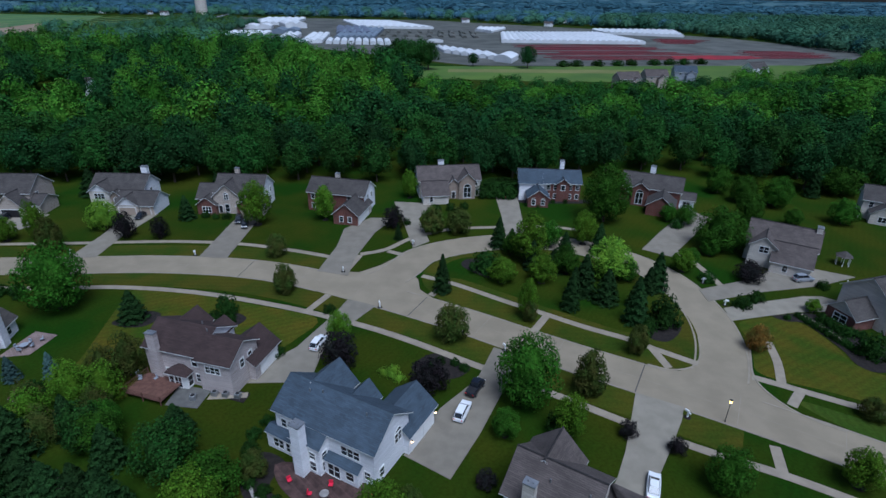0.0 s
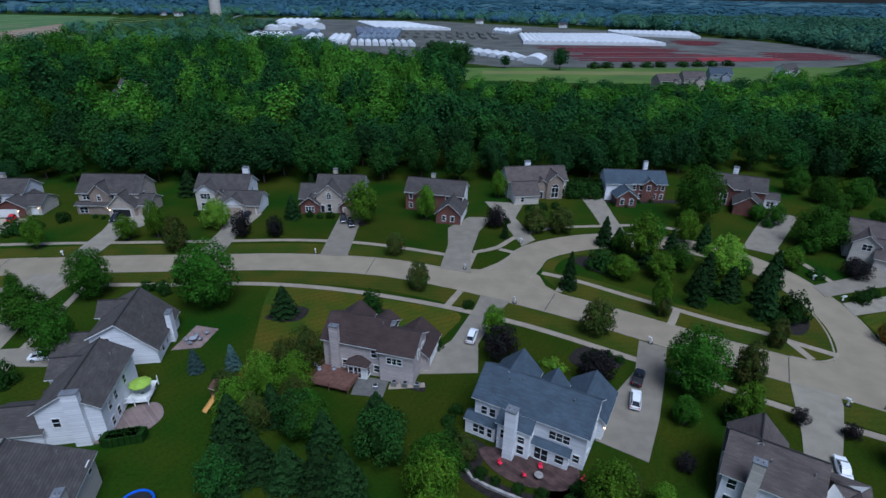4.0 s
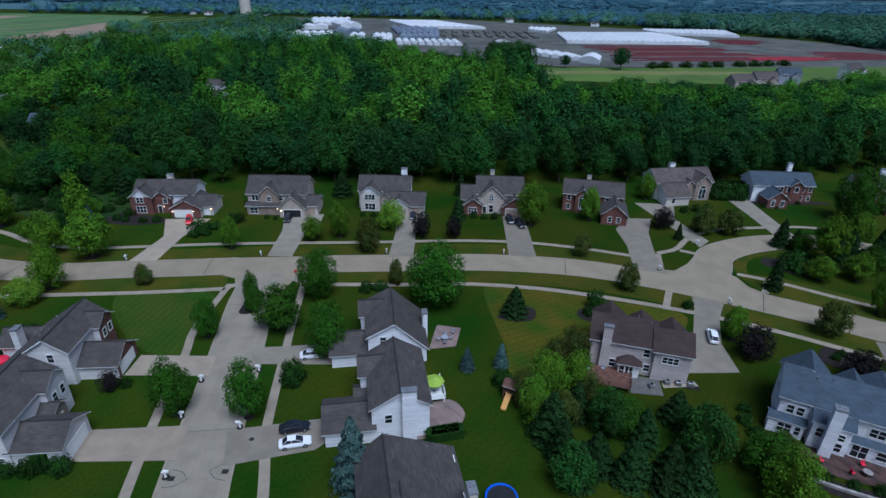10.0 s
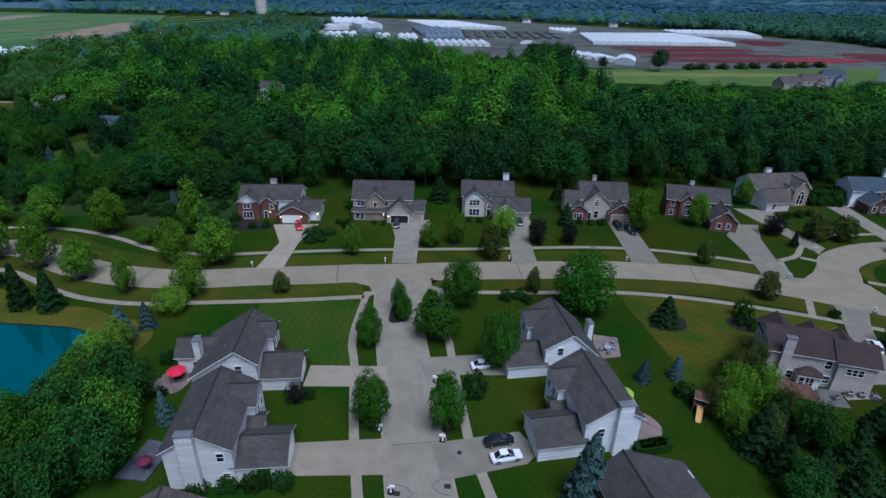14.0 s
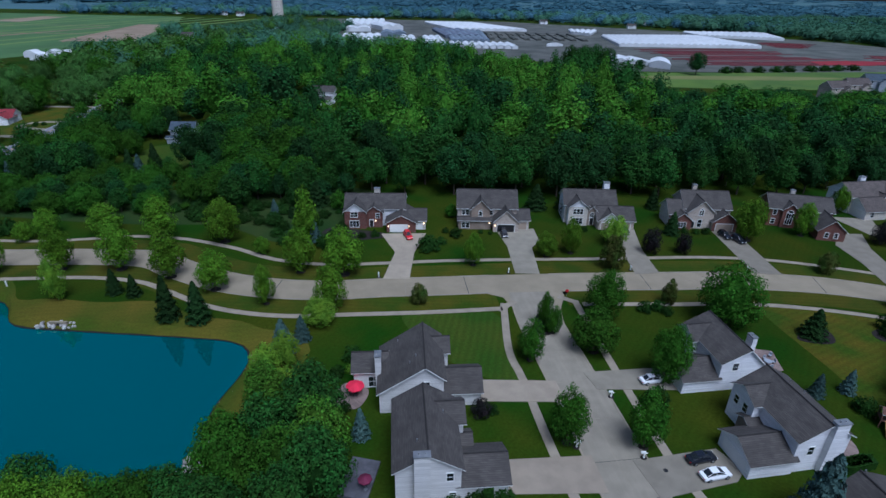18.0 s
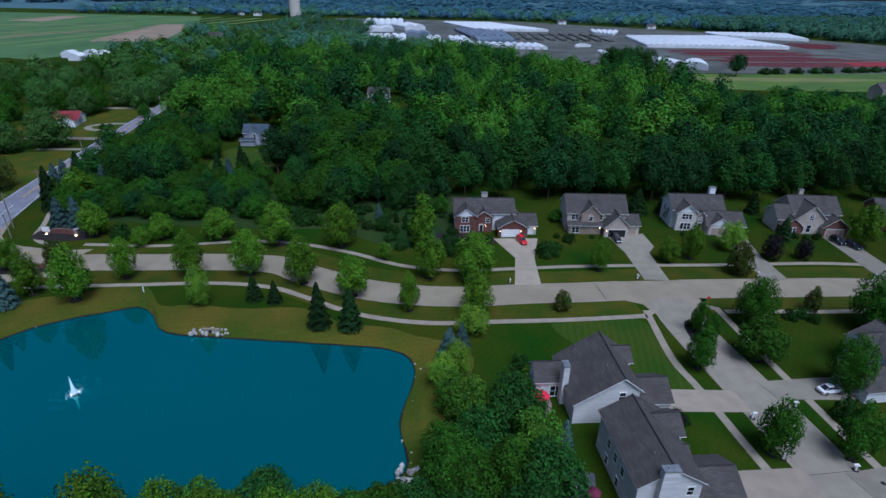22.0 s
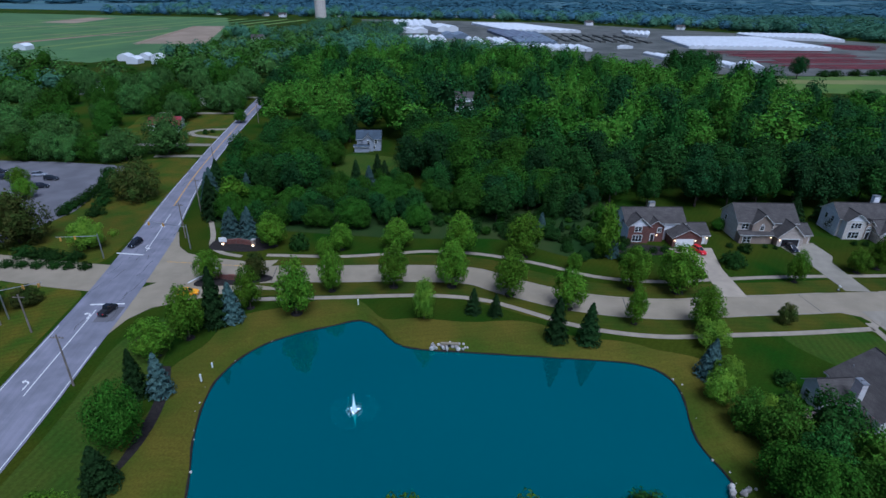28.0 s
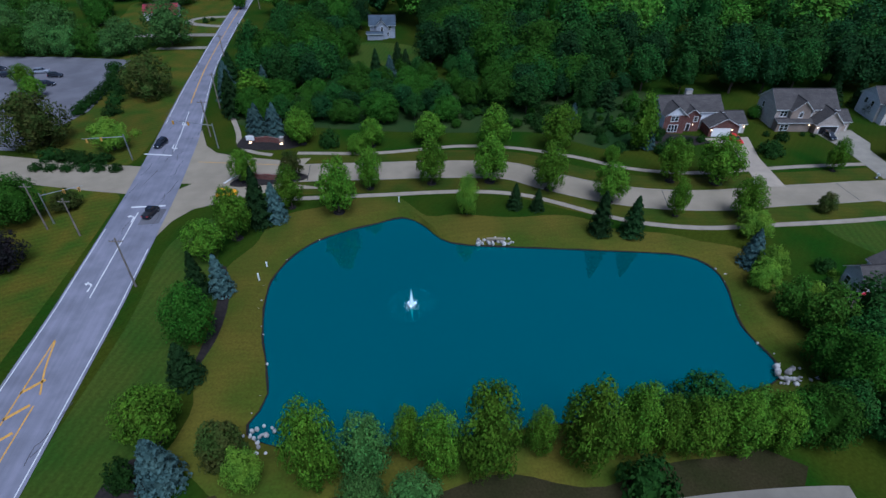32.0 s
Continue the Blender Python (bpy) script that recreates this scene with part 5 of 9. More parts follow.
house(-88.3, 52.6, 10, "white two-storey house with grey roof and low garage wing", [
    dict(box=(4.4, 12.8, -0.6, 12.4), eave=6.2, rise=0.60, axis="y", walls=SIDING, win=[W2("f", 2.4, 3.2), W2("r", 2.4, 0.6), W2("r", 4.6, 0.6), W2("r", 2.6, 3.4), W2("r", 4.8, 3.4), W2("r", 8.4, 3.4), W2("l", 3.5, 3.4), W2("b", 3), W2("b", 6)], vents=[(7, 8), (6.5, 10.4)]),
    dict(box=(3.0, 8.5, 7.0, 12.2), eave=6.2, rise=0.60, axis="x", walls=SIDING, win=[W2("l", 1.5, 3.4), W2("l", 3.6, 3.4)]),
    dict(box=(-2.4, 4.6, -0.9, 6.0), eave=2.9, rise=0.56, axis="x", walls=SIDING, gar=[("l", 3.5, 4.9)]),
    dict(box=(2.2, 4.6, 5.8, 8.6), eave=3.0, rise=0.5, axis="x", walls=(SIDING, BRICKTAN, SIDING, BRICKTAN)),
], SHINGLE, [(9.8, -0.95, 2.1, 1.0, 0, 9.2, SIDING)])
house(-81.2, 30.2, 12, "two-storey beige house with grey roof and red brick base", [
    dict(box=(-0.4, 12.0, 3.6, 14.4), eave=5.9, low=5.0, ridge=(3.4, 8.7), axis="y", walls=(CREAM, CREAM, CREAM, BRICK), win=[W2("r", 3), W2("r", 9), W2("l", 9), W2("b", 5)], vents=[(4, 11), (9, 10)]),
    dict(box=(0.5, 8, -1, 7.0), eave=5.6, rise=0.72, axis="y", walls=CREAM, win=[W2("f", 3)]),
    dict(box=(-7, 1, 2, 9.5), eave=3.0, rise=0.62, axis="x", walls=(CREAM, CREAM, CREAM, BRICK), gar=[("l", 3.5, 4.9)]),
], SHINGLE, [(12.4, 4.9, 1.0, 1.8, 0, 8.5, CREAM)])
house(-148.5, 64.3, 5, "white two-storey house with grey shingle roof and sunroom", [
    dict(box=(3.6, 14.0, -1.8, 10.4), eave=6.7, low=4.2, ridge=(7.4, 9.0), flip=True, axis="y", walls=PALE, win=[W2("f", 7.6, 4.6), W2("l", 3, 0.6), W2("b", 3), W2("b", 7), W2("r", 11, 0.8)], vents=[(3, 11), (6, 4), (5, 3)]),
    dict(box=(-1.0, 4.6, 4.6, 9.6), eave=3.7, rise=0.8, axis="x", walls=PALE, win=[("l", 1.4, 0.8, 1.1, 1.6, 1), ("l", 3.6, 0.8, 1.1, 1.6, 1), ("f", 3.4, 0.3, 1.8, 2.1, 2)]),
    dict(box=(10, 15.2, 5.6, 10.2), eave=6.5, rise=0.66, axis="x", walls=(PALE, BRICK, PALE, PALE), win=[W2("r", 1.5), W2("r", 3.4)]),
    dict(box=(13.8, 20.3, -0.6, 6.4), eave=2.9, rise=0.62, axis="x", walls=(PALE, BRICK, PALE, PALE), gar=[("r", 3.3, 4.8)], lamp=[("b", 1.0, 1.9)]),
], SHINGLE, [(3.3, 3.6, 1.0, 1.7, 0, 7.8, PALE)])
house(-143, 45.3, 6, "white two-storey house with grey roof and wide chimney", [
    dict(box=(2.5, 11.2, -0.6, 12.8), eave=6.9, rise=0.60, axis="y", walls=PALE, win=[("f", 7.2, 4.6, 0.9, 1.4, 1), ("f", 7.6, 1.6, 0.9, 0.8, 1), W2("l", 4), W2("l", 6.5), W2("l", 9), W2("l", 4, 0.6), W2("l", 8, 0.6), W2("b", 4)], vents=[(3, 3), (7, 9)]),
    dict(box=(7, 12.4, 7.6, 12.6), eave=6.9, rise=0.66, axis="x", walls=PALE, win=[W2("r", 1.6), W2("r", 3.6)]),
    dict(box=(10.8, 13.4, 6.0, 9.4), eave=3.6, rise=0.6, axis="x", walls=(CREAM, BRICKTAN, CREAM, CREAM), door=[("r", 1.7, DARK)]),
    dict(box=(10.9, 17.7, -0.3, 6.6), eave=3.3, rise=0.55, axis="x", walls=PALE, gar=[("r", 3.5, 4.9)]),
], SHINGLE, [(6.0, -1.05, 2.1, 1.0, 0, 10.0, PALE)])
house(-140, 24, 8, "beige two-storey house with taupe roof at the street", [
    dict(box=(0, 11, 0, 13), eave=5.6, rise=0.6, axis="y", walls=CREAM, win=[W2("l", 4), W2("r", 4)]),
    dict(box=(10, 17, 1, 8), eave=2.9, rise=0.6, walls=CREAM, gar=[("r", 3.5, 4.9)]),
], SHINGLETAUPE, [(3.2, -0.4, 2.0, 0.9, 0, 9.4, CREAM)])
house(-255.3, 224, 4, "small grey two-storey farmhouse in a clearing", [
    dict(box=(1, 11, 0, 7.5), eave=5.2, rise=0.75, walls=GREYSIDE, win=[W2("f", 6, 3.2), W2("f", 8, 3.2), W2("f", 7, 0.8)]),
    dict(box=(3.4, 8.0, -1.2, 4), eave=5.1, rise=0.9, axis="y", walls=GREYSIDE, win=[W2("f", 2.5, 3.2)]),
    dict(box=(0, 6, -2.6, 0), eave=2.5, rise=0.4, walls=GREYSIDE),
], SHINGLEBLUE)
house(-214, 314, 0, "white two-storey house half hidden by trees", [
    dict(box=(0, 12, 0, 9), eave=6.5, rise=0.6, walls=SIDING, win=[W2("f", 3), W2("f", 7)]),
    dict(box=(-1, 11, -6, 0), eave=3, rise=0.5, walls=SIDING, win=[W3("f", 4, 0.8)]),
], SHINGLE)
house(-357, 249, 12, "low white house with a bright red roof", [
    dict(box=(0, 14, 0, 8), eave=3.2, rise=0.65, walls=SIDING, win=[W2("f", 4, 0.8), W2("f", 9, 0.8)]),
    dict(box=(7, 14, -5, 4), eave=3.0, rise=0.6, axis="y", walls=SIDING, win=[W2("f", 3, 0.8)]),
], ROOFRED)
house(-358, 309, 10, "small tan cottage by the main road", [
    dict(box=(0, 10, 0, 8), eave=4.2, rise=0.7, axis="y", walls=CREAM, win=[W2("f", 3, 0.8), W2("f", 7, 0.8)]),
], SHINGLETAUPE)

# ---- woods ----
def inside(p, poly):
    hit = False
    for (x0, y0), (x1, y1) in zip(poly, poly[1:] + poly[:1]):
        if (y0 > p[1]) != (y1 > p[1]) and p[0] < (x1 - x0) * (p[1] - y0) / (y1 - y0) + x0:
            hit = not hit
    return hit


def scatter(poly, spacing, keep=lambda p: True):
    xs, ys = [q[0] for q in poly], [q[1] for q in poly]
    out, y, row = [], min(ys), 0
    while y < max(ys):
        x = min(xs) + (row % 2) * spacing / 2
        while x < max(xs):
            p = (x + rng.uniform(-0.36, 0.36) * spacing, y + rng.uniform(-0.36, 0.36) * spacing)
            if inside(p, poly) and keep(p):
                out.append(p)
            x += spacing
        y += spacing * 0.87
        row += 1
    return out


EDGE = [(-186, 176), (-160, 170), (-128, 166), (-95, 168), (-62, 170), (-30, 173), (0, 178), (24, 177), (50, 186), (85, 190), (110, 176), (150, 168)]
edge_line = spline([Vector(p) for p in EDGE], 3.0)
for row, back in enumerate((0, 9, 18)):
    for p in offsets(edge_line, back)[row::4]:
        tree("wood", p.x + rng.uniform(-2, 2), p.y + rng.uniform(-2.5, 2.5), rng.uniform(13, 20) + row * 1.0, rng.uniform(0.85, 1.2), group="wood edge")
WOODS = [[(-172, 203), (-95, 196), (0, 201), (50, 207), (110, 200), (170, 190), (300, 230), (430, 400), (445, 500), (410, 530), (335, 462), (290, 425), (215, 392), (150, 350), (60, 340), (0, 345), (-30, 380), (-90, 436), (-130, 478), (-215, 480), (-338, 480), (-318, 330), (-306, 262), (-262, 240), (-236, 240), (-215, 215)]]


def joined(name, spots, variants, material, label, category, drift=0.0):
    """Many crowns in one mesh."""
    vs, fs, ids, k = [], [], [], 0
    mats = material if isinstance(material, tuple) else (material,)
    for x, y, h, w in spots:
        v, f, cv, cf = variants[int(rng.integers(len(variants)))]
        q = np.concatenate([v, cv])
        a = rng.uniform(0, 2 * math.pi)
        c, s = math.cos(a), math.sin(a)
        m = np.array([[c * w, s * w, 0], [-s * w, c * w, 0], [0, 0, h]])
        vs.append(q @ m + np.array([x, y, 0]))
        f4 = f + k
        c4 = cf + len(v) + k
        fs += f4.tolist() + c4.tolist()
        pick = rng.uniform(0, 1)
        if drift:
            # tone differs by tree; paler leaves farther back stand in for lit crowns
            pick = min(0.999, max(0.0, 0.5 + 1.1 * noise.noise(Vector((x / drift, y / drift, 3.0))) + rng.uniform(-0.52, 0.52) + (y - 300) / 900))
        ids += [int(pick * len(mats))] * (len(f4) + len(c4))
        k += len(q)
    me = bpy.data.meshes.new(name)
    me.from_pydata(np.concatenate(vs).tolist(), [], fs)
    for m in mats:
        me.materials.append(m)
    me.polygons.foreach_set("material_index", ids)
    return tagged(part(name, me), label, category, kind="stuff")


canopy = [broad_crown(800, 1.0, 0.215, 0.16, 0.0185, 22, 0.72 + 0.09 * k, 0.25, (8, 4), 0.62, 0.30) for k in range(6)]
for w in WOODS:
    spots = [(x, y, (rng.uniform(11, 26) if x < -20 else (rng.uniform(12, 19) if y < 285 or x > 290 else rng.uniform(8, 13.5))), rng.uniform(18, 28)) for x, y in scatter(w, 13.4, lambda p: not (-222 < p[0] < -188 and 262 < p[1] < 328) )]
    spots = [(x, y, h * 1.22, w_ * 1.25) if h > 10 and rng.uniform() < 0.14 else (x, y, h, w_) for x, y, h, w_ in spots]
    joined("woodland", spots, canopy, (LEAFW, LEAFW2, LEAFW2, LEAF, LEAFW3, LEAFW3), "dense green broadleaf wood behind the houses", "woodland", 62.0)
for k in range(13):
    y = 296 + k * 15
    x = -325.5 - (y - 300) * 0.136
    tree("wood", x + 9.0 + rng.uniform(-0.8, 0.8), y, rng.uniform(15, 19), rng.uniform(0.9, 1.1), group="wood edge")
thin = [broad_crown(240, 1.0, 0.34, 0.05, 0.040, 16, core=(7, 4), fill=0.74, flutter=0.14) for _ in range(5)]
FAR = [[(-330, 486), (-215, 486), (-130, 486), (-130, 540), (-200, 580), (-330, 600)]]
for i, w in enumerate(FAR):
    d = 12
    spots = [(x, y, rng.uniform(13, 19), rng.uniform(17, 24)) for x, y in scatter(w, d)]
    joined("distant_woodland", spots, thin, (LEAFMIDHAZE, WESTLEAF, LEAFMIDHAZE), "distant belt of dark green trees", "woodland")
for key, x, y, h, w in [
    ("street", -266.0, 86.1, 12.3, 7.0),
    ("street", -246.8, 96.0, 13.3, 8.0),
    ("street", -241.1, 106.1, 11.0, 5.8),
    ("street", -226.9, 108.6, 11.7, 6.9),
    ("street", -213.0, 109.6, 12.3, 8.0),
    ("street", -199.4, 106.3, 12.0, 7.8),
    ("street", -186.8, 101.0, 10.1, 7.5),
    ("street", -173.5, 95.5, 9.2, 4.5),
    ("street", -159.2, 94.6, 10.2, 7.0),
]:
    tree(key, x, y, h, 1.0, group='trees along the street', across=w)
for key, x, y, h, w in [
    ("street", -243.0, 128.0, 7.8, 6.4),
    ("street", -227.8, 129.5, 8.7, 8.4),
    ("street", -210.8, 126.3, 12.1, 8.2),
    ("street", -194.2, 126.2, 12.9, 8.9),
    ("street", -181.9, 119.5, 4.9, 4.0),
    ("street", -169.8, 110.4, 11.7, 7.3),
    ("street", -159.2, 109.6, 12.5, 9.8),
    ("narrow", -172.3, 127.4, 16.7, 5.9),
    ("blue", -170.2, 127.5, 7.0, 3.9),
]:
    tree(key, x, y, h, 1.0, group='trees along the footpath', across=w)
for key, x, y, h, w in [
    ("lime", -218.9, 95.1, 10.2, 4.8),
    ("spruce", -208.2, 98.3, 6.2, 3.7),
    ("spruce", -203.4, 97.4, 5.4, 3.4),
    ("spruce", -191.6, 88.7, 10.2, 5.0),
    ("spruce", -185.1, 88.2, 9.3, 5.2),
    ("lime", -163.4, 74.6, 7.1, 5.6),
    ("spruce", -262.4, 91.0, 13.7, 5.8),
    ("blue", -259.6, 92.6, 9.4, 5.5),
    ("street", -257.5, 97.8, 10.4, 5.7),
    ("street", -271.2, 109.2, 8.4, 6.4),
]:
    tree(key, x, y, h, 1.0, group='', across=w)
for key, x, y, h, w in [
    ("big", -264.1, 58.0, 12.3, 8.6),
    ("spruce", -267.3, 68.9, 9.8, 4.5),
    ("blue", -263.5, 69.5, 8.7, 4.7),
    ("street", -269.9, 80.0, 8.5, 7.6),
    ("spruce", -262.5, 49.9, 7.8, 5.6),
    ("blue", -274.8, 134.2, 9.2, 5.4),
    ("blue", -270.1, 134.4, 9.3, 5.4),
    ("street", -261.8, 129.0, 10.0, 7.4),
    ("narrow", -281.3, 154.2, 12.3, 8.5),
    ("spruce", -285.3, 146.6, 13.7, 6.4),
    ("spruce", -291.1, 193.1, 11.0, 7.7),
    ("spruce", -282.8, 171.8, 7.6, 5.8),
]:
    tree(key, x, y, h, 1.0, group='', across=w)
for key, x, y, h, w in [
    ("bush", -254.3, 128.0, 4.2, 5.5),
    ("bush", -139.2, 124.3, 3.4, 6.7),
    ("bush", -167.1, 124.4, 3.2, 4.4),
    ("bush", -164.7, 122.9, 4.8, 4.4),
    ("olive", -140.2, 97.2, 4.9, 4.1),
    ("pine", -330.5, 127.5, 15.5, 16.0),
    ("pine", -316.1, 161.9, 14.5, 14.5),
    ("west", -374.5, 212.8, 16.6, 17.5),
    ("olive", -306.8, 97.0, 4.4, 6.5),
    ("lime", -310.0, 124.9, 8.6, 9.1),
]:
    tree(key, x, y, h, 1.0, group='', across=w)
for key, x, y, h, w in [
    ("pondside", -239.8, 33.7, 17.0, 6.4),
    ("west", -233.4, 34.5, 13.0, 6.4),
    ("pondside", -228.3, 37.5, 10.8, 4.3),
    ("pondside", -224.3, 35.1, 14.1, 5.5),
    ("pondside", -217.9, 35.4, 18.3, 8.1),
    ("pondside", -211.0, 38.1, 9.9, 4.3),
    ("pondside", -205.1, 36.9, 16.4, 8.0),
    ("pondside", -198.6, 38.9, 12.9, 6.4),
    ("pondside", -194.3, 39.1, 10.2, 5.8),
    ("pondside", -190.6, 38.3, 11.7, 6.4),
    ("pondside", -185.2, 39.1, 11.3, 7.2),
    ("pondside", -179.5, 40.1, 9.9, 6.5),
]:
    tree(key, x, y, h, 1.0, group='trees south of the pond', across=w)
for key, x, y, h, w in [
    ("big", -172.4, 41.0, 9.7, 8.8),
    ("big", -163.4, 47.2, 12.5, 9.7),
    ("lime", -161.5, 65.1, 6.4, 7.6),
    ("street", -262.7, 39.8, 10.3, 8.1),
    ("blue", -259.0, 33.1, 9.6, 6.3),
    ("bush", -264.1, 33.1, 4.5, 3.9),
    ("lime", -248.4, 32.9, 7.6, 4.8),
    ("olive", -252.3, 36.5, 7.8, 6.5),
    ("west", -233.4, 30.2, 6.2, 5.8),
    ("west", -227.0, 29.9, 7.0, 6.4),
    ("bush", -198.5, 32.5, 5.5, 7.6),
    ("big", -314.5, 92.0, 11.3, 13.0),
]:
    tree(key, x, y, h, 1.0, group='', across=w)
for key, x, y, h, w in [
    ("street", -127.8, 116.0, 9.0, 4.8),
    ("street", -108.5, 122.0, 6.7, 5.6),
    ("street", -101.9, 124.1, 10.2, 5.3),
    ("olive", -93.2, 116.1, 8.8, 6.4),
    ("lime", -88.7, 130.2, 8.3, 7.4),
    ("plum", -80.4, 125.2, 6.8, 5.3),
    ("plum", -71.8, 125.6, 5.5, 4.5),
    ("spruce", -70.4, 137.9, 6.9, 4.8),
    ("spruce", -69.4, 157.7, 6.9, 4.6),
    ("street", -50.3, 135.0, 12.8, 8.1),
    ("olive", -39.6, 116.2, 6.0, 5.0),
]:
    tree(key, x, y, h, 1.0, group='', across=w)
for key, x, y, h, w in [
    ("street", -32.7, 139.1, 10.4, 5.7),
    ("plum", -13.4, 134.2, 6.0, 5.9),
    ("spruce", -11.5, 126.9, 4.7, 2.4),
    ("olive", 3.9, 131.3, 7.4, 7.0),
    ("spruce", -106.8, 155.4, 8.2, 7.1),
    ("spruce", -175.4, 153.8, 8.2, 6.4),
    ("big", -100.6, 93.8, 11.6, 9.0),
    ("big", -75.7, 91.5, 14.5, 12.9),
    ("maple", -113.8, 89.9, 7.8, 3.3),
    ("maple", -112.5, 87.0, 6.2, 3.6),
    ("maple", -118.3, 78.0, 8.9, 5.2),
    ("maple", -105.7, 81.3, 9.1, 9.0),
    ("big", -94.5, 72.9, 12.1, 7.5),
]:
    tree(key, x, y, h, 1.0, group='', across=w)
for key, x, y, h, w in [
    ("maple", -115.2, 57.5, 10.4, 6.0),
    ("maple", -103.6, 57.0, 10.7, 5.7),
    ("olive", -84.8, 99.6, 6.0, 3.7),
    ("spruce", -59.4, 88.1, 6.4, 6.6),
    ("blue", -69.6, 69.9, 4.7, 2.9),
    ("blue", -63.6, 70.9, 4.9, 2.9),
    ("blue", -85.2, 44.5, 12.2, 6.5),
    ("olive", -33.1, 99.4, 6.5, 5.2),
    ("bush", -99.0, 65.5, 4.1, 4.3),
    ("plum", -128.3, 62.8, 3.4, 3.3),
    ("blue", -164.9, 78.4, 7.5, 4.9),
    ("blue", -162.4, 82.5, 5.7, 3.6),
    ("lime", -160.1, 88.0, 6.0, 7.0),
]:
    tree(key, x, y, h, 1.0, group='', across=w)
for key, x, y, h, w in [
    ("blue", -147.0, 57.5, 5.8, 3.1),
    ("bush", -54.0, 67.1, 3.9, 3.8),
    ("spruce", -37.5, 58.5, 5.8, 5.1),
]:
    tree(key, x, y, h, 1.0, group='', across=w)
for key, x, y, h, w in [
    ("olive", -2.9, 131.6, 7.5, 7.4),
    ("spruce", 0.0, 100.6, 9.0, 4.0),
]:
    tree(key, x, y, h, 1.0, group='', across=w)
for key, x, y, h, w in [
    ("spruce", 13.9, 123.6, 8.0, 4.8),
    ("street", 20.2, 114.5, 12.5, 8.4),
    ("street", 35.7, 126.2, 9.5, 6.3),
    ("spruce", 29.6, 119.4, 6.3, 4.6),
    ("lime", 37.3, 108.2, 9.9, 9.5),
    ("spruce", 46.4, 103.4, 8.9, 5.3),
    ("spruce", 37.8, 89.9, 8.8, 5.4),
    ("spruce", 26.0, 94.7, 8.6, 4.1),
    ("street", 16.8, 91.2, 9.1, 3.9),
    ("olive", 34.8, 79.8, 6.3, 3.6),
    ("spruce", 16.9, 122.1, 5.7, 4.2),
    ("spruce", 34.0, 97.6, 7.8, 5.8),
    ("spruce", 30.0, 100.9, 9.3, 5.9),
]:
    tree(key, x, y, h, 1.0, group='trees on the island', across=w)
for key, x, y, h, w in [
    ("street", 13.2, 105.3, 6.3, 6.2),
    ("street", 21.9, 105.6, 6.9, 6.2),
    ("spruce", 25.4, 111.0, 5.7, 5.2),
    ("bush", 43.4, 89.5, 5.5, 6.5),
    ("bush", 9.9, 110.5, 4.3, 7.7),
    ("big", 44.9, 141.5, 17.3, 13.0),
    ("olive", 1.9, 83.1, 7.9, 6.4),
    ("big", 13.4, 66.7, 12.9, 10.3),
    ("olive", 23.7, 69.0, 8.3, 5.9),
    ("street", -18.2, 80.8, 7.6, 4.4),
    ("plum", -17.2, 75.0, 6.7, 6.1),
    ("plum", -1.8, 69.0, 5.8, 6.3),
    ("street", 18.7, 59.7, 7.8, 4.8),
]:
    tree(key, x, y, h, 1.0, group='', across=w)
for key, x, y, h, w in [
    ("bush", -42.3, 90.8, 3.8, 4.4),
    ("plum", 27.4, 59.9, 2.7, 2.8),
    ("plum", 33.5, 57.0, 2.4, 2.7),
    ("big", 37.5, 50.5, 7.5, 6.0),
    ("street", 55.5, 51.5, 6.5, 5.0),
    ("big", 69.4, 124.2, 12.0, 12.8),
    ("street", 99.6, 157.3, 8.2, 8.9),
    ("rust", 57.4, 81.8, 4.9, 4.3),
    ("street", 75.6, 95.2, 2.9, 3.2),
    ("bush", 77.2, 80.2, 4.4, 4.9),
    ("olive", 66.3, 64.3, 3.9, 4.3),
]:
    tree(key, x, y, h, 1.0, group='', across=w)
for key, x, y, h, w in [
    ("bush", 17.3, 59.9, 3.7, 4.1),
    ("olive", -24.5, 51.8, 3.9, 4.2),
    ("plum", 69.3, 108.1, 3.9, 6.3),
    ("street", 55.6, 112.2, 5.6, 5.2),
    ("narrow", 68.4, 156.8, 8.8, 6.8),
    ("big", 127.3, 167.3, 9.9, 14.4),
    ("big", 160.2, 196.5, 14.1, 18.5),
    ("street", -10.4, 157.8, 9.0, 5.2),
]:
    tree(key, x, y, h, 1.0, group='', across=w)
for key, x, y, h, w in [
    ("pondside", -28.7, 43.2, 10.0, 7.1),
    ("pondside", -6.6, 43.2, 9.1, 6.4),
]:
    tree(key, x, y, h, 1.0, group='', across=w)

# ---- trees between the main road and the wood, and west of the road ----
THICKET = [(-296, 200), (-290, 240), (-266, 238), (-232, 236), (-200, 232), (-186, 196), (-176, 170), (-180, 158), (-222, 157), (-252, 163), (-284, 160)]
for x, y in scatter(THICKET, 8.6, lambda p: not (-260 < p[0] < -230 and 180 < p[1] < 236)):
    tree("big" if (x + y) % 3 < 1 else "wood", x, y, (rng.uniform(15, 19) if x > -229 and y > 184 else min(rng.uniform(9, 16), 7.5 if -258 < x < -220 and y < 182 else 20)), rng.uniform(0.9, 1.2), group="thicket")
for x, y in scatter([(-284, 143), (-240, 139.5), (-224, 143), (-216, 152), (-222, 158), (-250, 161), (-284, 160)], 5.4):
    tree("big" if (x * 3 + y) % 2 < 1 else "wood", x, y, rng.uniform(4.5, 9.5), rng.uniform(1.0, 1.4), group="thicket")
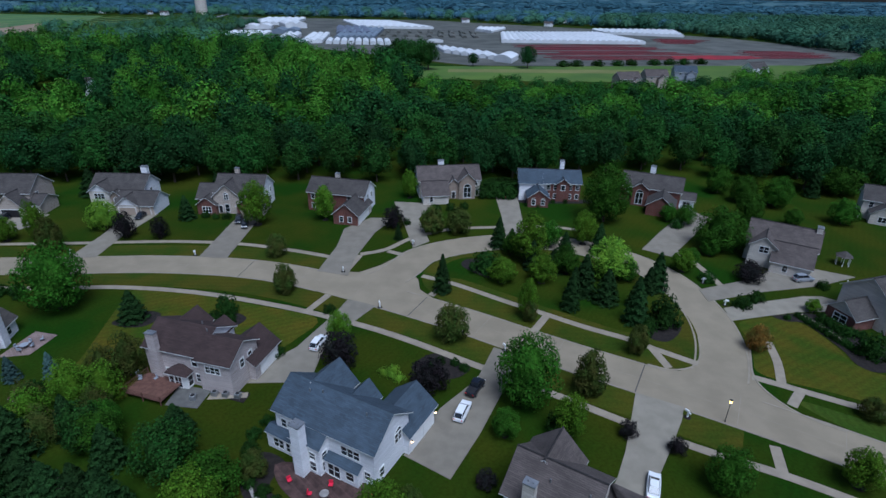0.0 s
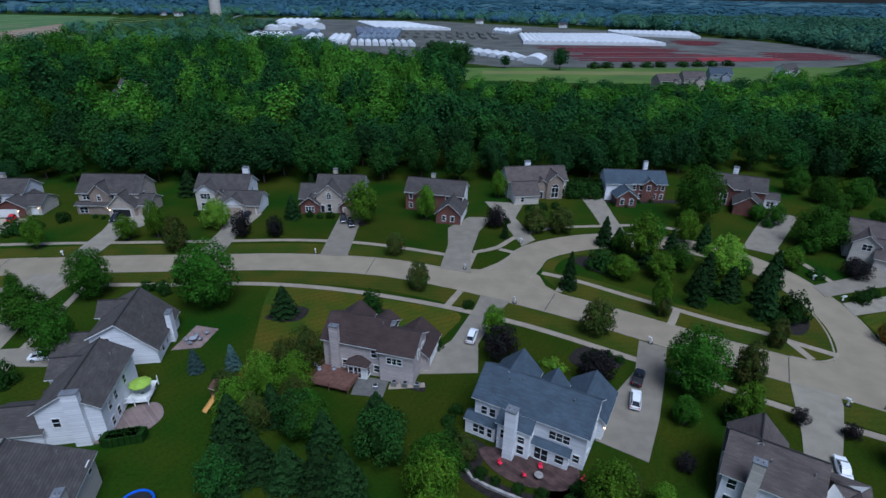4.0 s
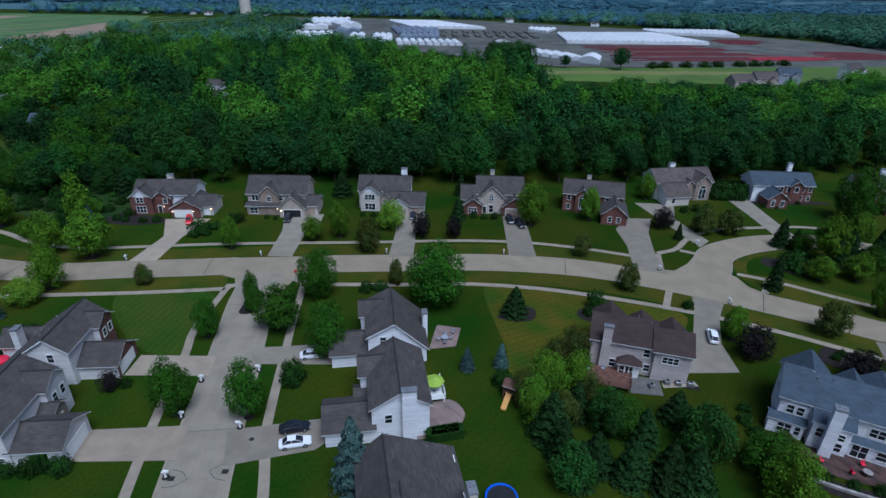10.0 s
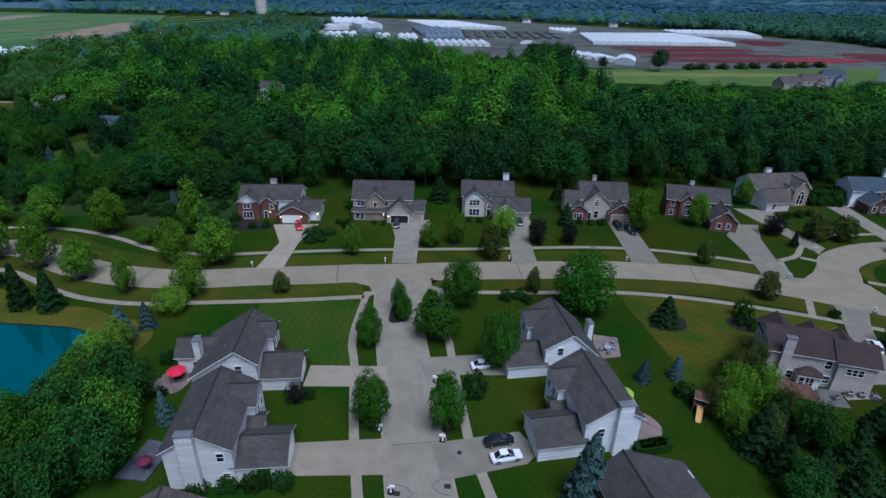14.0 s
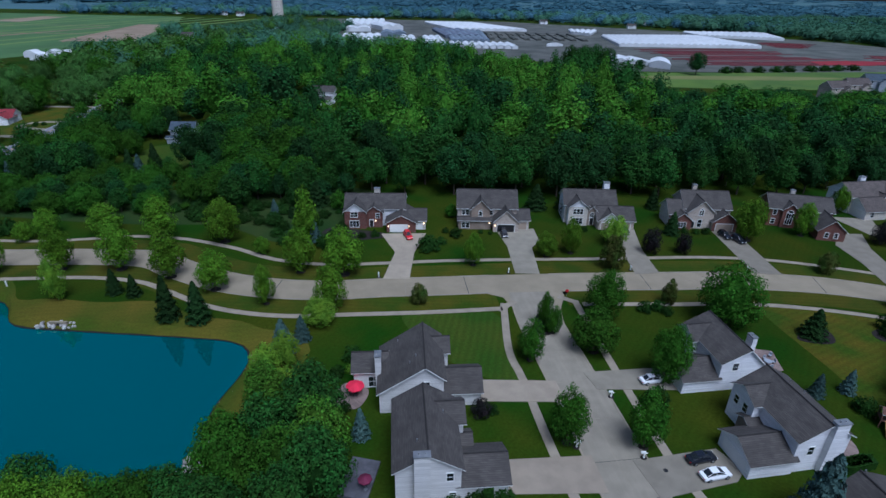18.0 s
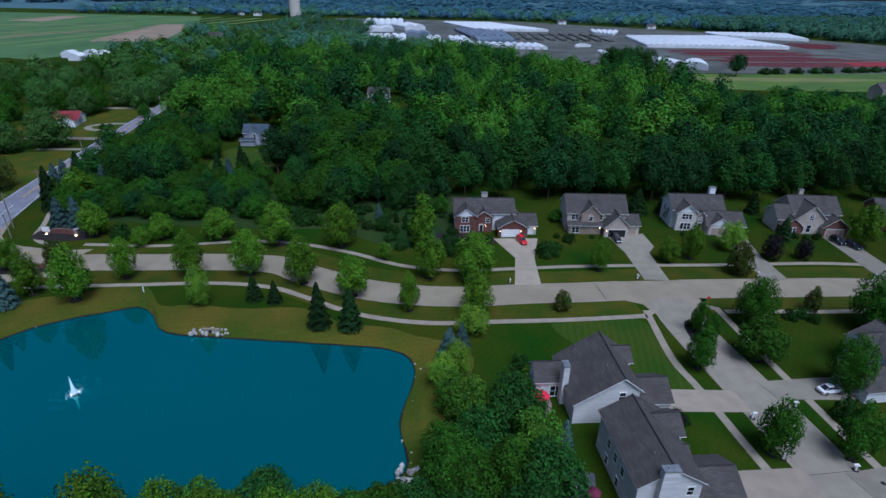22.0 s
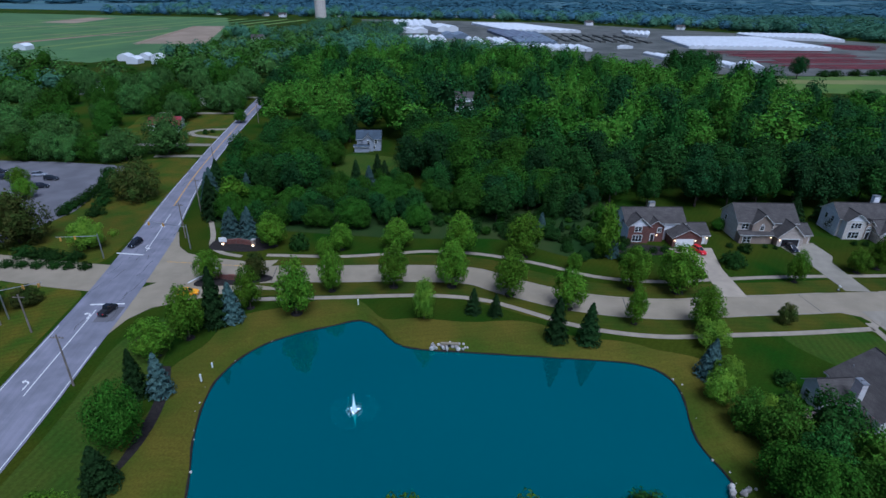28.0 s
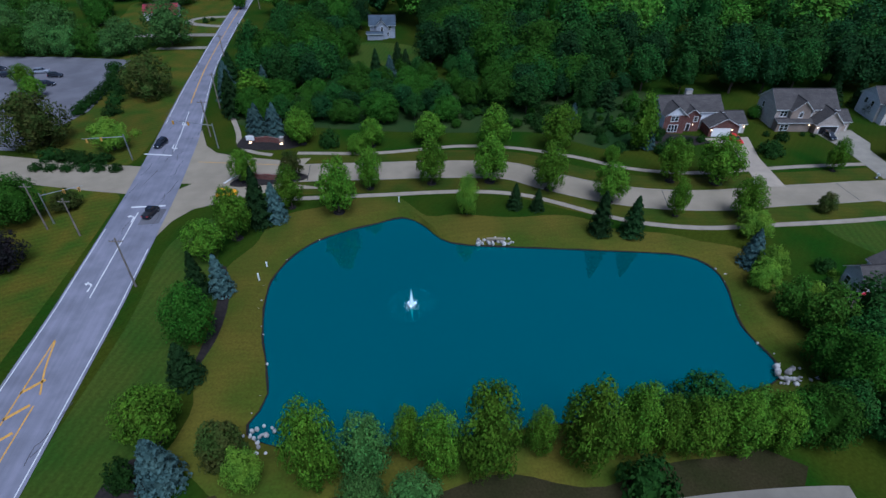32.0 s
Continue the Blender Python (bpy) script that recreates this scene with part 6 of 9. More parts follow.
for key, x, y, h in (("spruce", -247, 178, 10), ("blue", -242, 175, 9), ("spruce", -237, 178, 10), ("spruce", -240, 182, 11), ("blue", -186.5, 146, 5), ("spruce", -178, 141, 4), ("spruce", -181, 143.5, 3.6)):
    tree(key, x, y, h)
for key, x, y, h, w in (("grove", -164.3, 65, 8, 6), ("grove", -155, 60, 12, 10), ("grove", -161.3, 60, 10.5, 8), ("grove", -160, 53.5, 11, 8.5), ("grove", -152.2, 53, 11.5, 8.5), ("grove", -151.4, 46.6, 12, 9.5), ("grove", -165.6, 52.5, 9.0, 7), ("grove", -162, 46, 10.5, 8), ("grove", -156.6, 47.6, 11, 8),
                        ("grove", -154.7, 41, 11, 8), ("grove", -169, 42.6, 9.0, 7), ("grove", -176, 41.0, 8.5, 6.6), ("grove", -188, 43.0, 9, 8.5), ("grove", -181.5, 41.8, 8.5, 7), ("grove", -163, 40, 10, 8), ("grove", -196, 42, 8.5, 7), ("lime", -166, 71.6, 6.5, 5.5)):
    tree(key, x, y, h, 1.0, group="grove beside the pond", across=w)
for key, x, y, h, w in (("airy", -51.1, 71.4, 9.0, 7.0), ("airy", -57.1, 65.4, 8.0, 6.0), ("airy", -60.8, 61.9, 7.0, 5.0), ("spruce", -57.7, 54.4, 8.5, 6.5), ("spruce", -53.0, 58.6, 7.0, 4.6), ("grove", -48.8, 55.7, 8.0, 6.0), ("spruce", -44.3, 53.2, 7.0, 5.0), ("grove", -36.1, 52.0, 8.5, 8.0), ("spruce", -43.4, 45.8, 8.0, 6.0), ("spruce", -47.8, 46.7, 7.0, 6.0), ("spruce", -40.2, 45.2, 8.0, 6.5), ("spruce", -52.3, 48.8, 6.5, 5.5), ("grove", -28.4, 48.6, 7.0, 7.0), ("bush", -63.5, 66.1, 2.5, 4.0), ("grove", -56.1, 45.8, 7.0, 6.0), ("airy", -54.5, 69.9, 7.5, 5.0)):
    tree(key, x, y, h, 1.0, group="trees in the back gardens", across=w)
slab("lawn_patch", [(-292, 40), (-296, 90), (-300, 104), (-318, 106), (-340, 60), (-330, 10), (-290, 10)], 0.006, OLIVELAWN, "dry olive grass beside the main road", "lawn", smooth_step=2.0)
slab("lawn_patch", [(-302, 120), (-312, 118), (-330, 122), (-334, 150), (-338, 182), (-343, 200), (-316, 206), (-308, 165)], 0.006, OLIVELAWN, "dry striped lawn between parking lot and main road", "lawn", smooth_step=2.0)
slab("lawn_patch", [(-390, -20), (-302, -20), (-296, 20), (-294.5, 50), (-296, 70), (-300, 92), (-306, 103), (-330, 107), (-390, 108)], 0.005, OLIVELAWN, "brownish rough grass west of the main road", "lawn", smooth_step=3.0)
slab("lawn_patch", [(-276, 20), (-277, 60), (-279, 84), (-272, 94), (-268, 80), (-265, 60), (-264, 30)], 0.006, STRIPELAWN, "green mown grass between main road and pond", "lawn", smooth_step=2.0)
slab("gravel_path", [(-207, 29.4), (-190, 32.4), (-172, 33.6), (-172, 31.2), (-190, 30), (-206, 27.4)], 0.02, DRIVE, "pale gravel path behind the row of trees", "path", smooth_step=2.0)
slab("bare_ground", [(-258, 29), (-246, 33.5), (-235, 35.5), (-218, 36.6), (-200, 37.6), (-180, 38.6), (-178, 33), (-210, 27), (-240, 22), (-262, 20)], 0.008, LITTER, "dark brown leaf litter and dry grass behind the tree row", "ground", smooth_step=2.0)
for key, x, y, h, w in (("maple", 65.8, 120.9, 5.0, 5.0), ("big", 86.6, 143.4, 9.0, 8.0), ("big", 100.2, 155.0, 10.0, 9.0), ("spruce", 117.1, 164.7, 10.0, 5.0), ("spruce", 127.4, 168.9, 9.0, 5.0), ("big", 91.7, 158.5, 9.0, 8.0), ("maple", 97.7, 141.0, 5.0, 5.0), ("plum", 71.1, 111.9, 3.2, 4.0), ("maple", 67.0, 139.8, 6.0, 5.5), ("maple", 58.5, 115.5, 4.5, 4.5), ("big", 112.2, 142.4, 8.0, 8.0), ("big", 88.2, 167.0, 10.0, 8.0), ("maple", 63.4, 142.5, 5.0, 5.0), ("bush", 59.6, 107.8, 2.0, 4.0), ("spruce", 20.7, 111.9, 7.5, 4.6), ("maple", 28.0, 110.0, 7.0, 6.0), ("spruce", 38.3, 120.9, 8.0, 4.6), ("spruce", 27.7, 99.8, 7.0, 4.0), ("spruce", 39.9, 96.1, 7.0, 4.4), ("spruce", 40.1, 112.6, 8.0, 5.0), ("maple", 26.8, 124.4, 7.0, 6.0), ("spruce", 44.3, 102.2, 6.0, 4.0), ("maple", 16.8, 119.2, 6.0, 5.0), ("maple", 41.3, 107.2, 5.0, 5.0), ("spruce", 0.4, 100.9, 5.0, 3.0), ("olive", 17.1, 90.0, 5.0, 3.4), ("olive", 36.3, 81.9, 4.5, 3.2)):
    tree(key, x, y, h, 1.0, across=w)
for x, y in ((12.8, 160.3), (15.0, 160.4), (17.2, 160.5), (19.5, 160.6), (21.7, 160.7)):
    tree("bush", x, y, 4.2, 1.1, group="tall hedge between two houses")
for x, y in ((-9.6, 73), (-8.2, 72.4), (-6.9, 71.6), (-8.0, 73.6), (-151.4, 73.4), (-150.6, 75.5)):
    tree("yellow", x, y, 1.2)
for pts in ([(-312, 226), (-330, 225.5), (-352, 224), (-352, 228), (-330, 229.5), (-312, 230)], [(-322, 290), (-345, 288), (-372, 286), (-372, 290), (-345, 292), (-322, 294)], [(-328, 334), (-348, 335), (-372, 336), (-372, 339), (-348, 338.5), (-328, 338)], [(-311, 210), (-335, 208), (-335, 211), (-311, 213)]):
    slab("driveway", pts, 0.03, DRIVE, "pale driveway off the main road among trees", "driveway")
strip("driveway", [(-317, 240), (-324, 241), (-334, 244), (-337, 249), (-333, 254), (-324, 256), (-318, 257)], 3.2, 0.03, DRIVE, "curved pale loop drive before a house", "driveway")
slab("lawn_patch", [(-312, 232), (-360, 232), (-372, 262), (-372, 284), (-324, 286), (-318, 262)], 0.008, OLIVELAWN, "mown grass round a curved drive", "lawn", smooth_step=2.0)
for x, y, h in ((-329, 246, 1.6), (-327, 249, 1.4), (-331, 250, 1.2), (-321, 270, 7), (-333, 300, 9)):
    tree("bush" if h < 3 else "maple", x, y, h, 1.1)
for key, x, y, h, w in (("grove", -182.0, 154.4, 7.0, 7.0), ("wood", -174.7, 156.7, 8.0, 7.0), ("grove", -175.0, 170.1, 9.0, 8.0), ("wood", -168.2, 164.6, 8.0, 6.0), ("grove", -168.3, 151.8, 6.0, 5.0), ("grove", -184.5, 138.1, 4.0, 5.0), ("bush", -181.5, 131.2, 2.2, 4.0), ("bush", -178.3, 126.1, 2.4, 4.0), ("bush", -173.9, 127.7, 2.2, 4.0), ("grove", -174.8, 137.2, 4.5, 5.0), ("bush", -163.9, 145.5, 2.5, 4.0), ("bush", -164.5, 136.4, 1.8, 4.0), ("maple", -133.5, 147.3, 4.0, 4.0), ("spruce", -98.4, 156.0, 9.0, 5.0), ("airy", -98.4, 149.3, 6.0, 5.0), ("spruce", -126.5, 141.5, 4.5, 3.6), ("bush", -136.3, 128.4, 1.6, 6.0), ("bush", -331.7, 147.3, 2.6, 4.2), ("bush", -332.0, 150.8, 2.6, 4.2), ("bush", -332.2, 154.5, 2.6, 4.2), ("bush", -332.5, 158.3, 2.6, 4.2), ("bush", -332.8, 162.2, 2.6, 4.2), ("bush", -333.1, 166.4, 2.6, 4.2), ("bush", -333.4, 170.7, 2.6, 4.2), ("bush", -333.7, 175.1, 2.6, 4.2), ("bush", -334.1, 179.8, 2.6, 4.2), ("bush", -324.3, 114.2, 1.5, 3.4), ("bush", -320.4, 114.1, 1.5, 3.4), ("bush", -316.4, 114.1, 1.5, 3.4), ("bush", -312.4, 114.1, 1.5, 3.4), ("bush", -308.5, 114.1, 1.5, 3.4), ("bush", -304.5, 114.1, 1.5, 3.4), ("yellow", -321.9, 136.2, 1.5, 3.0), ("yellow", -321.7, 140.9, 1.5, 3.0), ("yellow", -314.1, 133.6, 1.5, 3.0), ("yellow", -316.5, 130.6, 1.5, 3.0), ("yellow", -308.7, 133.9, 1.5, 3.0), ("spruce", -288.0, 149.7, 9.0, 4.6), ("pondside", -283.4, 157.2, 9.0, 6.5), ("blue", -281.9, 167.3, 8.0, 4.5), ("blue", -276.7, 135.8, 7.0, 4.5), ("blue", -271.8, 136.1, 7.0, 4.5), ("pondside", -263.8, 132.2, 7.0, 6.0), ("bush", -254.9, 128.5, 2.5, 4.0), ("pondside", -246.7, 123.7, 5.5, 5.0), ("olive", -260.4, 111.0, 7.0, 5.6), ("spruce", -265.3, 95.4, 6.5, 4.0)):
    tree(key, x, y, h, 1.0, across=w)
for key, x, y, h, w in (("west", -382, 201, 11, 12), ("west", -373, 202, 12, 12), ("west", -364, 201, 11, 11), ("west", -355, 202, 11, 12), ("west", -347, 201.5, 10, 11), ("west", -331, 214, 17, 18), ("west", -402, 220, 15, 15), ("west", -392, 214, 14, 14), ("west", -412, 232, 17, 16),
                        ("west", -338, 308, 15, 14), ("west", -347, 299, 14, 14), ("west", -352, 280, 13, 13), ("west", -341, 328, 16, 15), ("west", -343, 350, 16, 15), ("grove", -286, 150, 9, 6), ("blue", -291, 158, 11, 6), ("blue", -293.5, 166, 10, 6), ("spruce", -295, 175, 10, 6)):
    tree(key, x, y, h, 1.0, group="trees west of the road" if x < -300 else "trees by the main road", across=w)
WEST = [(-338, 204), (-372, 200), (-410, 215), (-470, 300), (-420, 400), (-352, 400), (-338, 330), (-330, 262)]
for x, y in scatter(WEST, 20, lambda p: not (-366 < p[0] < -318 and 204 < p[1] < 264) and not (-364 < p[0] < -344 and 300 < p[1] < 322)):
    tree("west", x, y, rng.uniform(10, 17), rng.uniform(0.85, 1.15), group="trees west of the road")
tree("plum", -307.5, 76.5, 7.0, 1.2)
for x, y, h in ((-322, 84, 11), (-330, 98, 12), (-346, 108, 10), (-332, 76, 10)):
    tree("big", x, y, h, group="trees west of the road")
for x, y in ((-322, 148), (-325, 156), (-328, 164), (-332, 171), (-336, 178), (-340, 186), (-315, 118.5), (-310, 118), (-319, 119.5), (-324, 120)):
    tree("bush", x, y, 2.4, 1.5, group="hedge by the parking lot")
for x, y in ((-347, 147), (-352, 160), (-362, 171)):
    tree("street", x, y, 7.0, 1.2)
joined("distant_woodland", [(x, y, rng.uniform(12, 17), rng.uniform(17, 24)) for x, y in scatter([(-420, 395), (-480, 300), (-640, 330), (-760, 440), (-700, 500), (-560, 430), (-500, 470), (-460, 560), (-420, 640), (-372, 640), (-352, 480), (-345, 400)], 19, lambda p: not (-530 < p[0] < -440 and 380 < p[1] < 500))], thin, (WESTLEAF, LEAFMIDHAZE, LEAF), "scattered trees beyond the main road", "woodland")
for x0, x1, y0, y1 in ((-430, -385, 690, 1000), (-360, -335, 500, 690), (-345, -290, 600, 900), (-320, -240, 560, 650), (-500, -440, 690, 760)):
    joined("distant_woodland", [(x, y, rng.uniform(11, 17), rng.uniform(17, 24)) for x, y in scatter([(x0, y0), (x1, y0), (x1, y1), (x0, y1)], 17)], thin, (LEAFMIDHAZE, WESTLEAF, LEAFMIDHAZE), "trees along the far road", "woodland")
joined("distant_woodland", [(x, y, rng.uniform(14, 21), rng.uniform(26, 40)) for x, y in scatter([(256, 968), (325, 955), (374, 858), (410, 794), (420, 676), (435, 630), (447, 577), (445, 505), (900, 610), (1050, 800), (1050, 1280), (640, 1300), (300, 1160)], 23)], thin, (DEEPLEAF, DEEPLEAF, DEEPLEAF2, LEAFMIDHAZE), "dark wood beyond the nursery fields, haze in its leaf colour", "woodland", 130.0)
belt = [broad_crown(80, 1.0, 0.42, 0.0, 0.070, 9, core=(7, 4), fill=0.92, flutter=0.12) for _ in range(5)]
spots = []
for k in range(2000):
    y = 1350 + 3300 * rng.uniform(0, 1) ** 1.3
    x = rng.uniform(-1, 1) * y * 0.92 - 60
    if noise.noise(Vector((x / 420, y / 260, 0))) > -0.16:
        spots.append((x, y, rng.uniform(15, 22) * (1.0 if y < 2000 else 0.4), rng.uniform(50, 90)))
joined("far_trees", spots, belt, LEAFHAZE, "flat wooded country reaching the horizon, blue haze in its leaf colour", "woodland")
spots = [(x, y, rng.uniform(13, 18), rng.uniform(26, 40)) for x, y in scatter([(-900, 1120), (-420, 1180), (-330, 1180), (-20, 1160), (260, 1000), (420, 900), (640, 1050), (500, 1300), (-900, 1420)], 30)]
joined("far_trees", spots, thin, (LEAFMIDHAZE, LEAFHAZE), "belt of trees behind the nursery", "woodland")

slab("meadow", [(-256, 190), (-236, 188.5), (-234, 200), (-235, 212), (-243, 217), (-258, 217)], 0.02, STRIPELAWN, "mown clearing before the grey farmhouse", "lawn", smooth_step=2.0)

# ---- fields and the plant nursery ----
# hazy blue-green sheet under the far trees, its haze only colour
slab("wooded_country", [(-4100, 1250), (4100, 1250), (4100, 4750), (-4100, 4750)], 0.02, GROUNDHAZE, "flat country reaching the horizon, blue-green haze in its colour", "ground")
slab("field", [(-1500, 420), (-900, 520), (-640, 500), (-520, 470), (-470, 600), (-560, 892), (-640, 1093), (-1500, 1120)], 0.010, CROP, "flat green crop field with faint rows", "field")
slab("field", [(-567, 624), (-491, 635), (-567, 893), (-613, 884)], 0.030, STUBBLE, "bare brown tilled field strip", "field")
slab("field", [(-859, 895), (-858, 1025), (-815, 1030), (-800, 890)], 0.030, STUBBLE, "bare brown tilled field strip", "field")
slab("field", [(-448, 569), (-444, 654), (-450, 760), (-505, 778)], 0.020, CROP2, "pale green pasture by the far road", "field")
for pts in ([(-690, 606), (-676, 610), (-622, 830), (-628, 830)], [(-720, 700), (-560, 716), (-560, 720), (-720, 704)], [(-560, 616), (-556, 616), (-606, 884), (-612, 884)], [(-900, 800), (-640, 850), (-640, 855), (-900, 805)]):
    slab("farm_track", pts, 0.045, SOIL, "pale dirt track between the crop fields", "track")
for k in range(12):
    a = -1000 + 36 * k
    slab("crop_row", [(a, 560), (a + 9, 560), (a + 120, 1080), (a + 108, 1080)], 0.024, CROP2 if k % 3 else CROP, "paler strip of crop in the field", "field")
slab("flower_row", [(223, 570), (267, 584), (306, 582), (313, 566), (268, 548), (218, 545)], 0.40, MUMSBRIGHT, "bright red flowers in a long block", "flower bed", thick=0.39, kind="stuff")
slab("nursery_yard", [(-300, 590), (-340, 880), (-396, 1134), (-35, 1136), (251, 953), (396, 806), (470, 640), (394, 560), (315, 510), (82, 479), (20, 475), (-120, 580)], 0.012, GRAVEL, "grey gravel yards of a plant nursery", "yard")
slab("meadow_strip", [(-40, 402), (60, 395), (160, 400), (240, 420), (420, 520), (300, 512), (81, 476), (-30, 464)], 0.014, HAY, "bright green meadow strip before the nursery", "field")
slab("meadow_strip", [(1, 433), (131, 441), (200, 462), (134, 463), (2, 450)], 0.022, HAYCUT, "pale mown strip in the meadow", "field")
for pts, m in (([(91, 520), (293, 554), (247, 697), (67, 663)], MUMS), ([(257, 714), (304, 708), (349, 770), (272, 788)], MUMS), ([(300, 560), (400, 580), (420, 640), (300, 640)], MUMS)):
    a, b, c, d = [Vector(p) for p in pts]
    n = 22
    for k in range(n):
        u, v = k / n, (k + rng.uniform(0.35, 0.8)) / n
        if k % 7 == 5:
            continue
        p, q = rng.uniform(0.0, 0.22), rng.uniform(0.7, 1.0)
        ends = [a.lerp(d, u), b.lerp(c, u), b.lerp(c, v), a.lerp(d, v)]
        slab("flower_row", [tuple(ends[0].lerp(ends[1], p)), tuple(ends[0].lerp(ends[1], q)), tuple(ends[3].lerp(ends[2], q)), tuple(ends[3].lerp(ends[2], p))], 0.35, m, "row of potted dark red flowers on gravel", "flower bed", thick=0.34, kind="stuff")


def bays(name, pts, n, height, material, label, category="greenhouse", kind=""):
    """A block of joined arched bays between a near and a far edge."""
    a, b, c, d = [Vector(p) for p in pts]
    ob = thing(name, pose(0, 0, 0), label, category)
    for k in range(n):
        p, q, r, s = a.lerp(b, k / n), a.lerp(b, (k + 1) / n), d.lerp(c, (k + 1) / n), d.lerp(c, k / n)
        v, f, seg = [], [], 7
        for e0, e1 in ((p, q), (s, r)):
            v.append((e0.x, e0.y, 0))
            for j in range(seg + 1):
                t = j / seg
                w = e0.lerp(e1, t)
                v.append((w.x, w.y, height * 0.62 + height * 0.38 * math.sin(math.pi * t)))
            v.append((e1.x, e1.y, 0))
        m = seg + 3
        for j in range(m - 1):
            f.append((j, j + 1, m + j + 1, m + j)[::-1])
        f += [tuple(range(m)), tuple(range(m, 2 * m))[::-1]]
        part("bay", mesh_of("bay", v, f, material), ob)
    return ob


bays("greenhouse", [(65, 687), (239, 697), (218, 840), (75, 815)], 22, 4.5, POLY, "long block of joined white plastic greenhouses")
bays("greenhouse", [(232, 850), (333, 819), (358, 925), (226, 914)], 14, 4.5, POLY, "white greenhouse block at the field's far side")
bays("greenhouse", [(42, 868), (64, 838), (92, 915), (49, 922)], 5, 4.2, POLY, "white hoop greenhouses on gravel")
bays("shade_house", [(-135, 698), (-88, 704), (-92, 860), (-148, 870)], 7, 4.5, SHADECLOTH, "blue-grey shade house with low arched bays", "shade house")
bays("greenhouse", [(-310, 918), (-248, 930), (-259, 1080), (-325, 1060)], 6, 5.5, POLY, "white greenhouse block by the yard")
bays("greenhouse", [(-263, 654), (-221, 672), (-228, 760), (-276, 745)], 5, 5.0, POLY, "white arched greenhouses near the trees")
bays("greenhouse", [(-130, 884), (-20, 896), (-100, 1040), (-184, 1040)], 10, 4.5, POLY, "wide white greenhouse block on gravel")
bays("greenhouse", [(-143, 755), (-96, 760), (-121, 878), (-165, 878)], 4, 5.0, SHADEROOF, "wide greenhouse block under blue-grey shade cloth")
bays("greenhouse", [(-162, 633), (-139, 647), (-150, 748), (-173, 745)], 3, 4.6, POLY, "narrow white greenhouse by the drive")
bays("greenhouse", [(-190, 640), (-172, 642), (-182, 730), (-200, 728)], 2, 6.0, POLY, "tall white packing shed")
bays("barn", [(-238, 863), (-208, 871), (-232, 920), (-262, 915)], 2, 9.0, POLY, "white gabled barn of the nursery", "barn")
bays("barn", [(-229, 760), (-195, 764), (-200, 800), (-232, 797)], 2, 6.5, SHADECLOTH, "grey-roofed barn of the nursery", "barn")
bays("barn", [(-290, 830), (-252, 838), (-258, 870), (-294, 862)], 2, 6.5, POLY, "white nursery shed on gravel", "barn")
for k in range(9):
    x = -133 + k * 8.2
    bays("hoop_house", [(x, 636), (x + 6.5, 636), (x + 1, 676), (x - 5.5, 676)], 1, 4.2, POLY, "single white hoop house in a row").name = "hoop_house"
for k in range(7):
    x = -2 + k * 8.0
    bays("hoop_house", [(x, 565 - k * 9), (x + 6.5, 562 - k * 9), (x - 4, 610 - k * 9), (x - 10.5, 612 - k * 9)], 1, 4.0, POLY, "single white hoop house in a row").name = "hoop_house"
bays("hoop_house", [(42, 506), (56, 492), (66, 524), (52, 534)], 1, 6.5, POLY, "large white hoop house by the meadow")
bays("truck_trailer", [(-23, 673), (-4, 677), (-4.5, 680), (-23.5, 676)], 1, 4.0, POLY, "white box trailer parked on gravel", "trailer")
for k in range(18):
    x, y = -85 + (k % 9) * 15, 745 + (k // 9) * 60
    bays("low_tunnel", [(x, y), (x + 6, y), (x + 3, y + 45), (x - 3, y + 45)], 1, 2.6, GRAVEL, "low grey hoop frame over plants", "hoop house")
for x, y, w in ((-505, 485, 10), (-490, 492, 9), (-478, 490, 9), (-468, 470, 8), (-488, 468, 10), (-640, 545, 12)):
    bays("event_tent", [(x, y), (x + w, y), (x + w, y + w), (x, y + w)], 1, 6.0, POLY, "white marquee tent among trees", "tent")
s = Solid()
s.tube((0, 0, 0), (0, 0, 44), 10.5, 10.5, 28)
s.tube((0, 0, 44), (0, 0, 48), 10.5, 2.0, 28)
tower = thing("water_tower", pose(-476, 1147, 0), "tall pale cylindrical water tower above the trees", "water tower")
part("tank", s.mesh("tank", CREAM), tower)


def cottage(x, y, turn, w, d, eave, walls, roof, label):
    return house(x, y, turn, label, [dict(box=(0, w, 0, d), eave=eave, rise=0.75, walls=walls, win=[W2("f", w * 0.25, eave - 2), W2("f", w * 0.7, eave - 2)]),
                                     dict(box=(w * 0.5, w * 0.9, -3, d * 0.5), eave=eave * 0.8, rise=0.8, axis="y", walls=walls)], roof)


for x, y, t, wl_, rf in ((111, 359, 14, TAN, SHINGLETAUPE), (133, 375, 4, TAN, SHINGLETAUPE), (161, 399, -6, GREYSIDE, SHINGLEBLUE), (229, 425, 22, SIDING, SHINGLE)):
    cottage(x, y, t, 15, 10, 7.5, wl_, rf, "two-storey suburban house beyond the wood")
for k in range(16):
    cottage(-290 + k * 13 + (k % 3) * 3, 1262 + (k % 4) * 12, (k * 37) % 40 - 20, 10, 8, 6.5, SIDING, SHINGLE, "small white house far across the country")
for x, y, t in ((28, 1083, 10), (120, 1150, -10), (168, 1010, 0), (-450, 666, 5), (-446, 333, 10), (220, 1120, 0), (-560, 1150, 0), (-600, 1170, 10), (-700, 1180, 0)):
    cottage(x, y, t, 14, 9, 4.5, SIDING, SHINGLE, "white farmhouse among distant trees")
for k in range(9):
    tree("bush", 95 + k * 17 + rng.uniform(-4, 4), 478 + k * 4.2, 4.5, 1.6)
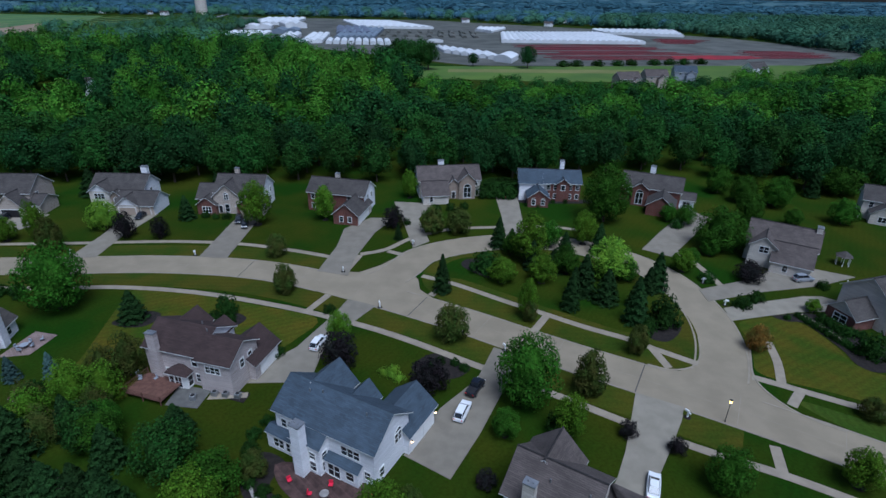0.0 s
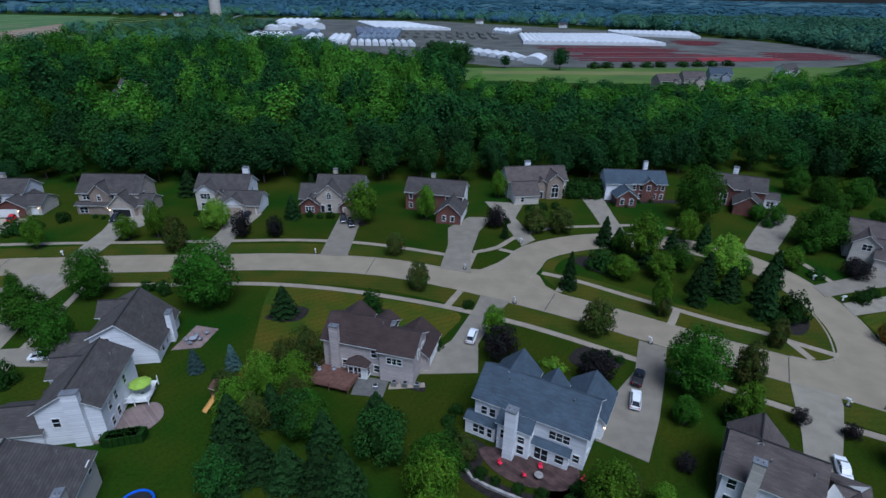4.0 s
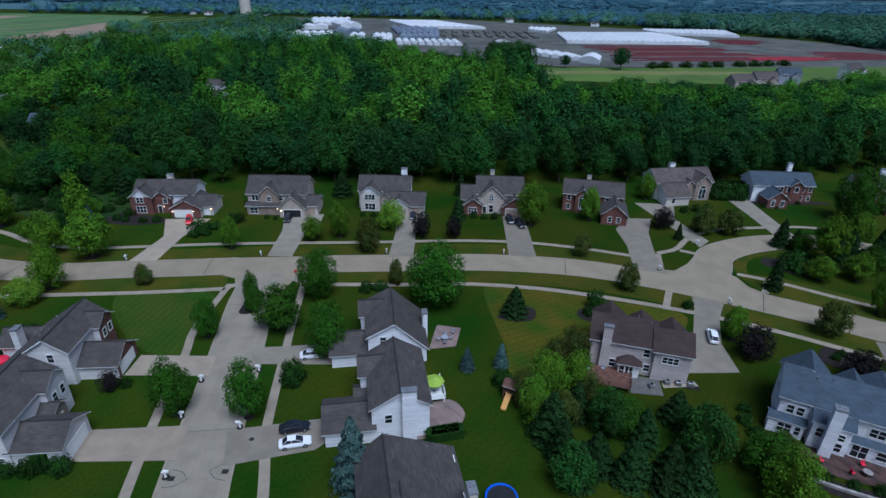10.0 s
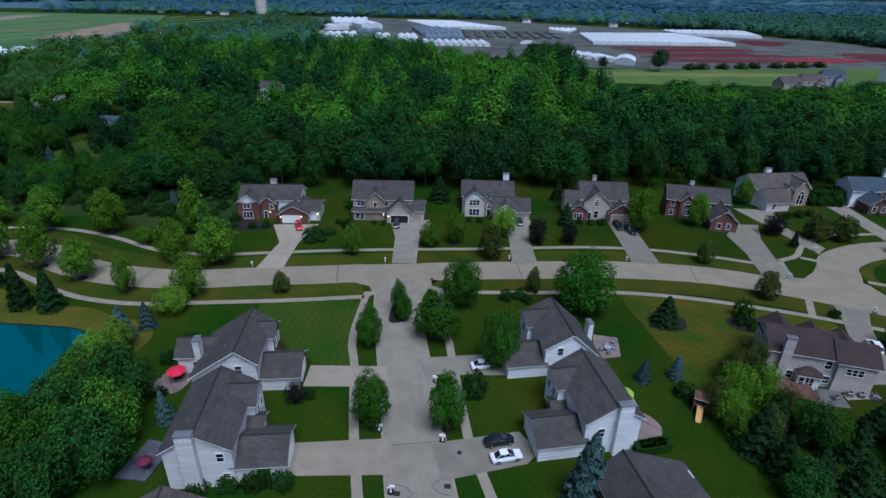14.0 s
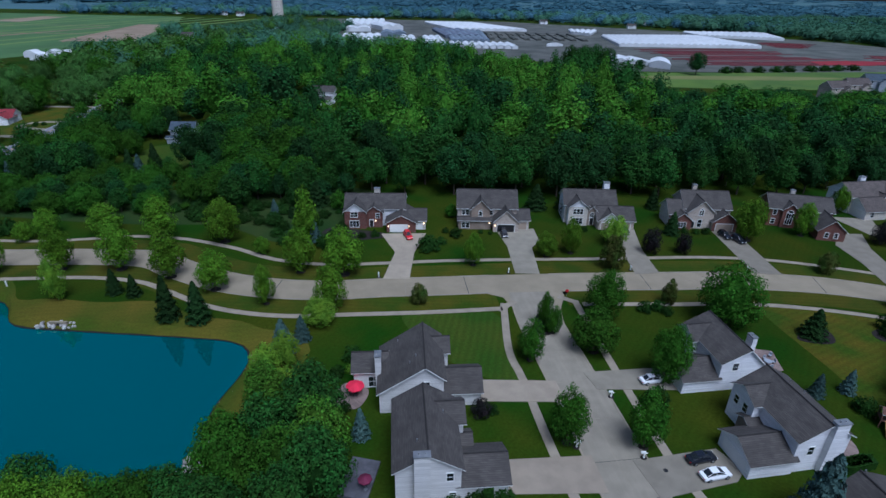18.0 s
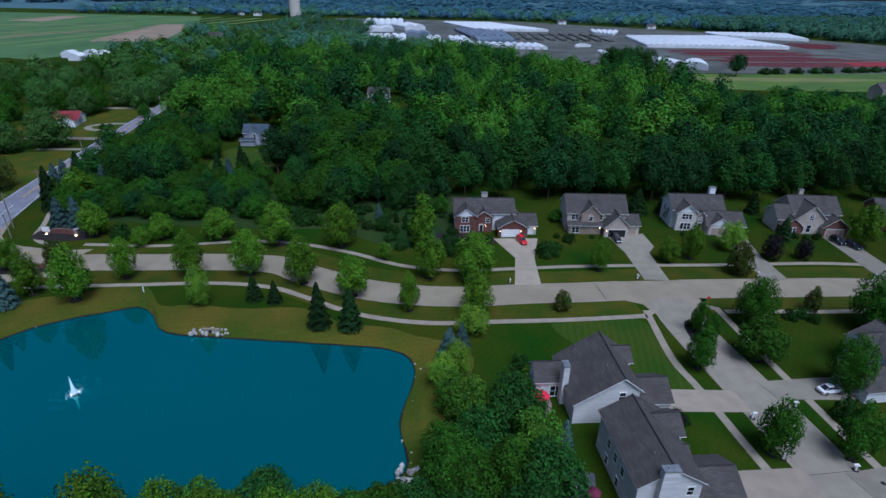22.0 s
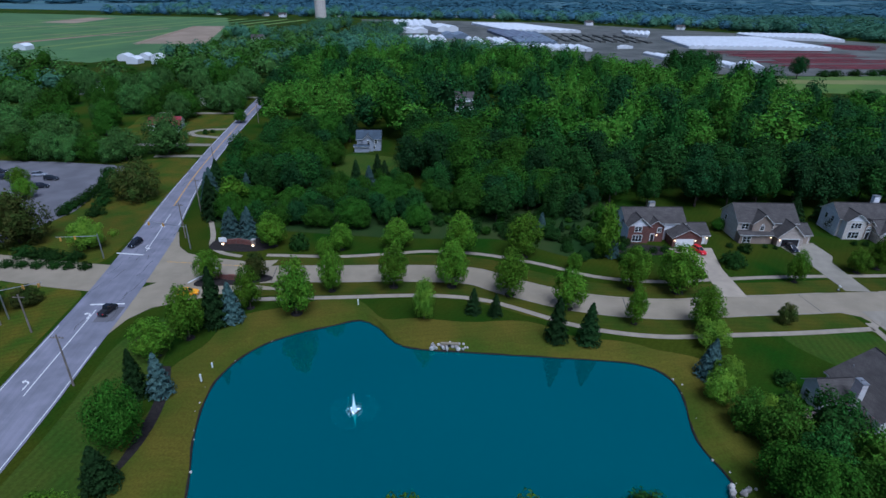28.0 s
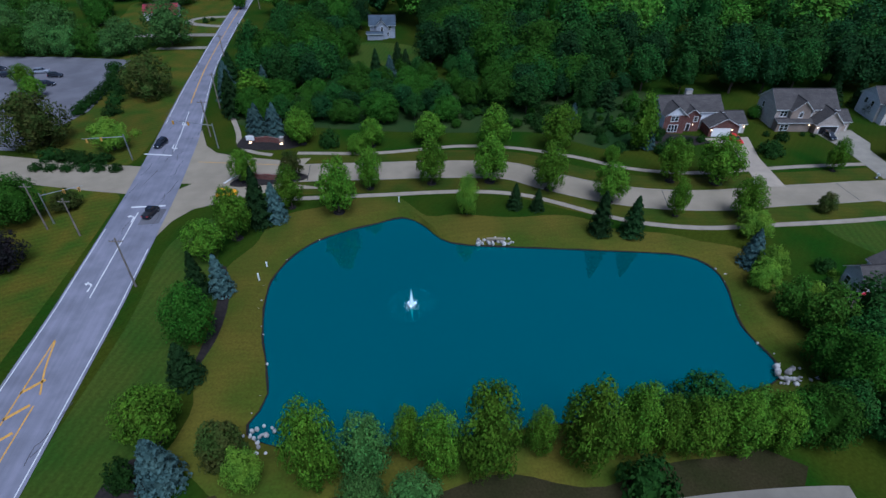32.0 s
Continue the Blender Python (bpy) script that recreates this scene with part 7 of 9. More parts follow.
tree("wood", 66, 462, 19, 1.15)
tree("wood", 22, 470, 11, 1.2)
for x, y in ((-20, 452), (-28, 448), (-38, 455), (-33, 442), (-14, 444)):
    tree("wood", x, y, 23, 1.2)


# ---- vehicles ----
def loft(sections):
    """A closed body through cross-sections of (x, half width, z low, z high)."""
    s = Solid()
    v = []
    for x, w, l, h in sections:
        m = l + (h - l) * 0.55
        v += [(x, -w * 0.92, l), (x, w * 0.92, l), (x, w, m), (x, w * 0.86, h), (x, -w * 0.86, h), (x, -w, m)]
    f = [(5, 4, 3, 2, 1, 0), tuple(len(v) - 6 + k for k in range(6))]
    for k in range(len(sections) - 1):
        f += [(6 * k + i, 6 * k + (i + 1) % 6, 6 * k + 6 + (i + 1) % 6, 6 * k + 6 + i) for i in range(6)]
    return s.add(v, f)


CARS = {}


def car(x, y, turn, paint, style, label, z=0.09):
    """style: sedan, suv or pickup; its nose points along +x before the turn."""
    key = (paint.name, style)
    if key not in CARS:
        tall = {"sedan": 1.45, "suv": 1.72, "pickup": 1.85}[style]
        belt_ = tall * 0.62
        body = loft([(-2.3, 0.74, 0.42, belt_ * 0.86), (-2.15, 0.86, 0.28, belt_ * 0.96), (-1.2, 0.90, 0.24, belt_), (0.9, 0.90, 0.24, belt_), (1.5, 0.88, 0.24, belt_ * 0.93), (2.15, 0.82, 0.28, belt_ * 0.80), (2.32, 0.68, 0.40, belt_ * 0.62)])
        if style == "sedan":
            cab, glass = [(-1.75, 0.66, belt_ - 0.05, belt_ + 0.04), (-1.05, 0.66, belt_ - 0.05, tall), (0.2, 0.66, belt_ - 0.05, tall), (1.15, 0.70, belt_ - 0.05, belt_ + 0.02)], 0.02
        elif style == "suv":
            cab, glass = [(-2.2, 0.70, belt_ - 0.05, belt_ + 0.15), (-1.85, 0.70, belt_ - 0.05, tall - 0.04), (0.2, 0.70, belt_ - 0.05, tall), (1.1, 0.74, belt_ - 0.05, belt_ + 0.02)], 0.02
        else:
            cab, glass = [(-0.6, 0.72, belt_ - 0.05, belt_ + 0.2), (-0.45, 0.72, belt_ - 0.05, tall), (0.7, 0.72, belt_ - 0.05, tall), (1.35, 0.76, belt_ - 0.05, belt_ + 0.02)], 0.02
        ob = thing("car" if style != "pickup" else "pickup_truck", pose(0, 0, -500), label, "car" if style != "pickup" else "pickup truck")
        part("body", body.mesh("body", paint), ob)
        part("cabin_glass", loft(cab).mesh("cabin_glass", PANE), ob, "dark tinted windows")
        top = Solid()
        (xa, wa, _, ha), (xb, wb, _, hb) = cab[1], cab[2]
        top.box(xa + 0.02, xb - 0.02, -wa * 0.84, wa * 0.84, ha - 0.02, hb + 0.035, bevel=0.015)
        for sx in (-1, 1):
            for p_a, p_b in (((cab[0][0], sx * 0.55, cab[0][3]), (xa, sx * 0.57, ha)), ((xb, sx * 0.57, hb), (cab[3][0], sx * 0.6, cab[3][3])), ((xa * 0.4, sx * 0.6, ha), (xa * 0.4, sx * 0.82, belt_))):
                post = Solid()
                post.tube(p_a, p_b, 0.035, 0.035, 5)
                part("pillar", post.mesh("pillar", paint), ob)
        part("roof", top.mesh("roof", paint), ob)
        if style == "pickup":
            bed_ = Solid()
            bed_.box(-2.15, -0.75, -0.72, 0.72, belt_ - 0.03, belt_ + 0.012)
            part("bed_liner", bed_.mesh("bed_liner", DARK), ob)
        tyre, rim = Solid(), Solid()
        tyre.tube((0, -0.11, 0), (0, 0.11, 0), 0.34, 0.34, 14)
        rim.tube((0, -0.12, 0), (0, 0.12, 0), 0.20, 0.20, 10)
        tm, rm = tyre.mesh("tyre", RUBBER), rim.mesh("rim", METAL)
        for wx in (-1.42, 1.42):
            for wy in (-0.80, 0.80):
                w_o = part("tyre", tm, ob, at=pose(wx, wy, 0.34))
                part("rim", rm, w_o)
        for wy in (-0.6, 0.6):
            h_ = Solid()
            h_.box(2.12, 2.25, wy - 0.18, wy + 0.18, belt_ * 0.62, belt_ * 0.76, bevel=0.02)
            part("headlight", h_.mesh("headlight", WHITE), ob, "clear headlight")
            t_l = Solid()
            t_l.box(-2.31, -2.2, wy - 0.14, wy + 0.14, belt_ * 0.66, belt_ * 0.84)
            part("tail_light", t_l.mesh("tail_light", RED), ob, "red tail light")
        CARS[key] = ob
    c = copy_thing(CARS[key], pose(x, y, z, 0, 0, turn))
    return tagged(c, label)


car(-145.3, 131.5, -70, RED, "suv", "bright red car parked on the driveway")
car(-118.5, 134.3, -85, CARBLACK, "suv", "dark car parked before the open garage")
car(-55.8, 136.5, -80, CARBLACK, "suv", "black car parked on the driveway")
car(-53.2, 133.6, -75, CARBLACK, "suv", "black car with clear lamps on the driveway")
car(-83.5, 138.3, -88, CARBLACK, "sedan", "dark car by the garage")
car(-97.2, 72.4, 12, CARWHITE, "sedan", "white sedan parked on the short driveway")
car(-95.0, 51.6, 14, CARWHITE, "sedan", "white sedan parked beside a dark car")
car(-95.8, 54.6, 14, CARBLACK, "sedan", "dark blue car parked beside a white one")
car(-22.1, 80.7, 75, CARWHITE, "suv", "white sport-utility car on the driveway")
car(3.4, 63.8, 70, CARWHITE, "suv", "white car parked behind a dark pickup")
car(5.6, 69.3, 62, CARBLACK, "pickup", "dark pickup parked on the driveway")
car(28.0, 50.6, 68, CARWHITE, "sedan", "pale blue-white car on a driveway")
car(81.5, 108.3, 8, CARSILVER, "suv", "silver sport-utility car on a wide driveway")
car(19.5, 160, 90, CARBLACK, "sedan", "dark car beside the blue-roofed house")
car(-287.4, 94.6, 82, CARBLACK, "pickup", "dark pickup on the main road", z=0.04)
car(-299.0, 127.5, -100, CARBLACK, "suv", "dark car waiting on the main road", z=0.04)
for x, y, t in ((-379, 184, 15), (-363, 182, 10), (-356, 178, 10), (-354, 170, 12), (-350, 147, 5), (-372, 178, 12)):
    car(x, y, t, CARBLACK if x != -363 else CARSILVER, "suv", "car parked in the asphalt lot", z=0.04)


# ---- street furniture ----
def mailbox(x, y, turn=0):
    if "mailbox" not in KIT:
        ob = thing("mailbox", pose(0, 0, -500), "white post mailbox beside the kerb", "mailbox")
        s = Solid()
        s.box(-0.09, 0.09, -0.09, 0.09, 0, 1.35)
        s.box(-0.13, 0.13, -0.13, 0.13, 0, 0.25)
        s.box(-0.08, 0.08, -0.45, 0.45, 0.92, 1.02)
        part("post", s.mesh("post", WHITE), ob)
        b = Solid()
        b.box(-0.13, 0.13, -0.55, 0.15, 1.03, 1.22)
        b.tube((0, -0.55, 1.22), (0, 0.15, 1.22), 0.13, 0.13, 10)
        part("box", b.mesh("box", WHITE), ob)
        f = Solid()
        f.tube((0, 0, 0), (0, 0, 0.12), 0.55, 0.45, 12)
        part("mulch_ring", f.mesh("mulch_ring", MULCH), ob)
        KIT["mailbox"] = ob
    return copy_thing(KIT["mailbox"], pose(x, y, 0, 0, 0, turn))


for x, y, t in ((-150.6, 108.6, 0), (-119.2, 112.3, 0), (-88.6, 115.2, 0), (-59.2, 116, 0), (-113.9, 56.6, 90), (-104.2, 54.8, -90), (-114.4, 65.2, 90), (-111.0, 45.4, 90), (-105.6, 68.2, -90),
                (-22.6, 108.9, 20), (-12.6, 94.0, 200), (11.4, 80.2, 208), (37.8, 64.0, 208), (58.2, 106.6, 80), (58.8, 97.2, 80), (-7.6, 124, 40)):
    mailbox(x, y, t)


def lamp_post(x, y):
    ob = thing("street_lamp", pose(x, y, 0), "slim post lamp with a lit yellow lantern", "street lamp")
    s = Solid()
    s.tube((0, 0, 0), (0, 0, 0.4), 0.13, 0.08, 10)
    s.tube((0, 0, 0.4), (0, 0, 3.6), 0.06, 0.05, 8)
    part("post", s.mesh("post", DARK), ob)
    g = Solid()
    g.tube((0, 0, 3.6), (0, 0, 4.1), 0.14, 0.22, 8)
    part("lantern", g.mesh("lantern", LAMPGLOW), ob, "lit yellow lantern")
    c = Solid()
    c.tube((0, 0, 4.1), (0, 0, 4.35), 0.26, 0.05, 8)
    part("cap", c.mesh("cap", DARK), ob)


for x, y in ((43.2, 63.2),):
    lamp_post(x, y)


def stop_sign(x, y, turn):
    ob = thing("stop_sign", pose(x, y, 0, 0, 0, turn), "red octagonal stop sign on a thin post", "stop sign")
    s = Solid()
    s.tube((0, 0, 0), (0, 0, 2.6), 0.035, 0.035, 6)
    part("post", s.mesh("post", METAL), ob)
    p = Solid()
    p.tube((0, -0.05, 2.3), (0, -0.02, 2.3), 0.40, 0.40, 8)
    part("plate", p.mesh("plate", RED), ob)


stop_sign(-107.4, 100.2, 180)
for x, y, h in ((-234, 100.2, 1.3), (-258, 73, 1.5), (-257.6, 77, 1.0)):
    ob = thing("marker_post", pose(x, y, 0), "short white marker post in the grass", "post")
    s = Solid()
    s.box(-0.11, 0.11, -0.11, 0.11, 0, h, bevel=0.02)
    s.box(-0.14, 0.14, -0.14, 0.14, h, h + 0.08)
    part("post", s.mesh("post", WHITE), ob)


def utility_pole(x, y, h, lean=0.0, arm=0.0, turn=0.0):
    ob = thing("utility_pole", pose(x, y, 0, 0, lean, turn), "weathered grey wooden utility pole by the road", "utility pole")
    s = Solid()
    s.tube((0, 0, -0.3), (0, 0, h), 0.19, 0.13, 9)
    part("pole", s.mesh("pole", POLEWOOD), ob)
    c = Solid()
    c.box(-1.2, 1.2, -0.06, 0.06, h - 0.8, h - 0.65)
    part("crossarm", c.mesh("crossarm", POLEWOOD), ob)
    for k in (-1.1, -0.5, 0.5, 1.1):
        i = Solid()
        i.tube((k, 0, h - 0.65), (k, 0, h - 0.45), 0.05, 0.04, 6)
        part("insulator", i.mesh("insulator", DARK), ob)
    return ob


for x, y, h in ((-280.0, 71.0, 11), (-287.8, 133, 10.5), (-291.5, 152, 11), (-298.6, 86.6, 9), (-302, 190, 11), (-312, 270, 11), (-322, 330, 11), (-306.6, 88.8, 11)):
    utility_pole(x, y, h)


def signal_mast(x, y, h, reach, turn):
    ob = thing("traffic_signal", pose(x, y, 0, 0, 0, turn), "pale steel signal mast with hanging signal heads", "traffic signal")
    s = Solid()
    s.tube((0, 0, 0), (0, 0, h), 0.17, 0.12, 10)
    part("mast", s.mesh("mast", METAL), ob)
    a = Solid()
    a.tube((0, 0, h - 0.6), (reach, 0, h + 0.2), 0.10, 0.06, 8)
    part("arm", a.mesh("arm", METAL), ob)
    for k in (0.55, 0.9):
        d = Solid()
        d.box(reach * k - 0.18, reach * k + 0.18, -0.18, 0.18, h - 1.0, h - 0.05, bevel=0.04)
        hd = part("signal_head", d.mesh("signal_head", YELLOW), ob, "yellow signal head")
        for j in range(3):
            g = Solid()
            g.tube((reach * k, -0.18, h - 0.85 + j * 0.32), (reach * k, -0.24, h - 0.85 + j * 0.32), 0.11, 0.11, 8)
            part("lens", g.mesh("lens", DARK), hd)
    return ob


signal_mast(-303, 119.5, 7.0, 9, -160)
signal_mast(-283.4, 126.2, 7.0, 12, 172)
signal_mast(-306.5, 91, 7.5, 8, 20)


def entrance_sign(x, y, turn):
    ob = thing("entrance_sign", pose(x, y, 0, 0, 0, turn), "curved brick entrance wall with a lit white sign", "sign")
    w = Solid()
    n = 10
    for k in range(n):
        u = k / (n - 1)
        z = 1.2 + 0.35 * math.sin(u * math.pi)
        w.box(-4 + k * 0.8, -3.2 + k * 0.8, -0.2 + 0.5 * math.sin(u * math.pi), 0.25 + 0.5 * math.sin(u * math.pi), 0, z)
    part("brick_wall", w.mesh("brick_wall", BRICK), ob)
    for px in (-4.3, 4.2):
        c = Solid()
        c.box(px - 0.45, px + 0.45, -0.45, 0.45, 0, 1.7)
        p_o = part("pillar", c.mesh("pillar", BRICKTAN), ob)
        d = Solid()
        d.box(px - 0.55, px + 0.55, -0.55, 0.55, 1.7, 1.85)
        part("capstone", d.mesh("capstone", STONE), p_o)
        g = Solid()
        g.box(px - 0.25, px + 0.25, -0.75, -0.5, 0.05, 0.35)
        part("spotlight", g.mesh("spotlight", PORCHGLOW), ob, "warm lit spotlight")
    b = Solid()
    b.box(-5.2, -3.0, -0.75, -0.6, 0.9, 2.1)
    part("sign_board", b.mesh("sign_board", WHITE), ob)


entrance_sign(-271.5, 129.5, -4)
entrance_sign(-266.0, 110.4, 176)
slab("planting_bed", [(-274.5, 107.6), (-272.0, 111.2), (-265, 112.6), (-259.0, 112.8), (-256.6, 111.0), (-259.5, 108.8), (-266, 107.4), (-272, 106.4)], 0.16, MULCH, "raised mulched median with trees at the street's mouth", "planting bed", thick=0.16, smooth_step=0.8)
car(-273.5, 102.6, 15, CARORANGE, "suv", "yellow car waiting at the street's mouth", z=0.05)
slab("planting_bed", [(-279, 127.5), (-273, 125.2), (-264, 126.3), (-262, 131), (-268, 136), (-277, 136)], 0.05, MULCH, "dark mulched planting bed round the entrance sign", "planting bed", smooth_step=1.0)

# ---- road markings ----
hw = spline([Vector(p) for p in HIGHWAY], 2.0)


def paint(name, line, d, width, material, label, a, b, dash=0):
    e = [p for p in offsets(line, d) if a < p.y < b]
    if len(e) < 3:
        return
    if dash:
        for k in range(0, len(e) - 3, dash * 2):
            strip(name, [tuple(e[k]), tuple(e[k + 1])], width, 0.046, material, label, "road marking", thick=0.006)
    else:
        strip(name, [tuple(p) for p in e[::2]], width, 0.046, material, label, "road marking", thick=0.006)


paint("edge_line", hw, 5.4, 0.16, LINE, "worn white edge line", -60, 92)
paint("edge_line", hw, -5.4, 0.16, LINE, "worn white edge line", -60, 86)
paint("edge_line", hw, -3.3, 0.16, LINE, "worn white edge line", 192, 300)
paint("edge_line", hw, 3.3, 0.16, LINE, "worn white edge line", 192, 300)
for sgn in (-1, 1):
    strip("edge_line", [tuple(p + Vector((sgn * (5.0 - (p.y - 140) * 0.032), 0))) for p in hw if 140 < p.y < 194][::4], 0.16, 0.046, LINE, "worn white edge line", "road marking", thick=0.006)
paint("lane_line", hw, 0.6, 0.20, LINE, "white turn-lane line", 66, 97)
paint("lane_line", hw, -0.4, 0.18, LINE, "white turn-lane line", 122, 152)
paint("centre_line", hw, 2.1, 0.22, YELLOW, "faded yellow centre line", -60, 59)
paint("centre_line", hw, -0.9, 0.22, YELLOW, "faded yellow centre line", -60, 47)
strip("centre_line", [(-283.1, 46.8), (-285.2, 51.6), (-287.0, 57.5)], 0.26, 0.046, YELLOW, "faded yellow centre line", "road marking", thick=0.006)
paint("centre_line", hw, 0.0, 0.30, YELLOW, "faded yellow centre line", 156, 420)
for k in range(8):
    y = 51.6 - k * 4.6
    strip("chevron_bar", [(-286.2 + k * 0.42, y - 4.6), (-283.9 + k * 0.42, y - 2.0)], 0.5, 0.046, YELLOW, "faded yellow hatch bar in the median", "road marking", thick=0.006)
for pts in ([(-293.1, 97.4), (-285.8, 98.1)], [(-301.4, 122.6), (-294.0, 121.9)], [(-276, 108), (-272, 116.5)]):
    strip("stop_line", pts, 0.5, 0.050, LINE, "white stop line at the junction", "road marking", thick=0.008)
slab("road_patch", [(-288.6, 90.5), (-284.4, 91.2), (-285.0, 97.0), (-289.2, 96.6)], 0.040, LOT, "darker rectangular patch of newer asphalt", "road patch", thick=0.006)
strip("lane_line", [(-286, 118.5), (-272, 117.6), (-262, 117)], 0.14, 0.050, YELLOW, "yellow line at the street mouth", "road marking", thick=0.008)


def arrow(x, y, turn):
    v = [(-0.12, -1.4), (0.12, -1.4), (0.12, 0.3), (0.5, 0.7), (0.9, 0.7), (0.9, 0.35), (1.5, 0.9), (0.9, 1.45), (0.9, 1.0), (0.35, 1.0), (-0.12, 0.5)]
    m = pose(x, y, 0, 0, 0, turn)
    slab("turn_arrow", [tuple((m @ Vector((-a, b, 0)))[:2]) for a, b in v], 0.052, LINE, "worn white turn arrow on the asphalt", "road marking", thick=0.012)


for x, y, t in ((-288.2, 70.8, 4), (-290.6, 93.0, 6), (-295.6, 126.5, 190), (-298.6, 141, 190)):
    arrow(x, y, t)
crack = np.random.default_rng(5)
for k in range(26):
    y = crack.uniform(20, 200)
    c = min(hw, key=lambda p: abs(p.y - y))
    x = c.x + crack.uniform(-6, 6)
    pts = [(x + crack.normal(0, 0.3), y + j * crack.uniform(1.5, 3)) for j in range(4)]
    strip("tar_seam", sorted(pts, key=lambda p: p[1]), 0.10, 0.044, TAR, "dark tar-sealed crack in the asphalt", "road seam", thick=0.006, step=1.0)
st = lines[id(STREET)]
for i in range(30, len(st) - 20, 14):
    t = (st[i + 1] - st[i - 1]).normalized()
    s_ = Vector((-t.y, t.x)) * 4.1
    strip("slab_joint", [tuple(st[i] - s_), tuple(st[i] + s_)], 0.10 if i % 3 else 0.16, 0.034, TAR if i % 3 == 0 else KERB, "joint between concrete road slabs", "road seam", thick=0.006)
strip("slab_joint", [tuple(p) for p in st[::4]], 0.07, 0.034, KERB, "lengthwise joint in the concrete street", "road seam", thick=0.006)
sd = lines[id(SIDE)]
for i in range(16, len(sd) - 4, 9):
    t = (sd[i + 1] - sd[i - 1]).normalized()
    s_ = Vector((-t.y, t.x)) * 4.6
    strip("slab_joint", [tuple(sd[i] - s_), tuple(sd[i] + s_)], 0.08, 0.026, TAR if i % 4 == 0 else KERB, "joint between concrete road slabs", "road seam", thick=0.006)
strip("slab_joint", [tuple(p) for p in sd[::4]], 0.07, 0.026, KERB, "lengthwise joint in the side street", "road seam", thick=0.006)

for x, y, sx in ((-103.4, 46.6, 1), (-110.2, 45.2, -1)):
    slab("storm_drain", [(x - 0.45, y - 0.4), (x + 0.45, y - 0.4), (x + 0.45, y + 0.4), (x - 0.45, y + 0.4)], 0.036, DARK, "dark iron storm drain grate at the kerb", "storm drain", thick=0.02, kind="")
    strip("slab_joint", [(x + sx * 0.6, y - 1.5), (x - sx * 1.0, y - 1.2), (x - sx * 2.2, y), (x - sx * 1.0, y + 1.2), (x + sx * 0.6, y + 1.5)], 0.09, 0.030, TAR, "dark sealed seam round a storm drain", "road seam", thick=0.006)
g = Solid()
g.tube((0, 0, 0), (0, 0, 0.012), 0.36, 0.36, 18)
ob = thing("manhole_cover", pose(-101.7, 52.5, 0.085), "round dark iron cover in the driveway", "manhole cover")
part("lid", g.mesh("lid", DARK), ob)

# ---- planting beds, hedges and lawns ----
strip("pavement", [(-286.9, 148.0), (-281.0, 135.5), (-278.5, 128.5), (-274.1, 124.3), (-268.3, 122.5)], 1.4, 0.03, WALKWAY, "curved concrete footpath past the entrance sign", "footpath")
slab("lawn_patch", [(-64.8, 100.2), (-62.2, 75.8), (-62.2, 65.4), (-58.5, 62.8), (-48.2, 67.3), (-45, 79), (-34.5, 77), (-30.5, 77.5), (-26.5, 83), (-24.4, 89.6), (-36, 93.6), (-51.6, 97.8)], 0.006, OLIVELAWN, "dry olive-brown mown lawn beside the tan house", "lawn", smooth_step=1.5)
slab("lawn_patch", [(-143.3, 92.6), (-124.2, 94.2), (-120.9, 72.7), (-126.7, 72.5), (-135.4, 79.1)], 0.006, STRIPELAWN, "lawn with fine mowing stripes beside the footpath", "lawn", smooth_step=1.0)
slab("planting_bed", [(-115.6, 86.4), (-114, 86.0), (-112.4, 87.2), (-112.2, 91), (-113.2, 94), (-114.6, 94), (-115.6, 91)], 0.12, MULCH, "raised mulched median with shrubs in the side street", "planting bed", thick=0.12, smooth_step=0.6)
rim_ = [p for s_ in (4.45, -4.45) for p in offsets(lines[id(STREET)], s_) if -1.0 < p.x < 36.5]
rim_ = [tuple(p) for p in rim_ if p.y > 99.6 - 0.58 * p.x - 3.5][::6]
rim_.sort(key=lambda p: -p[0])
ISLAND = [(-3.0, 101.4), (-4.4, 105), (-4.2, 110), (-0.5, 116), (6.5, 119.2), (17, 121.8), (28, 121.4), (40, 114.4), (46.2, 106), (48.9, 95), (49.1, 90), (48.5, 86), (47.3, 82), (45.6, 78.6), (43.5, 76.5), (40.8, 75.6), (38.4, 75.9)] + rim_
slab("island", ISLAND, 0.036, VERGE, "grassed island inside the loop street with worn olive rim", "lawn", thick=0.05, smooth_step=1.5)
# lawn green inside the olive rim; its darker tone also paints the tree shade
slab("lawn_patch", [(-1.6, 108), (2, 115), (9, 118.4), (18, 119.6), (27, 119), (38, 112.6), (43.6, 105), (45.6, 97), (44.6, 91), (41.6, 87), (36, 86.4), (28.6, 90.6), (20, 96), (12, 101.4), (4, 106.4)], 0.040, LAWN, "green grass under the island's trees, their shade in its darker tone", "lawn", thick=0.05, smooth_step=1.5)
slab("lawn_patch", [(58.6, 90.6), (57.6, 85), (56, 80), (54.3, 75.6), (57, 73.2), (62, 71.2), (70, 67.2), (86, 58), (92, 64), (82, 72), (74.6, 75.8), (72.8, 78), (72.9, 83), (72, 89), (70.6, 91.4), (66, 92.8)], 0.006, OLIVELAWN, "dry yellowish mown lawn before the brick house", "lawn", smooth_step=1.5)
slab("lawn_patch", [(57, 68.4), (66, 63.5), (80, 55), (84, 48), (68, 57), (60, 63.2)], 0.006, STRIPELAWN, "bright green grass between street and footpath", "lawn", smooth_step=1.0)
strip("pavement", [(72.9, 94.2), (74.3, 90.2), (75.3, 86.1), (76.2, 82.7)], 0.7, 0.05, WALKWAY, "narrow pale garden path behind a shrub row", "footpath")
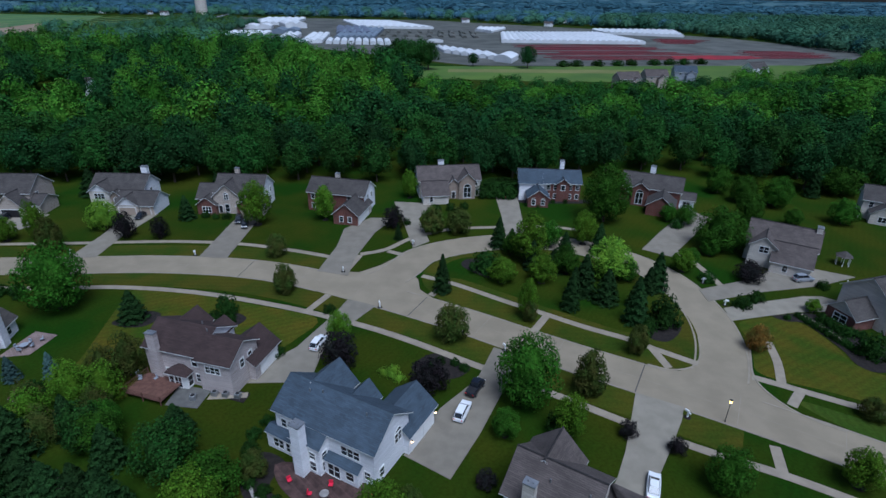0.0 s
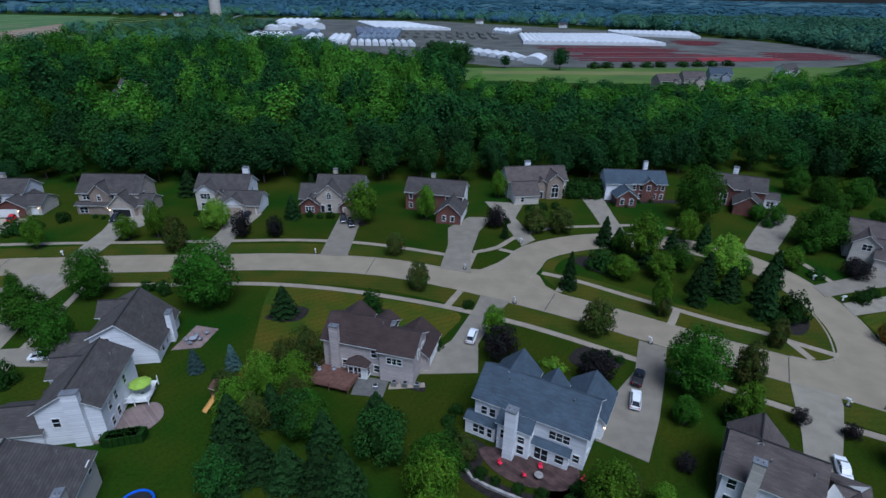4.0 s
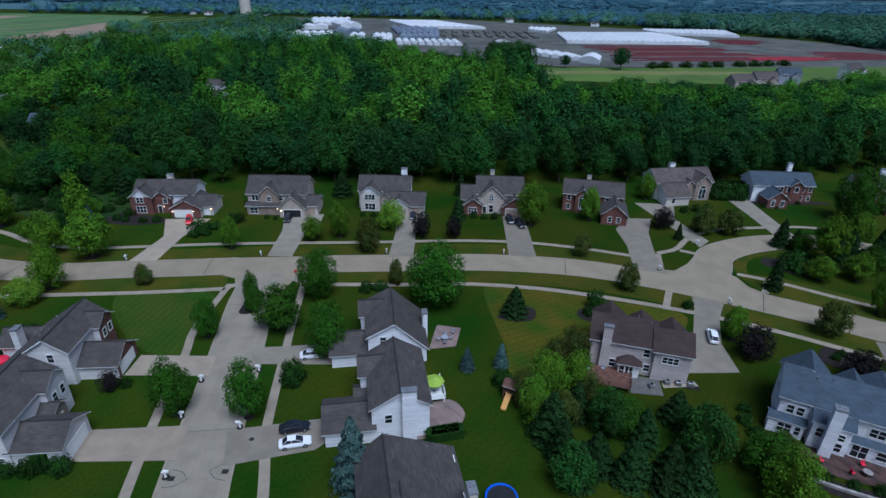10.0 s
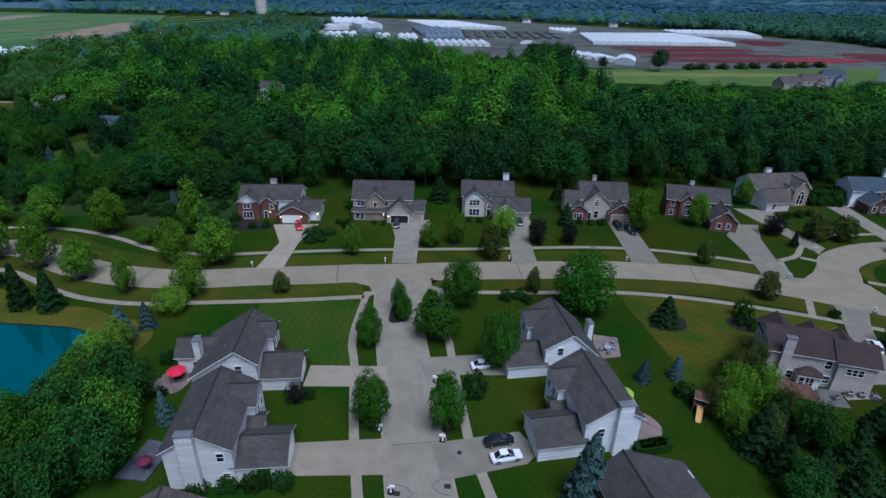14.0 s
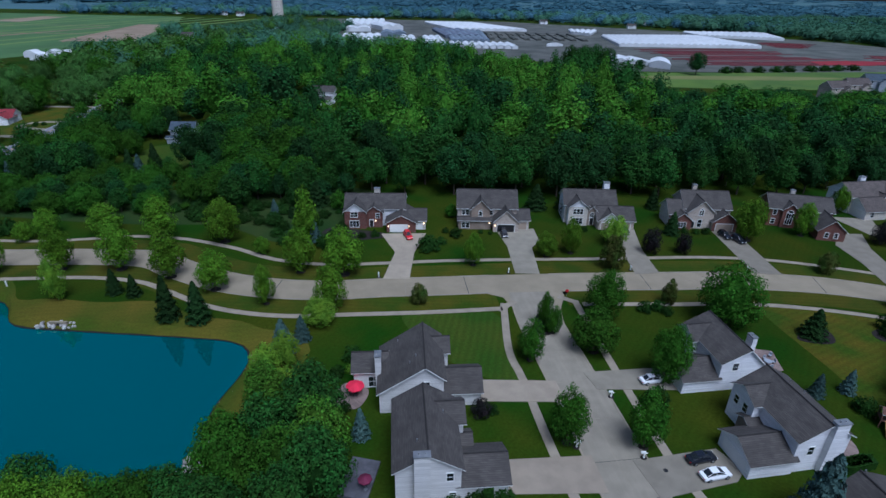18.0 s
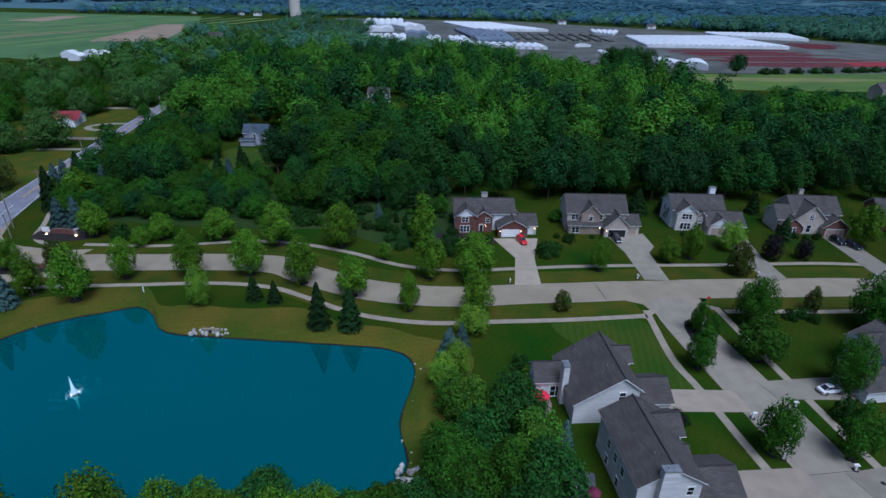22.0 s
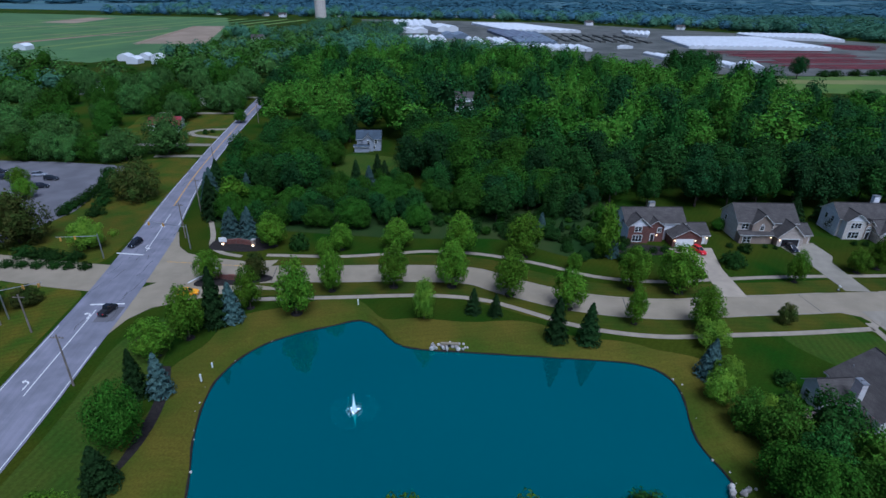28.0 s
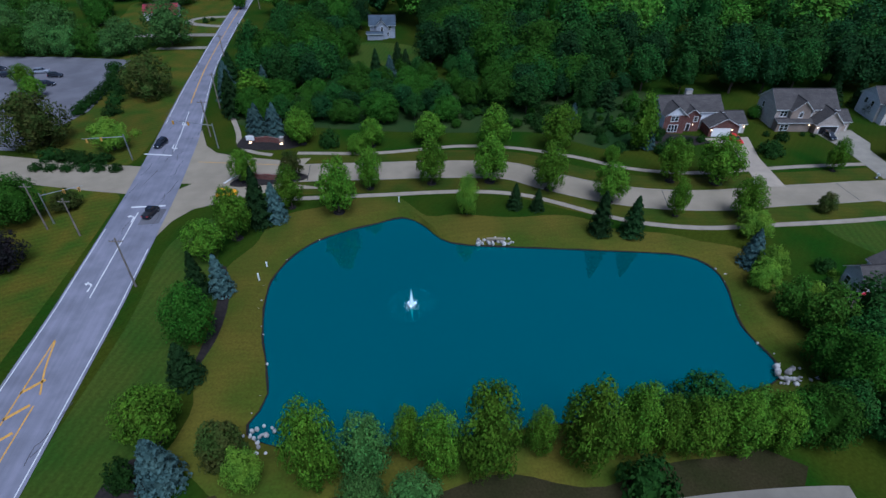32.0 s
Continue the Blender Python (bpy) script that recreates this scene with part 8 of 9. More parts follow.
slab("planting_bed", [(39, 85), (42, 83.8), (45.6, 87), (46.6, 90.5), (43, 91.6), (40, 89)], 0.06, MULCH, "dark mulched bed with shrubs on the island", "planting bed", smooth_step=0.8)
slab("planting_bed", [(4.4, 113), (6, 116.4), (10.5, 116), (12.6, 111.5), (12.6, 106.4), (8.5, 108.4)], 0.06, MULCH, "curved dark mulched bed on the island", "planting bed", smooth_step=0.8)
for pts in ([(-169, 131), (-160, 129), (-151, 131.5), (-152, 134), (-160, 136), (-168, 137)], [(-41, 85), (-38, 89), (-42, 91.5), (-46, 90), (-46, 87)], [(-5, 75), (-1, 79), (5, 76), (3, 72.5), (-2, 72)],
            [(66.6, 93.2), (68.6, 91.4), (71.4, 91.0), (72.6, 87), (73.4, 82), (73.2, 77.6), (75.6, 75.6), (80, 77.5), (82, 83.6), (78.6, 87), (76.6, 92.6), (74.5, 94.6), (70, 94)], [(-63, 87), (-59, 91), (-55, 90), (-56, 86), (-60, 85.5)], [(-262.6, 50), (-261, 58), (-262, 68), (-265.5, 77), (-267, 77), (-263.8, 67), (-262.8, 58)],
            [(-267, 31), (-262, 31), (-261, 35), (-265, 36.5)], [(14, 162), (46, 158), (44, 155.5), (24, 155), (20, 158)]):
    slab("planting_bed", pts, 0.04, MULCH, "dark mulched planting bed with shrubs", "planting bed", smooth_step=0.8)
for x, y, h in ((-166, 132.5, 1.6), (-163, 131.5, 1.4), (-158, 131, 1.5), (-154.5, 132, 1.7), (-135, 135.6, 1.3), (-132, 133, 2.4), (-125, 135.8, 1.0), (-122.4, 135.2, 0.9), (-98, 139, 1.2), (-95, 138.8, 1.3), (-66, 139.5, 1.5), (-63, 138.8, 1.4), (-60, 138.9, 1.7),
                (-44, 88.5, 1.8), (-42.2, 86.6, 1.5), (-40.4, 88, 1.4), (-2, 75, 1.1), (0, 76.4, 1.1), (2.4, 76.0, 1.1), (4, 74.5, 1.2), (71.5, 93.1, 1.0), (72.0, 92.0, 1.1), (72.4, 90.8, 1.1), (72.9, 89.4, 1.2), (73.3, 88.2, 1.2), (73.7, 86.8, 1.2), (74.1, 85.3, 1.2), (74.6, 83.9, 1.2), (75.0, 82.7, 1.1), (75.5, 81.4, 1.2), (75.4, 91.6, 1.6), (76.0, 90.0, 1.7), (76.7, 88.2, 1.7), (77.4, 86.6, 1.8), (79.4, 86.4, 1.5), (69, 92.4, 1.0),
                (-126, 46.2, 2.2), (-129.5, 46.0, 2.2), (-133, 45.4, 2.0), (-136.6, 44.8, 2.0), (-151.5, 77, 2.4), (-153.5, 72, 1.8), (-150.6, 63.4, 1.4), (-113.6, 92.4, 1.6), (-113.8, 88, 1.3), (-88, 97, 2.0), (-91, 96.2, 2.2), (-86.5, 95.2, 1.8),
                (24.6, 152.2, 0.9), (28, 151.5, 0.9), (33, 155.5, 1.0), (37, 155.6, 1.0), (-10, 137, 1.5), (-2, 147, 1.8), (2, 148, 2.0), (6, 149.5, 1.8), (60, 150, 1.5), (64, 138, 2.4), (84, 105, 1.8), (62, 96.5, 2.4), (66, 99, 2.2), (40, 88, 2.2), (38.5, 86, 1.8), (-29, 77.8, 2.0), (-31.2, 78.8, 1.8), (-22.4, 92, 1.6), (-126.2, 63.6, 1.4)):
    tree("bush", x, y, h, group="garden shrubs")


def hedge(points, w, h, label):
    """A clipped hedge: a leafy skin over a solid core."""
    line = spline([Vector(p) for p in points], 0.7)
    v, nn = [], []
    for p in line:
        for _ in range(int(40 * h)):
            a = rng.uniform(0, 1)
            z = rng.uniform(0.05, h)
            side = rng.integers(3)
            q = (rng.uniform(-w / 2, w / 2), h) if side == 0 else ((w / 2 if side == 1 else -w / 2), z)
            ang = rng.uniform(0, 6.28)
            v.append((p.x + q[0] * 0.7 * math.cos(ang) + rng.uniform(-0.3, 0.3), p.y + q[0] * math.sin(ang), q[1]))
            nn.append((math.cos(ang), math.sin(ang), 0.6))
    lv, lf = leaves(np.array(v), np.array(nn), 0.13)
    s = Solid()
    for a, b in zip(line, line[1:]):
        c = (a + b) / 2
        s.box(c.x - w * 0.4, c.x + w * 0.4, c.y - w * 0.4, c.y + w * 0.4, 0, h * 0.93)
    me = mesh_of("hedge", lv.tolist() + [tuple(p) for p in s.v], lf.tolist() + [tuple(a + len(lv) for a in f) for f in s.f], HEDGE)
    return tagged(part("hedge", me), label, "hedge")


hedge([(-75.5, 53.4), (-71, 54.6)], 2.2, 1.6, "clipped dark green hedge beside the patio")
hedge([(13.5, 163), (18, 164.5), (24, 164)], 2.4, 4.5, "tall evergreen hedge beside the brick house")
hedge([(-128.5, 45.6), (-127.6, 46.8)], 1.2, 3.0, "upright evergreen shrub by the white house")

# ---- gardens ----
slab("patio", [(-76.5, 75.5), (-71.5, 76.5), (-70.5, 82.5), (-75.2, 83.5)], 0.07, PAVER, "square brick-paved patio behind the white house", "patio")
slab("patio", [(-78.0, 53.4), (-72, 55.4), (-70.2, 59), (-72.6, 62), (-76.6, 60)], 0.07, PAVER, "curved paved patio behind the white house", "patio", smooth_step=0.8)
slab("patio", [(-21.2, 54), (-9.2, 50.9), (-11, 46.6), (-17.6, 47.6), (-21.4, 51.0)], 0.07, PAVERRED, "brick-paved patio behind the white house", "patio", smooth_step=1.0)
slab("patio", [(-42.4, 64.6), (-37.2, 64.0), (-36.6, 68.2), (-42.2, 69.4)], 0.07, STONEGREY, "concrete patio behind the taupe house", "patio")
slab("planting_bed", [(-36.4, 67.3), (-30.6, 65.4), (-30.2, 67.6), (-36.2, 69.4)], 0.05, MULCH, "dark mulched strip along the house wall", "planting bed")
slab("planting_bed", [(-25, 55.5), (-21, 54), (-22, 50), (-18, 46.6), (-10, 45.2), (-8.6, 49), (-7.4, 46), (-12, 43.6), (-20, 44.6), (-25.6, 49.5)], 0.03, MULCH, "dark bed of shrubs round the brick patio", "planting bed", smooth_step=0.8)
slab("patio", [(-36.5, 66.0), (-30.4, 66.6), (-30.6, 67.8), (-36.4, 67.4)], 0.075, WALKWAY, "narrow concrete strip along the house wall", "patio")
slab("patio", [(-153.2, 65.0), (-149.0, 63.6), (-147.4, 66.4), (-147.8, 69), (-151.6, 70)], 0.07, PAVER, "brick-paved patio by the sunroom", "patio", smooth_step=0.8)
slab("patio", [(-149, 46.5), (-144.4, 46), (-143.4, 52.6), (-147.6, 53.4)], 0.3, DECKGREY, "dark grey boarded deck behind the white house", "deck", thick=0.3, kind="structure")


def deck(x, y, turn, w, d, h, wood, label):
    ob = thing("deck", pose(x, y, 0, 0, 0, turn), label, "deck")
    n = int(w / 0.30)
    b = Solid()
    b.box(0, 0.27, 0, d, h - 0.05, h)
    bm_ = b.mesh("board", wood)
    for k in range(n):
        part("board", bm_, ob, at=pose(k * 0.30, 0, 0))
    for px, py in ((0.1, 0.1), (w - 0.2, 0.1), (w / 2, 0.1), (0.1, d - 0.1), (w - 0.2, d - 0.1)):
        p = Solid()
        p.box(px - 0.07, px + 0.07, py - 0.07, py + 0.07, 0, h + 1.0)
        part("post", p.mesh("post", wood), ob)
    for (ax, ay), (bx, by) in (((0, 0), (w, 0)), ((0, 0), (0, d)), ((w, 0), (w, d * 0.6))):
        r = Solid()
        for z in (h + 0.15, h + 0.95):
            r.tube((ax, ay, z), (bx, by, z), 0.045, 0.045, 4)
        m = max(2, int(math.hypot(bx - ax, by - ay) / 0.22))
        for j in range(m):
            u = (j + 0.5) / m
            r.tube((ax + (bx - ax) * u, ay + (by - ay) * u, h + 0.15), (ax + (bx - ax) * u, ay + (by - ay) * u, h + 0.95), 0.025, 0.025, 4, cap=False)
        part("railing", r.mesh("railing", wood), ob)
    return ob


deck(-49.6, 66.4, -17, 7.2, 5.2, 0.9, WOOD, "reddish-brown wooden deck with railings")
deck(-77.6, 60.6, 10, 4.4, 5.2, 0.8, WHITE, "white railed deck behind the white house")
deck(-70.8, 33.8, 12, 4.5, 4.5, 1.2, WHITE, "white railed raised deck with stairs")


def umbrella(x, y, z, r, fabric, label):
    ob = thing("patio_umbrella", pose(x, y, z), label, "umbrella")
    s = Solid()
    s.tube((0, 0, 0), (0, 0, 2.6), 0.03, 0.03, 8)
    s.tube((0, 0, 0), (0, 0, 0.08), 0.28, 0.25, 12)
    part("pole", s.mesh("pole", METAL), ob)
    n = 8
    v = [(0, 0, 2.65)] + [(math.cos(2 * math.pi * k / n) * r, math.sin(2 * math.pi * k / n) * r, 2.05) for k in range(n)] + [(math.cos(2 * math.pi * k / n) * r, math.sin(2 * math.pi * k / n) * r, 1.88) for k in range(n)]
    f = [(0, 1 + k, 1 + (k + 1) % n) for k in range(n)] + [(1 + k, 1 + n + k, 1 + n + (k + 1) % n, 1 + (k + 1) % n) for k in range(n)]
    part("canopy", mesh_of("canopy", v, f, fabric), ob)


def garden_chair(x, y, z, turn, fabric, label):
    key = ("chair", fabric.name)
    if key not in KIT:
        ob = thing("garden_chair", pose(0, 0, -500), label, "chair")
        s = Solid()
        s.box(-0.28, 0.28, -0.26, 0.26, 0.40, 0.48, bevel=0.02)
        part("seat", s.mesh("seat", fabric), ob)
        b = Solid()
        b.box(-0.28, 0.28, 0.22, 0.30, 0.46, 0.98, bevel=0.02)
        part("backrest", b.mesh("backrest", fabric), ob)
        for lx in (-0.25, 0.25):
            for ly in (-0.22, 0.24):
                g = Solid()
                g.tube((lx, ly, 0), (lx, ly, 0.42), 0.025, 0.025, 6)
                part("leg", g.mesh("leg", DARK), ob)
        KIT[key] = ob
    return tagged(copy_thing(KIT[key], pose(x, y, z, 0, 0, turn)), label, group="garden chairs")


def round_table(x, y, z, r, material, label):
    ob = thing("garden_table", pose(x, y, z), label, "table")
    s = Solid()
    s.tube((0, 0, 0.68), (0, 0, 0.74), r, r, 18)
    part("tabletop", s.mesh("tabletop", material), ob)
    for k in range(4):
        a = k * math.pi / 2 + 0.7
        g = Solid()
        g.tube((math.cos(a) * r * 0.7, math.sin(a) * r * 0.7, 0), (math.cos(a) * r * 0.6, math.sin(a) * r * 0.6, 0.68), 0.03, 0.03, 6)
        part("leg", g.mesh("leg", DARK), ob)


umbrella(-149.4, 66.9, 0.07, 1.6, FABRICRED, "open bright red patio umbrella")
umbrella(-75.2, 63.2, 0.8, 1.7, FABRICGREEN, "open yellow-green umbrella on the deck")
umbrella(-144.9, 47.6, 0.3, 1.0, FABRICPLUM, "dark red umbrella on the grey deck")
round_table(-149.4, 66.9, 0.07, 0.6, DARK, "round dark garden table under the umbrella")
round_table(-73.6, 78.4, 0.07, 0.7, GREYSIDE, "round grey garden table on the patio")
round_table(-14.5, 48.4, 0.07, 0.6, STONE, "round stone fire pit table on the patio")
for x, y, z, t, m in ((-74.8, 78.2, 0.07, 90, GREYSIDE), (-72.4, 78.6, 0.07, -90, GREYSIDE), (-73.5, 79.6, 0.07, 0, GREYSIDE), (-73.6, 77.2, 0.07, 180, GREYSIDE), (-72.0, 80.6, 0.07, -40, GREYSIDE),
                      (-16.4, 48.6, 0.07, 90, FABRICRED), (-14.0, 50.0, 0.07, 0, FABRICRED), (-19.5, 50.6, 0.07, 40, FABRICRED), (-8.6, 48.0, 0.07, -60, FABRICRED), (-48.4, 69.4, 0.7, 20, GREYSIDE), (-46.0, 69.6, 0.7, -30, GREYSIDE), (-49.2, 70.6, 0.7, 80, GREYSIDE)):
    garden_chair(x, y, z, t, m, "cushioned red garden chair on the patio" if m is FABRICRED else "grey garden chair on the patio")
for x, y, t in ((-35.6, 67.0, -12), (-33.8, 66.8, -12), (-38.6, 66.0, 10), (-31.8, 66.6, -10)):
    ob = thing("air_conditioner", pose(x, y, 0.07, 0, 0, t), "pale boxy outdoor cooling unit by the wall", "air conditioner")
    s = Solid()
    s.box(-0.45, 0.45, -0.4, 0.4, 0, 0.85, bevel=0.04)
    part("case", s.mesh("case", METAL), ob)
    g = Solid()
    g.tube((0, 0, 0.85), (0, 0, 0.90), 0.33, 0.30, 14)
    part("fan_grille", g.mesh("fan_grille", DARK), ob)
ob = thing("trampoline", pose(-65.8, 42.8, 0), "round black trampoline with a blue padded rim", "trampoline")
s = Solid()
s.tube((0, 0, 0.82), (0, 0, 0.86), 1.85, 1.85, 28)
part("mat", s.mesh("mat", DARK), ob)
for k in range(28):
    a, b = 2 * math.pi * k / 28, 2 * math.pi * (k + 1) / 28
    if k == 0:
        rim_ = Solid()
    rim_.tube((2.05 * math.cos(a), 2.05 * math.sin(a), 0.86), (2.05 * math.cos(b), 2.05 * math.sin(b), 0.86), 0.17, 0.17, 6)
part("rim_pad", rim_.mesh("rim_pad", BLUEPAD), ob, "blue padded rim")
for k in range(6):
    a = 2 * math.pi * k / 6
    g = Solid()
    g.tube((1.9 * math.cos(a), 1.9 * math.sin(a), 0), (2.0 * math.cos(a), 2.0 * math.sin(a), 0.85), 0.04, 0.04, 6)
    part("leg", g.mesh("leg", METAL), ob)
ob = thing("play_set", pose(-62.6, 63.0, 0, 0, 0, -25), "wooden play set with an orange slide", "play set")
for px in (-1, 1):
    for py in (-1, 1):
        g = Solid()
        g.box(px - 0.08, px + 0.08, py - 0.08, py + 0.08, 0, 2.9)
        part("post", g.mesh("post", WOOD), ob)
g = Solid()
g.box(-1.1, 1.1, -1.1, 1.1, 1.4, 1.5)
part("platform", g.mesh("platform", WOOD), ob)
part("roof", wing_roof(-1, 1, -1, 1, 2.8, 0.7, "x", False, WOOD, 0.2, 0.08)[0], ob)
g = Solid()
g.add([(-0.35, -1.1, 1.5), (0.35, -1.1, 1.5), (0.35, -3.6, 0.25), (-0.35, -3.6, 0.25), (-0.35, -1.1, 1.38), (0.35, -1.1, 1.38), (0.35, -3.6, 0.13), (-0.35, -3.6, 0.13)], [(0, 3, 2, 1), (4, 5, 6, 7), (0, 1, 5, 4), (1, 2, 6, 5), (2, 3, 7, 6), (3, 0, 4, 7)])
for e in (-0.40, 0.40):
    g.tube((e, -1.1, 1.62), (e, -3.6, 0.36), 0.07, 0.07, 6)
part("slide", g.mesh("slide", SLIDE), ob, "orange plastic slide")
ob = thing("basketball_hoop", pose(85.5, 101.5, 0, 0, 0, 60), "white basketball backboard on a post", "basketball hoop")
g = Solid()
g.tube((0, 0, 0), (0, 0, 3.2), 0.07, 0.07, 8)
part("post", g.mesh("post", DARK), ob)
g = Solid()
g.box(-0.9, 0.9, -0.5, -0.44, 2.9, 4.0)
part("backboard", g.mesh("backboard", WHITE), ob)
g = Solid()
for k in range(12):
    a, b = 2 * math.pi * k / 12, 2 * math.pi * (k + 1) / 12
    g.tube((0.23 * math.cos(a), -0.75 + 0.23 * math.sin(a), 3.05), (0.23 * math.cos(b), -0.75 + 0.23 * math.sin(b), 3.05), 0.02, 0.02, 5)
part("hoop", g.mesh("hoop", SLIDE), ob)
ob = thing("gazebo", pose(96, 117, 0), "small garden gazebo with a grey roof", "gazebo")
for k in range(6):
    a = 2 * math.pi * k / 6
    g = Solid()
    g.tube((1.5 * math.cos(a), 1.5 * math.sin(a), 0), (1.5 * math.cos(a), 1.5 * math.sin(a), 2.3), 0.07, 0.07, 6)
    part("post", g.mesh("post", WHITE), ob)
g = Solid()
g.tube((0, 0, 2.3), (0, 0, 3.6), 2.0, 0.05, 6)
part("roof", g.mesh("roof", SHINGLE), ob)

strip("garden_wall", [(-25.5, 51.5), (-23.5, 48.2), (-19, 45.6), (-13.5, 43.4), (-9.5, 43.2), (-7.5, 45.5)], 0.4, 0.45, STONE, "low curved stone garden wall round the patio", "garden wall", thick=0.45)
for x, y, h in ((-24.5, 50, 1.2), (-22.4, 48.6, 1.4), (-20.4, 47.6, 1.0), (-17.5, 46.4, 1.1), (-14.5, 45.4, 1.3), (-11, 44.6, 1.2), (-9.4, 46.4, 1.5), (-26.3, 55.5, 1.6), (-26.6, 58.4, 1.5), (-25.4, 61, 1.4)):
    tree("bush", x, y, h, group="garden shrubs")
tree("plum", 6.2, 50.5, 2.6)
for key, x, y, h, w in (("airy", -59.3, 60.1, 7, 5.5), ("airy", -55.7, 63.9, 8, 6), ("airy", -51.4, 65.4, 8, 6), ("airy", -50.2, 61.0, 7, 5), ("big", -46.6, 55.7, 7, 6.5), ("spruce", -56.7, 50.0, 7.5, 4.8), ("spruce", -55.2, 46.1, 7.5, 5), ("airy", -59.2, 56.7, 6, 5), ("big", -48.4, 59.2, 5.5, 5), ("airy", -55.3, 56.8, 7, 5)):
    tree(key, x, y, h, 1.0, group="trees in the back gardens", across=w)
tree("maple", 9.5, 59.5, 5.0)
tree("airy", -3.5, 46.0, 5)
tree("airy", 0.5, 44.0, 4.5)
for k in range(9):
    tree("bush", 73.5 + k * 1.9, 86.5 - k * 2.6, 0.9, group="clipped shrubs in a row")

slab("overgrown_meadow", [(-284, 142), (-260, 139), (-233, 136.5), (-214, 136.5), (-200, 137), (-191, 132.5), (-183, 127.5), (-176, 126), (-170, 129.5), (-165, 136), (-162, 155), (-160, 168), (-186, 174), (-222, 165), (-284, 165)], 0.018, MEADOW, "dark overgrown meadow before the wood", "meadow", smooth_step=2.0)
for x, y in scatter([(-235, 139), (-200, 140), (-190, 136), (-180, 131), (-170, 134), (-166, 150), (-178, 160), (-215, 156)], 5.2):
    tree("bush" if rng.uniform() < 0.75 else "big", x, y, rng.uniform(1.0, 2.8), rng.uniform(0.9, 1.5), group="meadow scrub")
for x, y in scatter([(-218, 150), (-196, 149), (-176, 154), (-172, 168), (-220, 160)], 9.0):
    tree("wood" if rng.uniform() < 0.6 else "big", x, y, rng.uniform(8, 14), rng.uniform(1.0, 1.3), group="thicket")

# ---- pond edge and fountain ----
bm = bmesh.new()
bmesh.ops.create_icosphere(bm, subdivisions=2, radius=1.0)
for v in bm.verts:
    v.co *= 1 + 0.28 * noise.noise(v.co * 1.7 + Vector((3, 1, 7)))
rock_mesh = bpy.data.meshes.new("rock")
bm.to_mesh(rock_mesh)
bm.free()
rock_mesh.materials.append(STONE)
places = [(rng.uniform(-217.5, -209.5), rng.uniform(85.0, 87.0), rng.uniform(0.3, 0.62), -0.62) for _ in range(26)]
places += [(rng.uniform(-172.5, -166), rng.uniform(49.5, 53.5), rng.uniform(0.25, 0.6), -0.45) for _ in range(34)]
for p in shore:
    if (p.x < -249 or (p.x > -174 and p.y > 50)) and rng.uniform() < 0.6:
        q = p + (p - middle).normalized() * rng.uniform(-0.2, 1.5)
        places.append((q.x, q.y, rng.uniform(0.10, 0.30), -0.85))
for _ in range(18):
    places.append((rng.uniform(-253, -247), rng.uniform(37.5, 42), rng.uniform(0.2, 0.45), -0.35))
for x, y, r, z in places:
    ob = part("rock", rock_mesh, at=pose(x, y, z + r * 0.3, rng.uniform(0, 360), rng.uniform(0, 360), rng.uniform(0, 360)))
    ob.scale = (r, r * rng.uniform(0.7, 1), r * rng.uniform(0.55, 0.8))
    tagged(ob, "rounded pale grey boulder at the water's edge", "rock", group="shore rocks")
ob = thing("outlet_headwall", pose(-213.3, 86.4, -0.9), "low concrete outlet wall between boulders", "headwall")
g = Solid()
g.box(-1.8, 1.8, -0.2, 0.3, 0, 1.1)
part("wall", g.mesh("wall", CONCRETE), ob)
g = Solid()
g.tube((0, -0.25, 0.5), (0, 0.2, 0.5), 0.36, 0.36, 14)
part("pipe", g.mesh("pipe", DARK), ob)
ob = thing("fountain", pose(-229.5, 67.7, -0.98), "floating pond fountain with a lit white water plume", "fountain")
g = Solid()
g.tube((0, 0, 0), (0, 0, 0.22), 0.85, 0.7, 18)
part("float", g.mesh("float", DARK), ob)
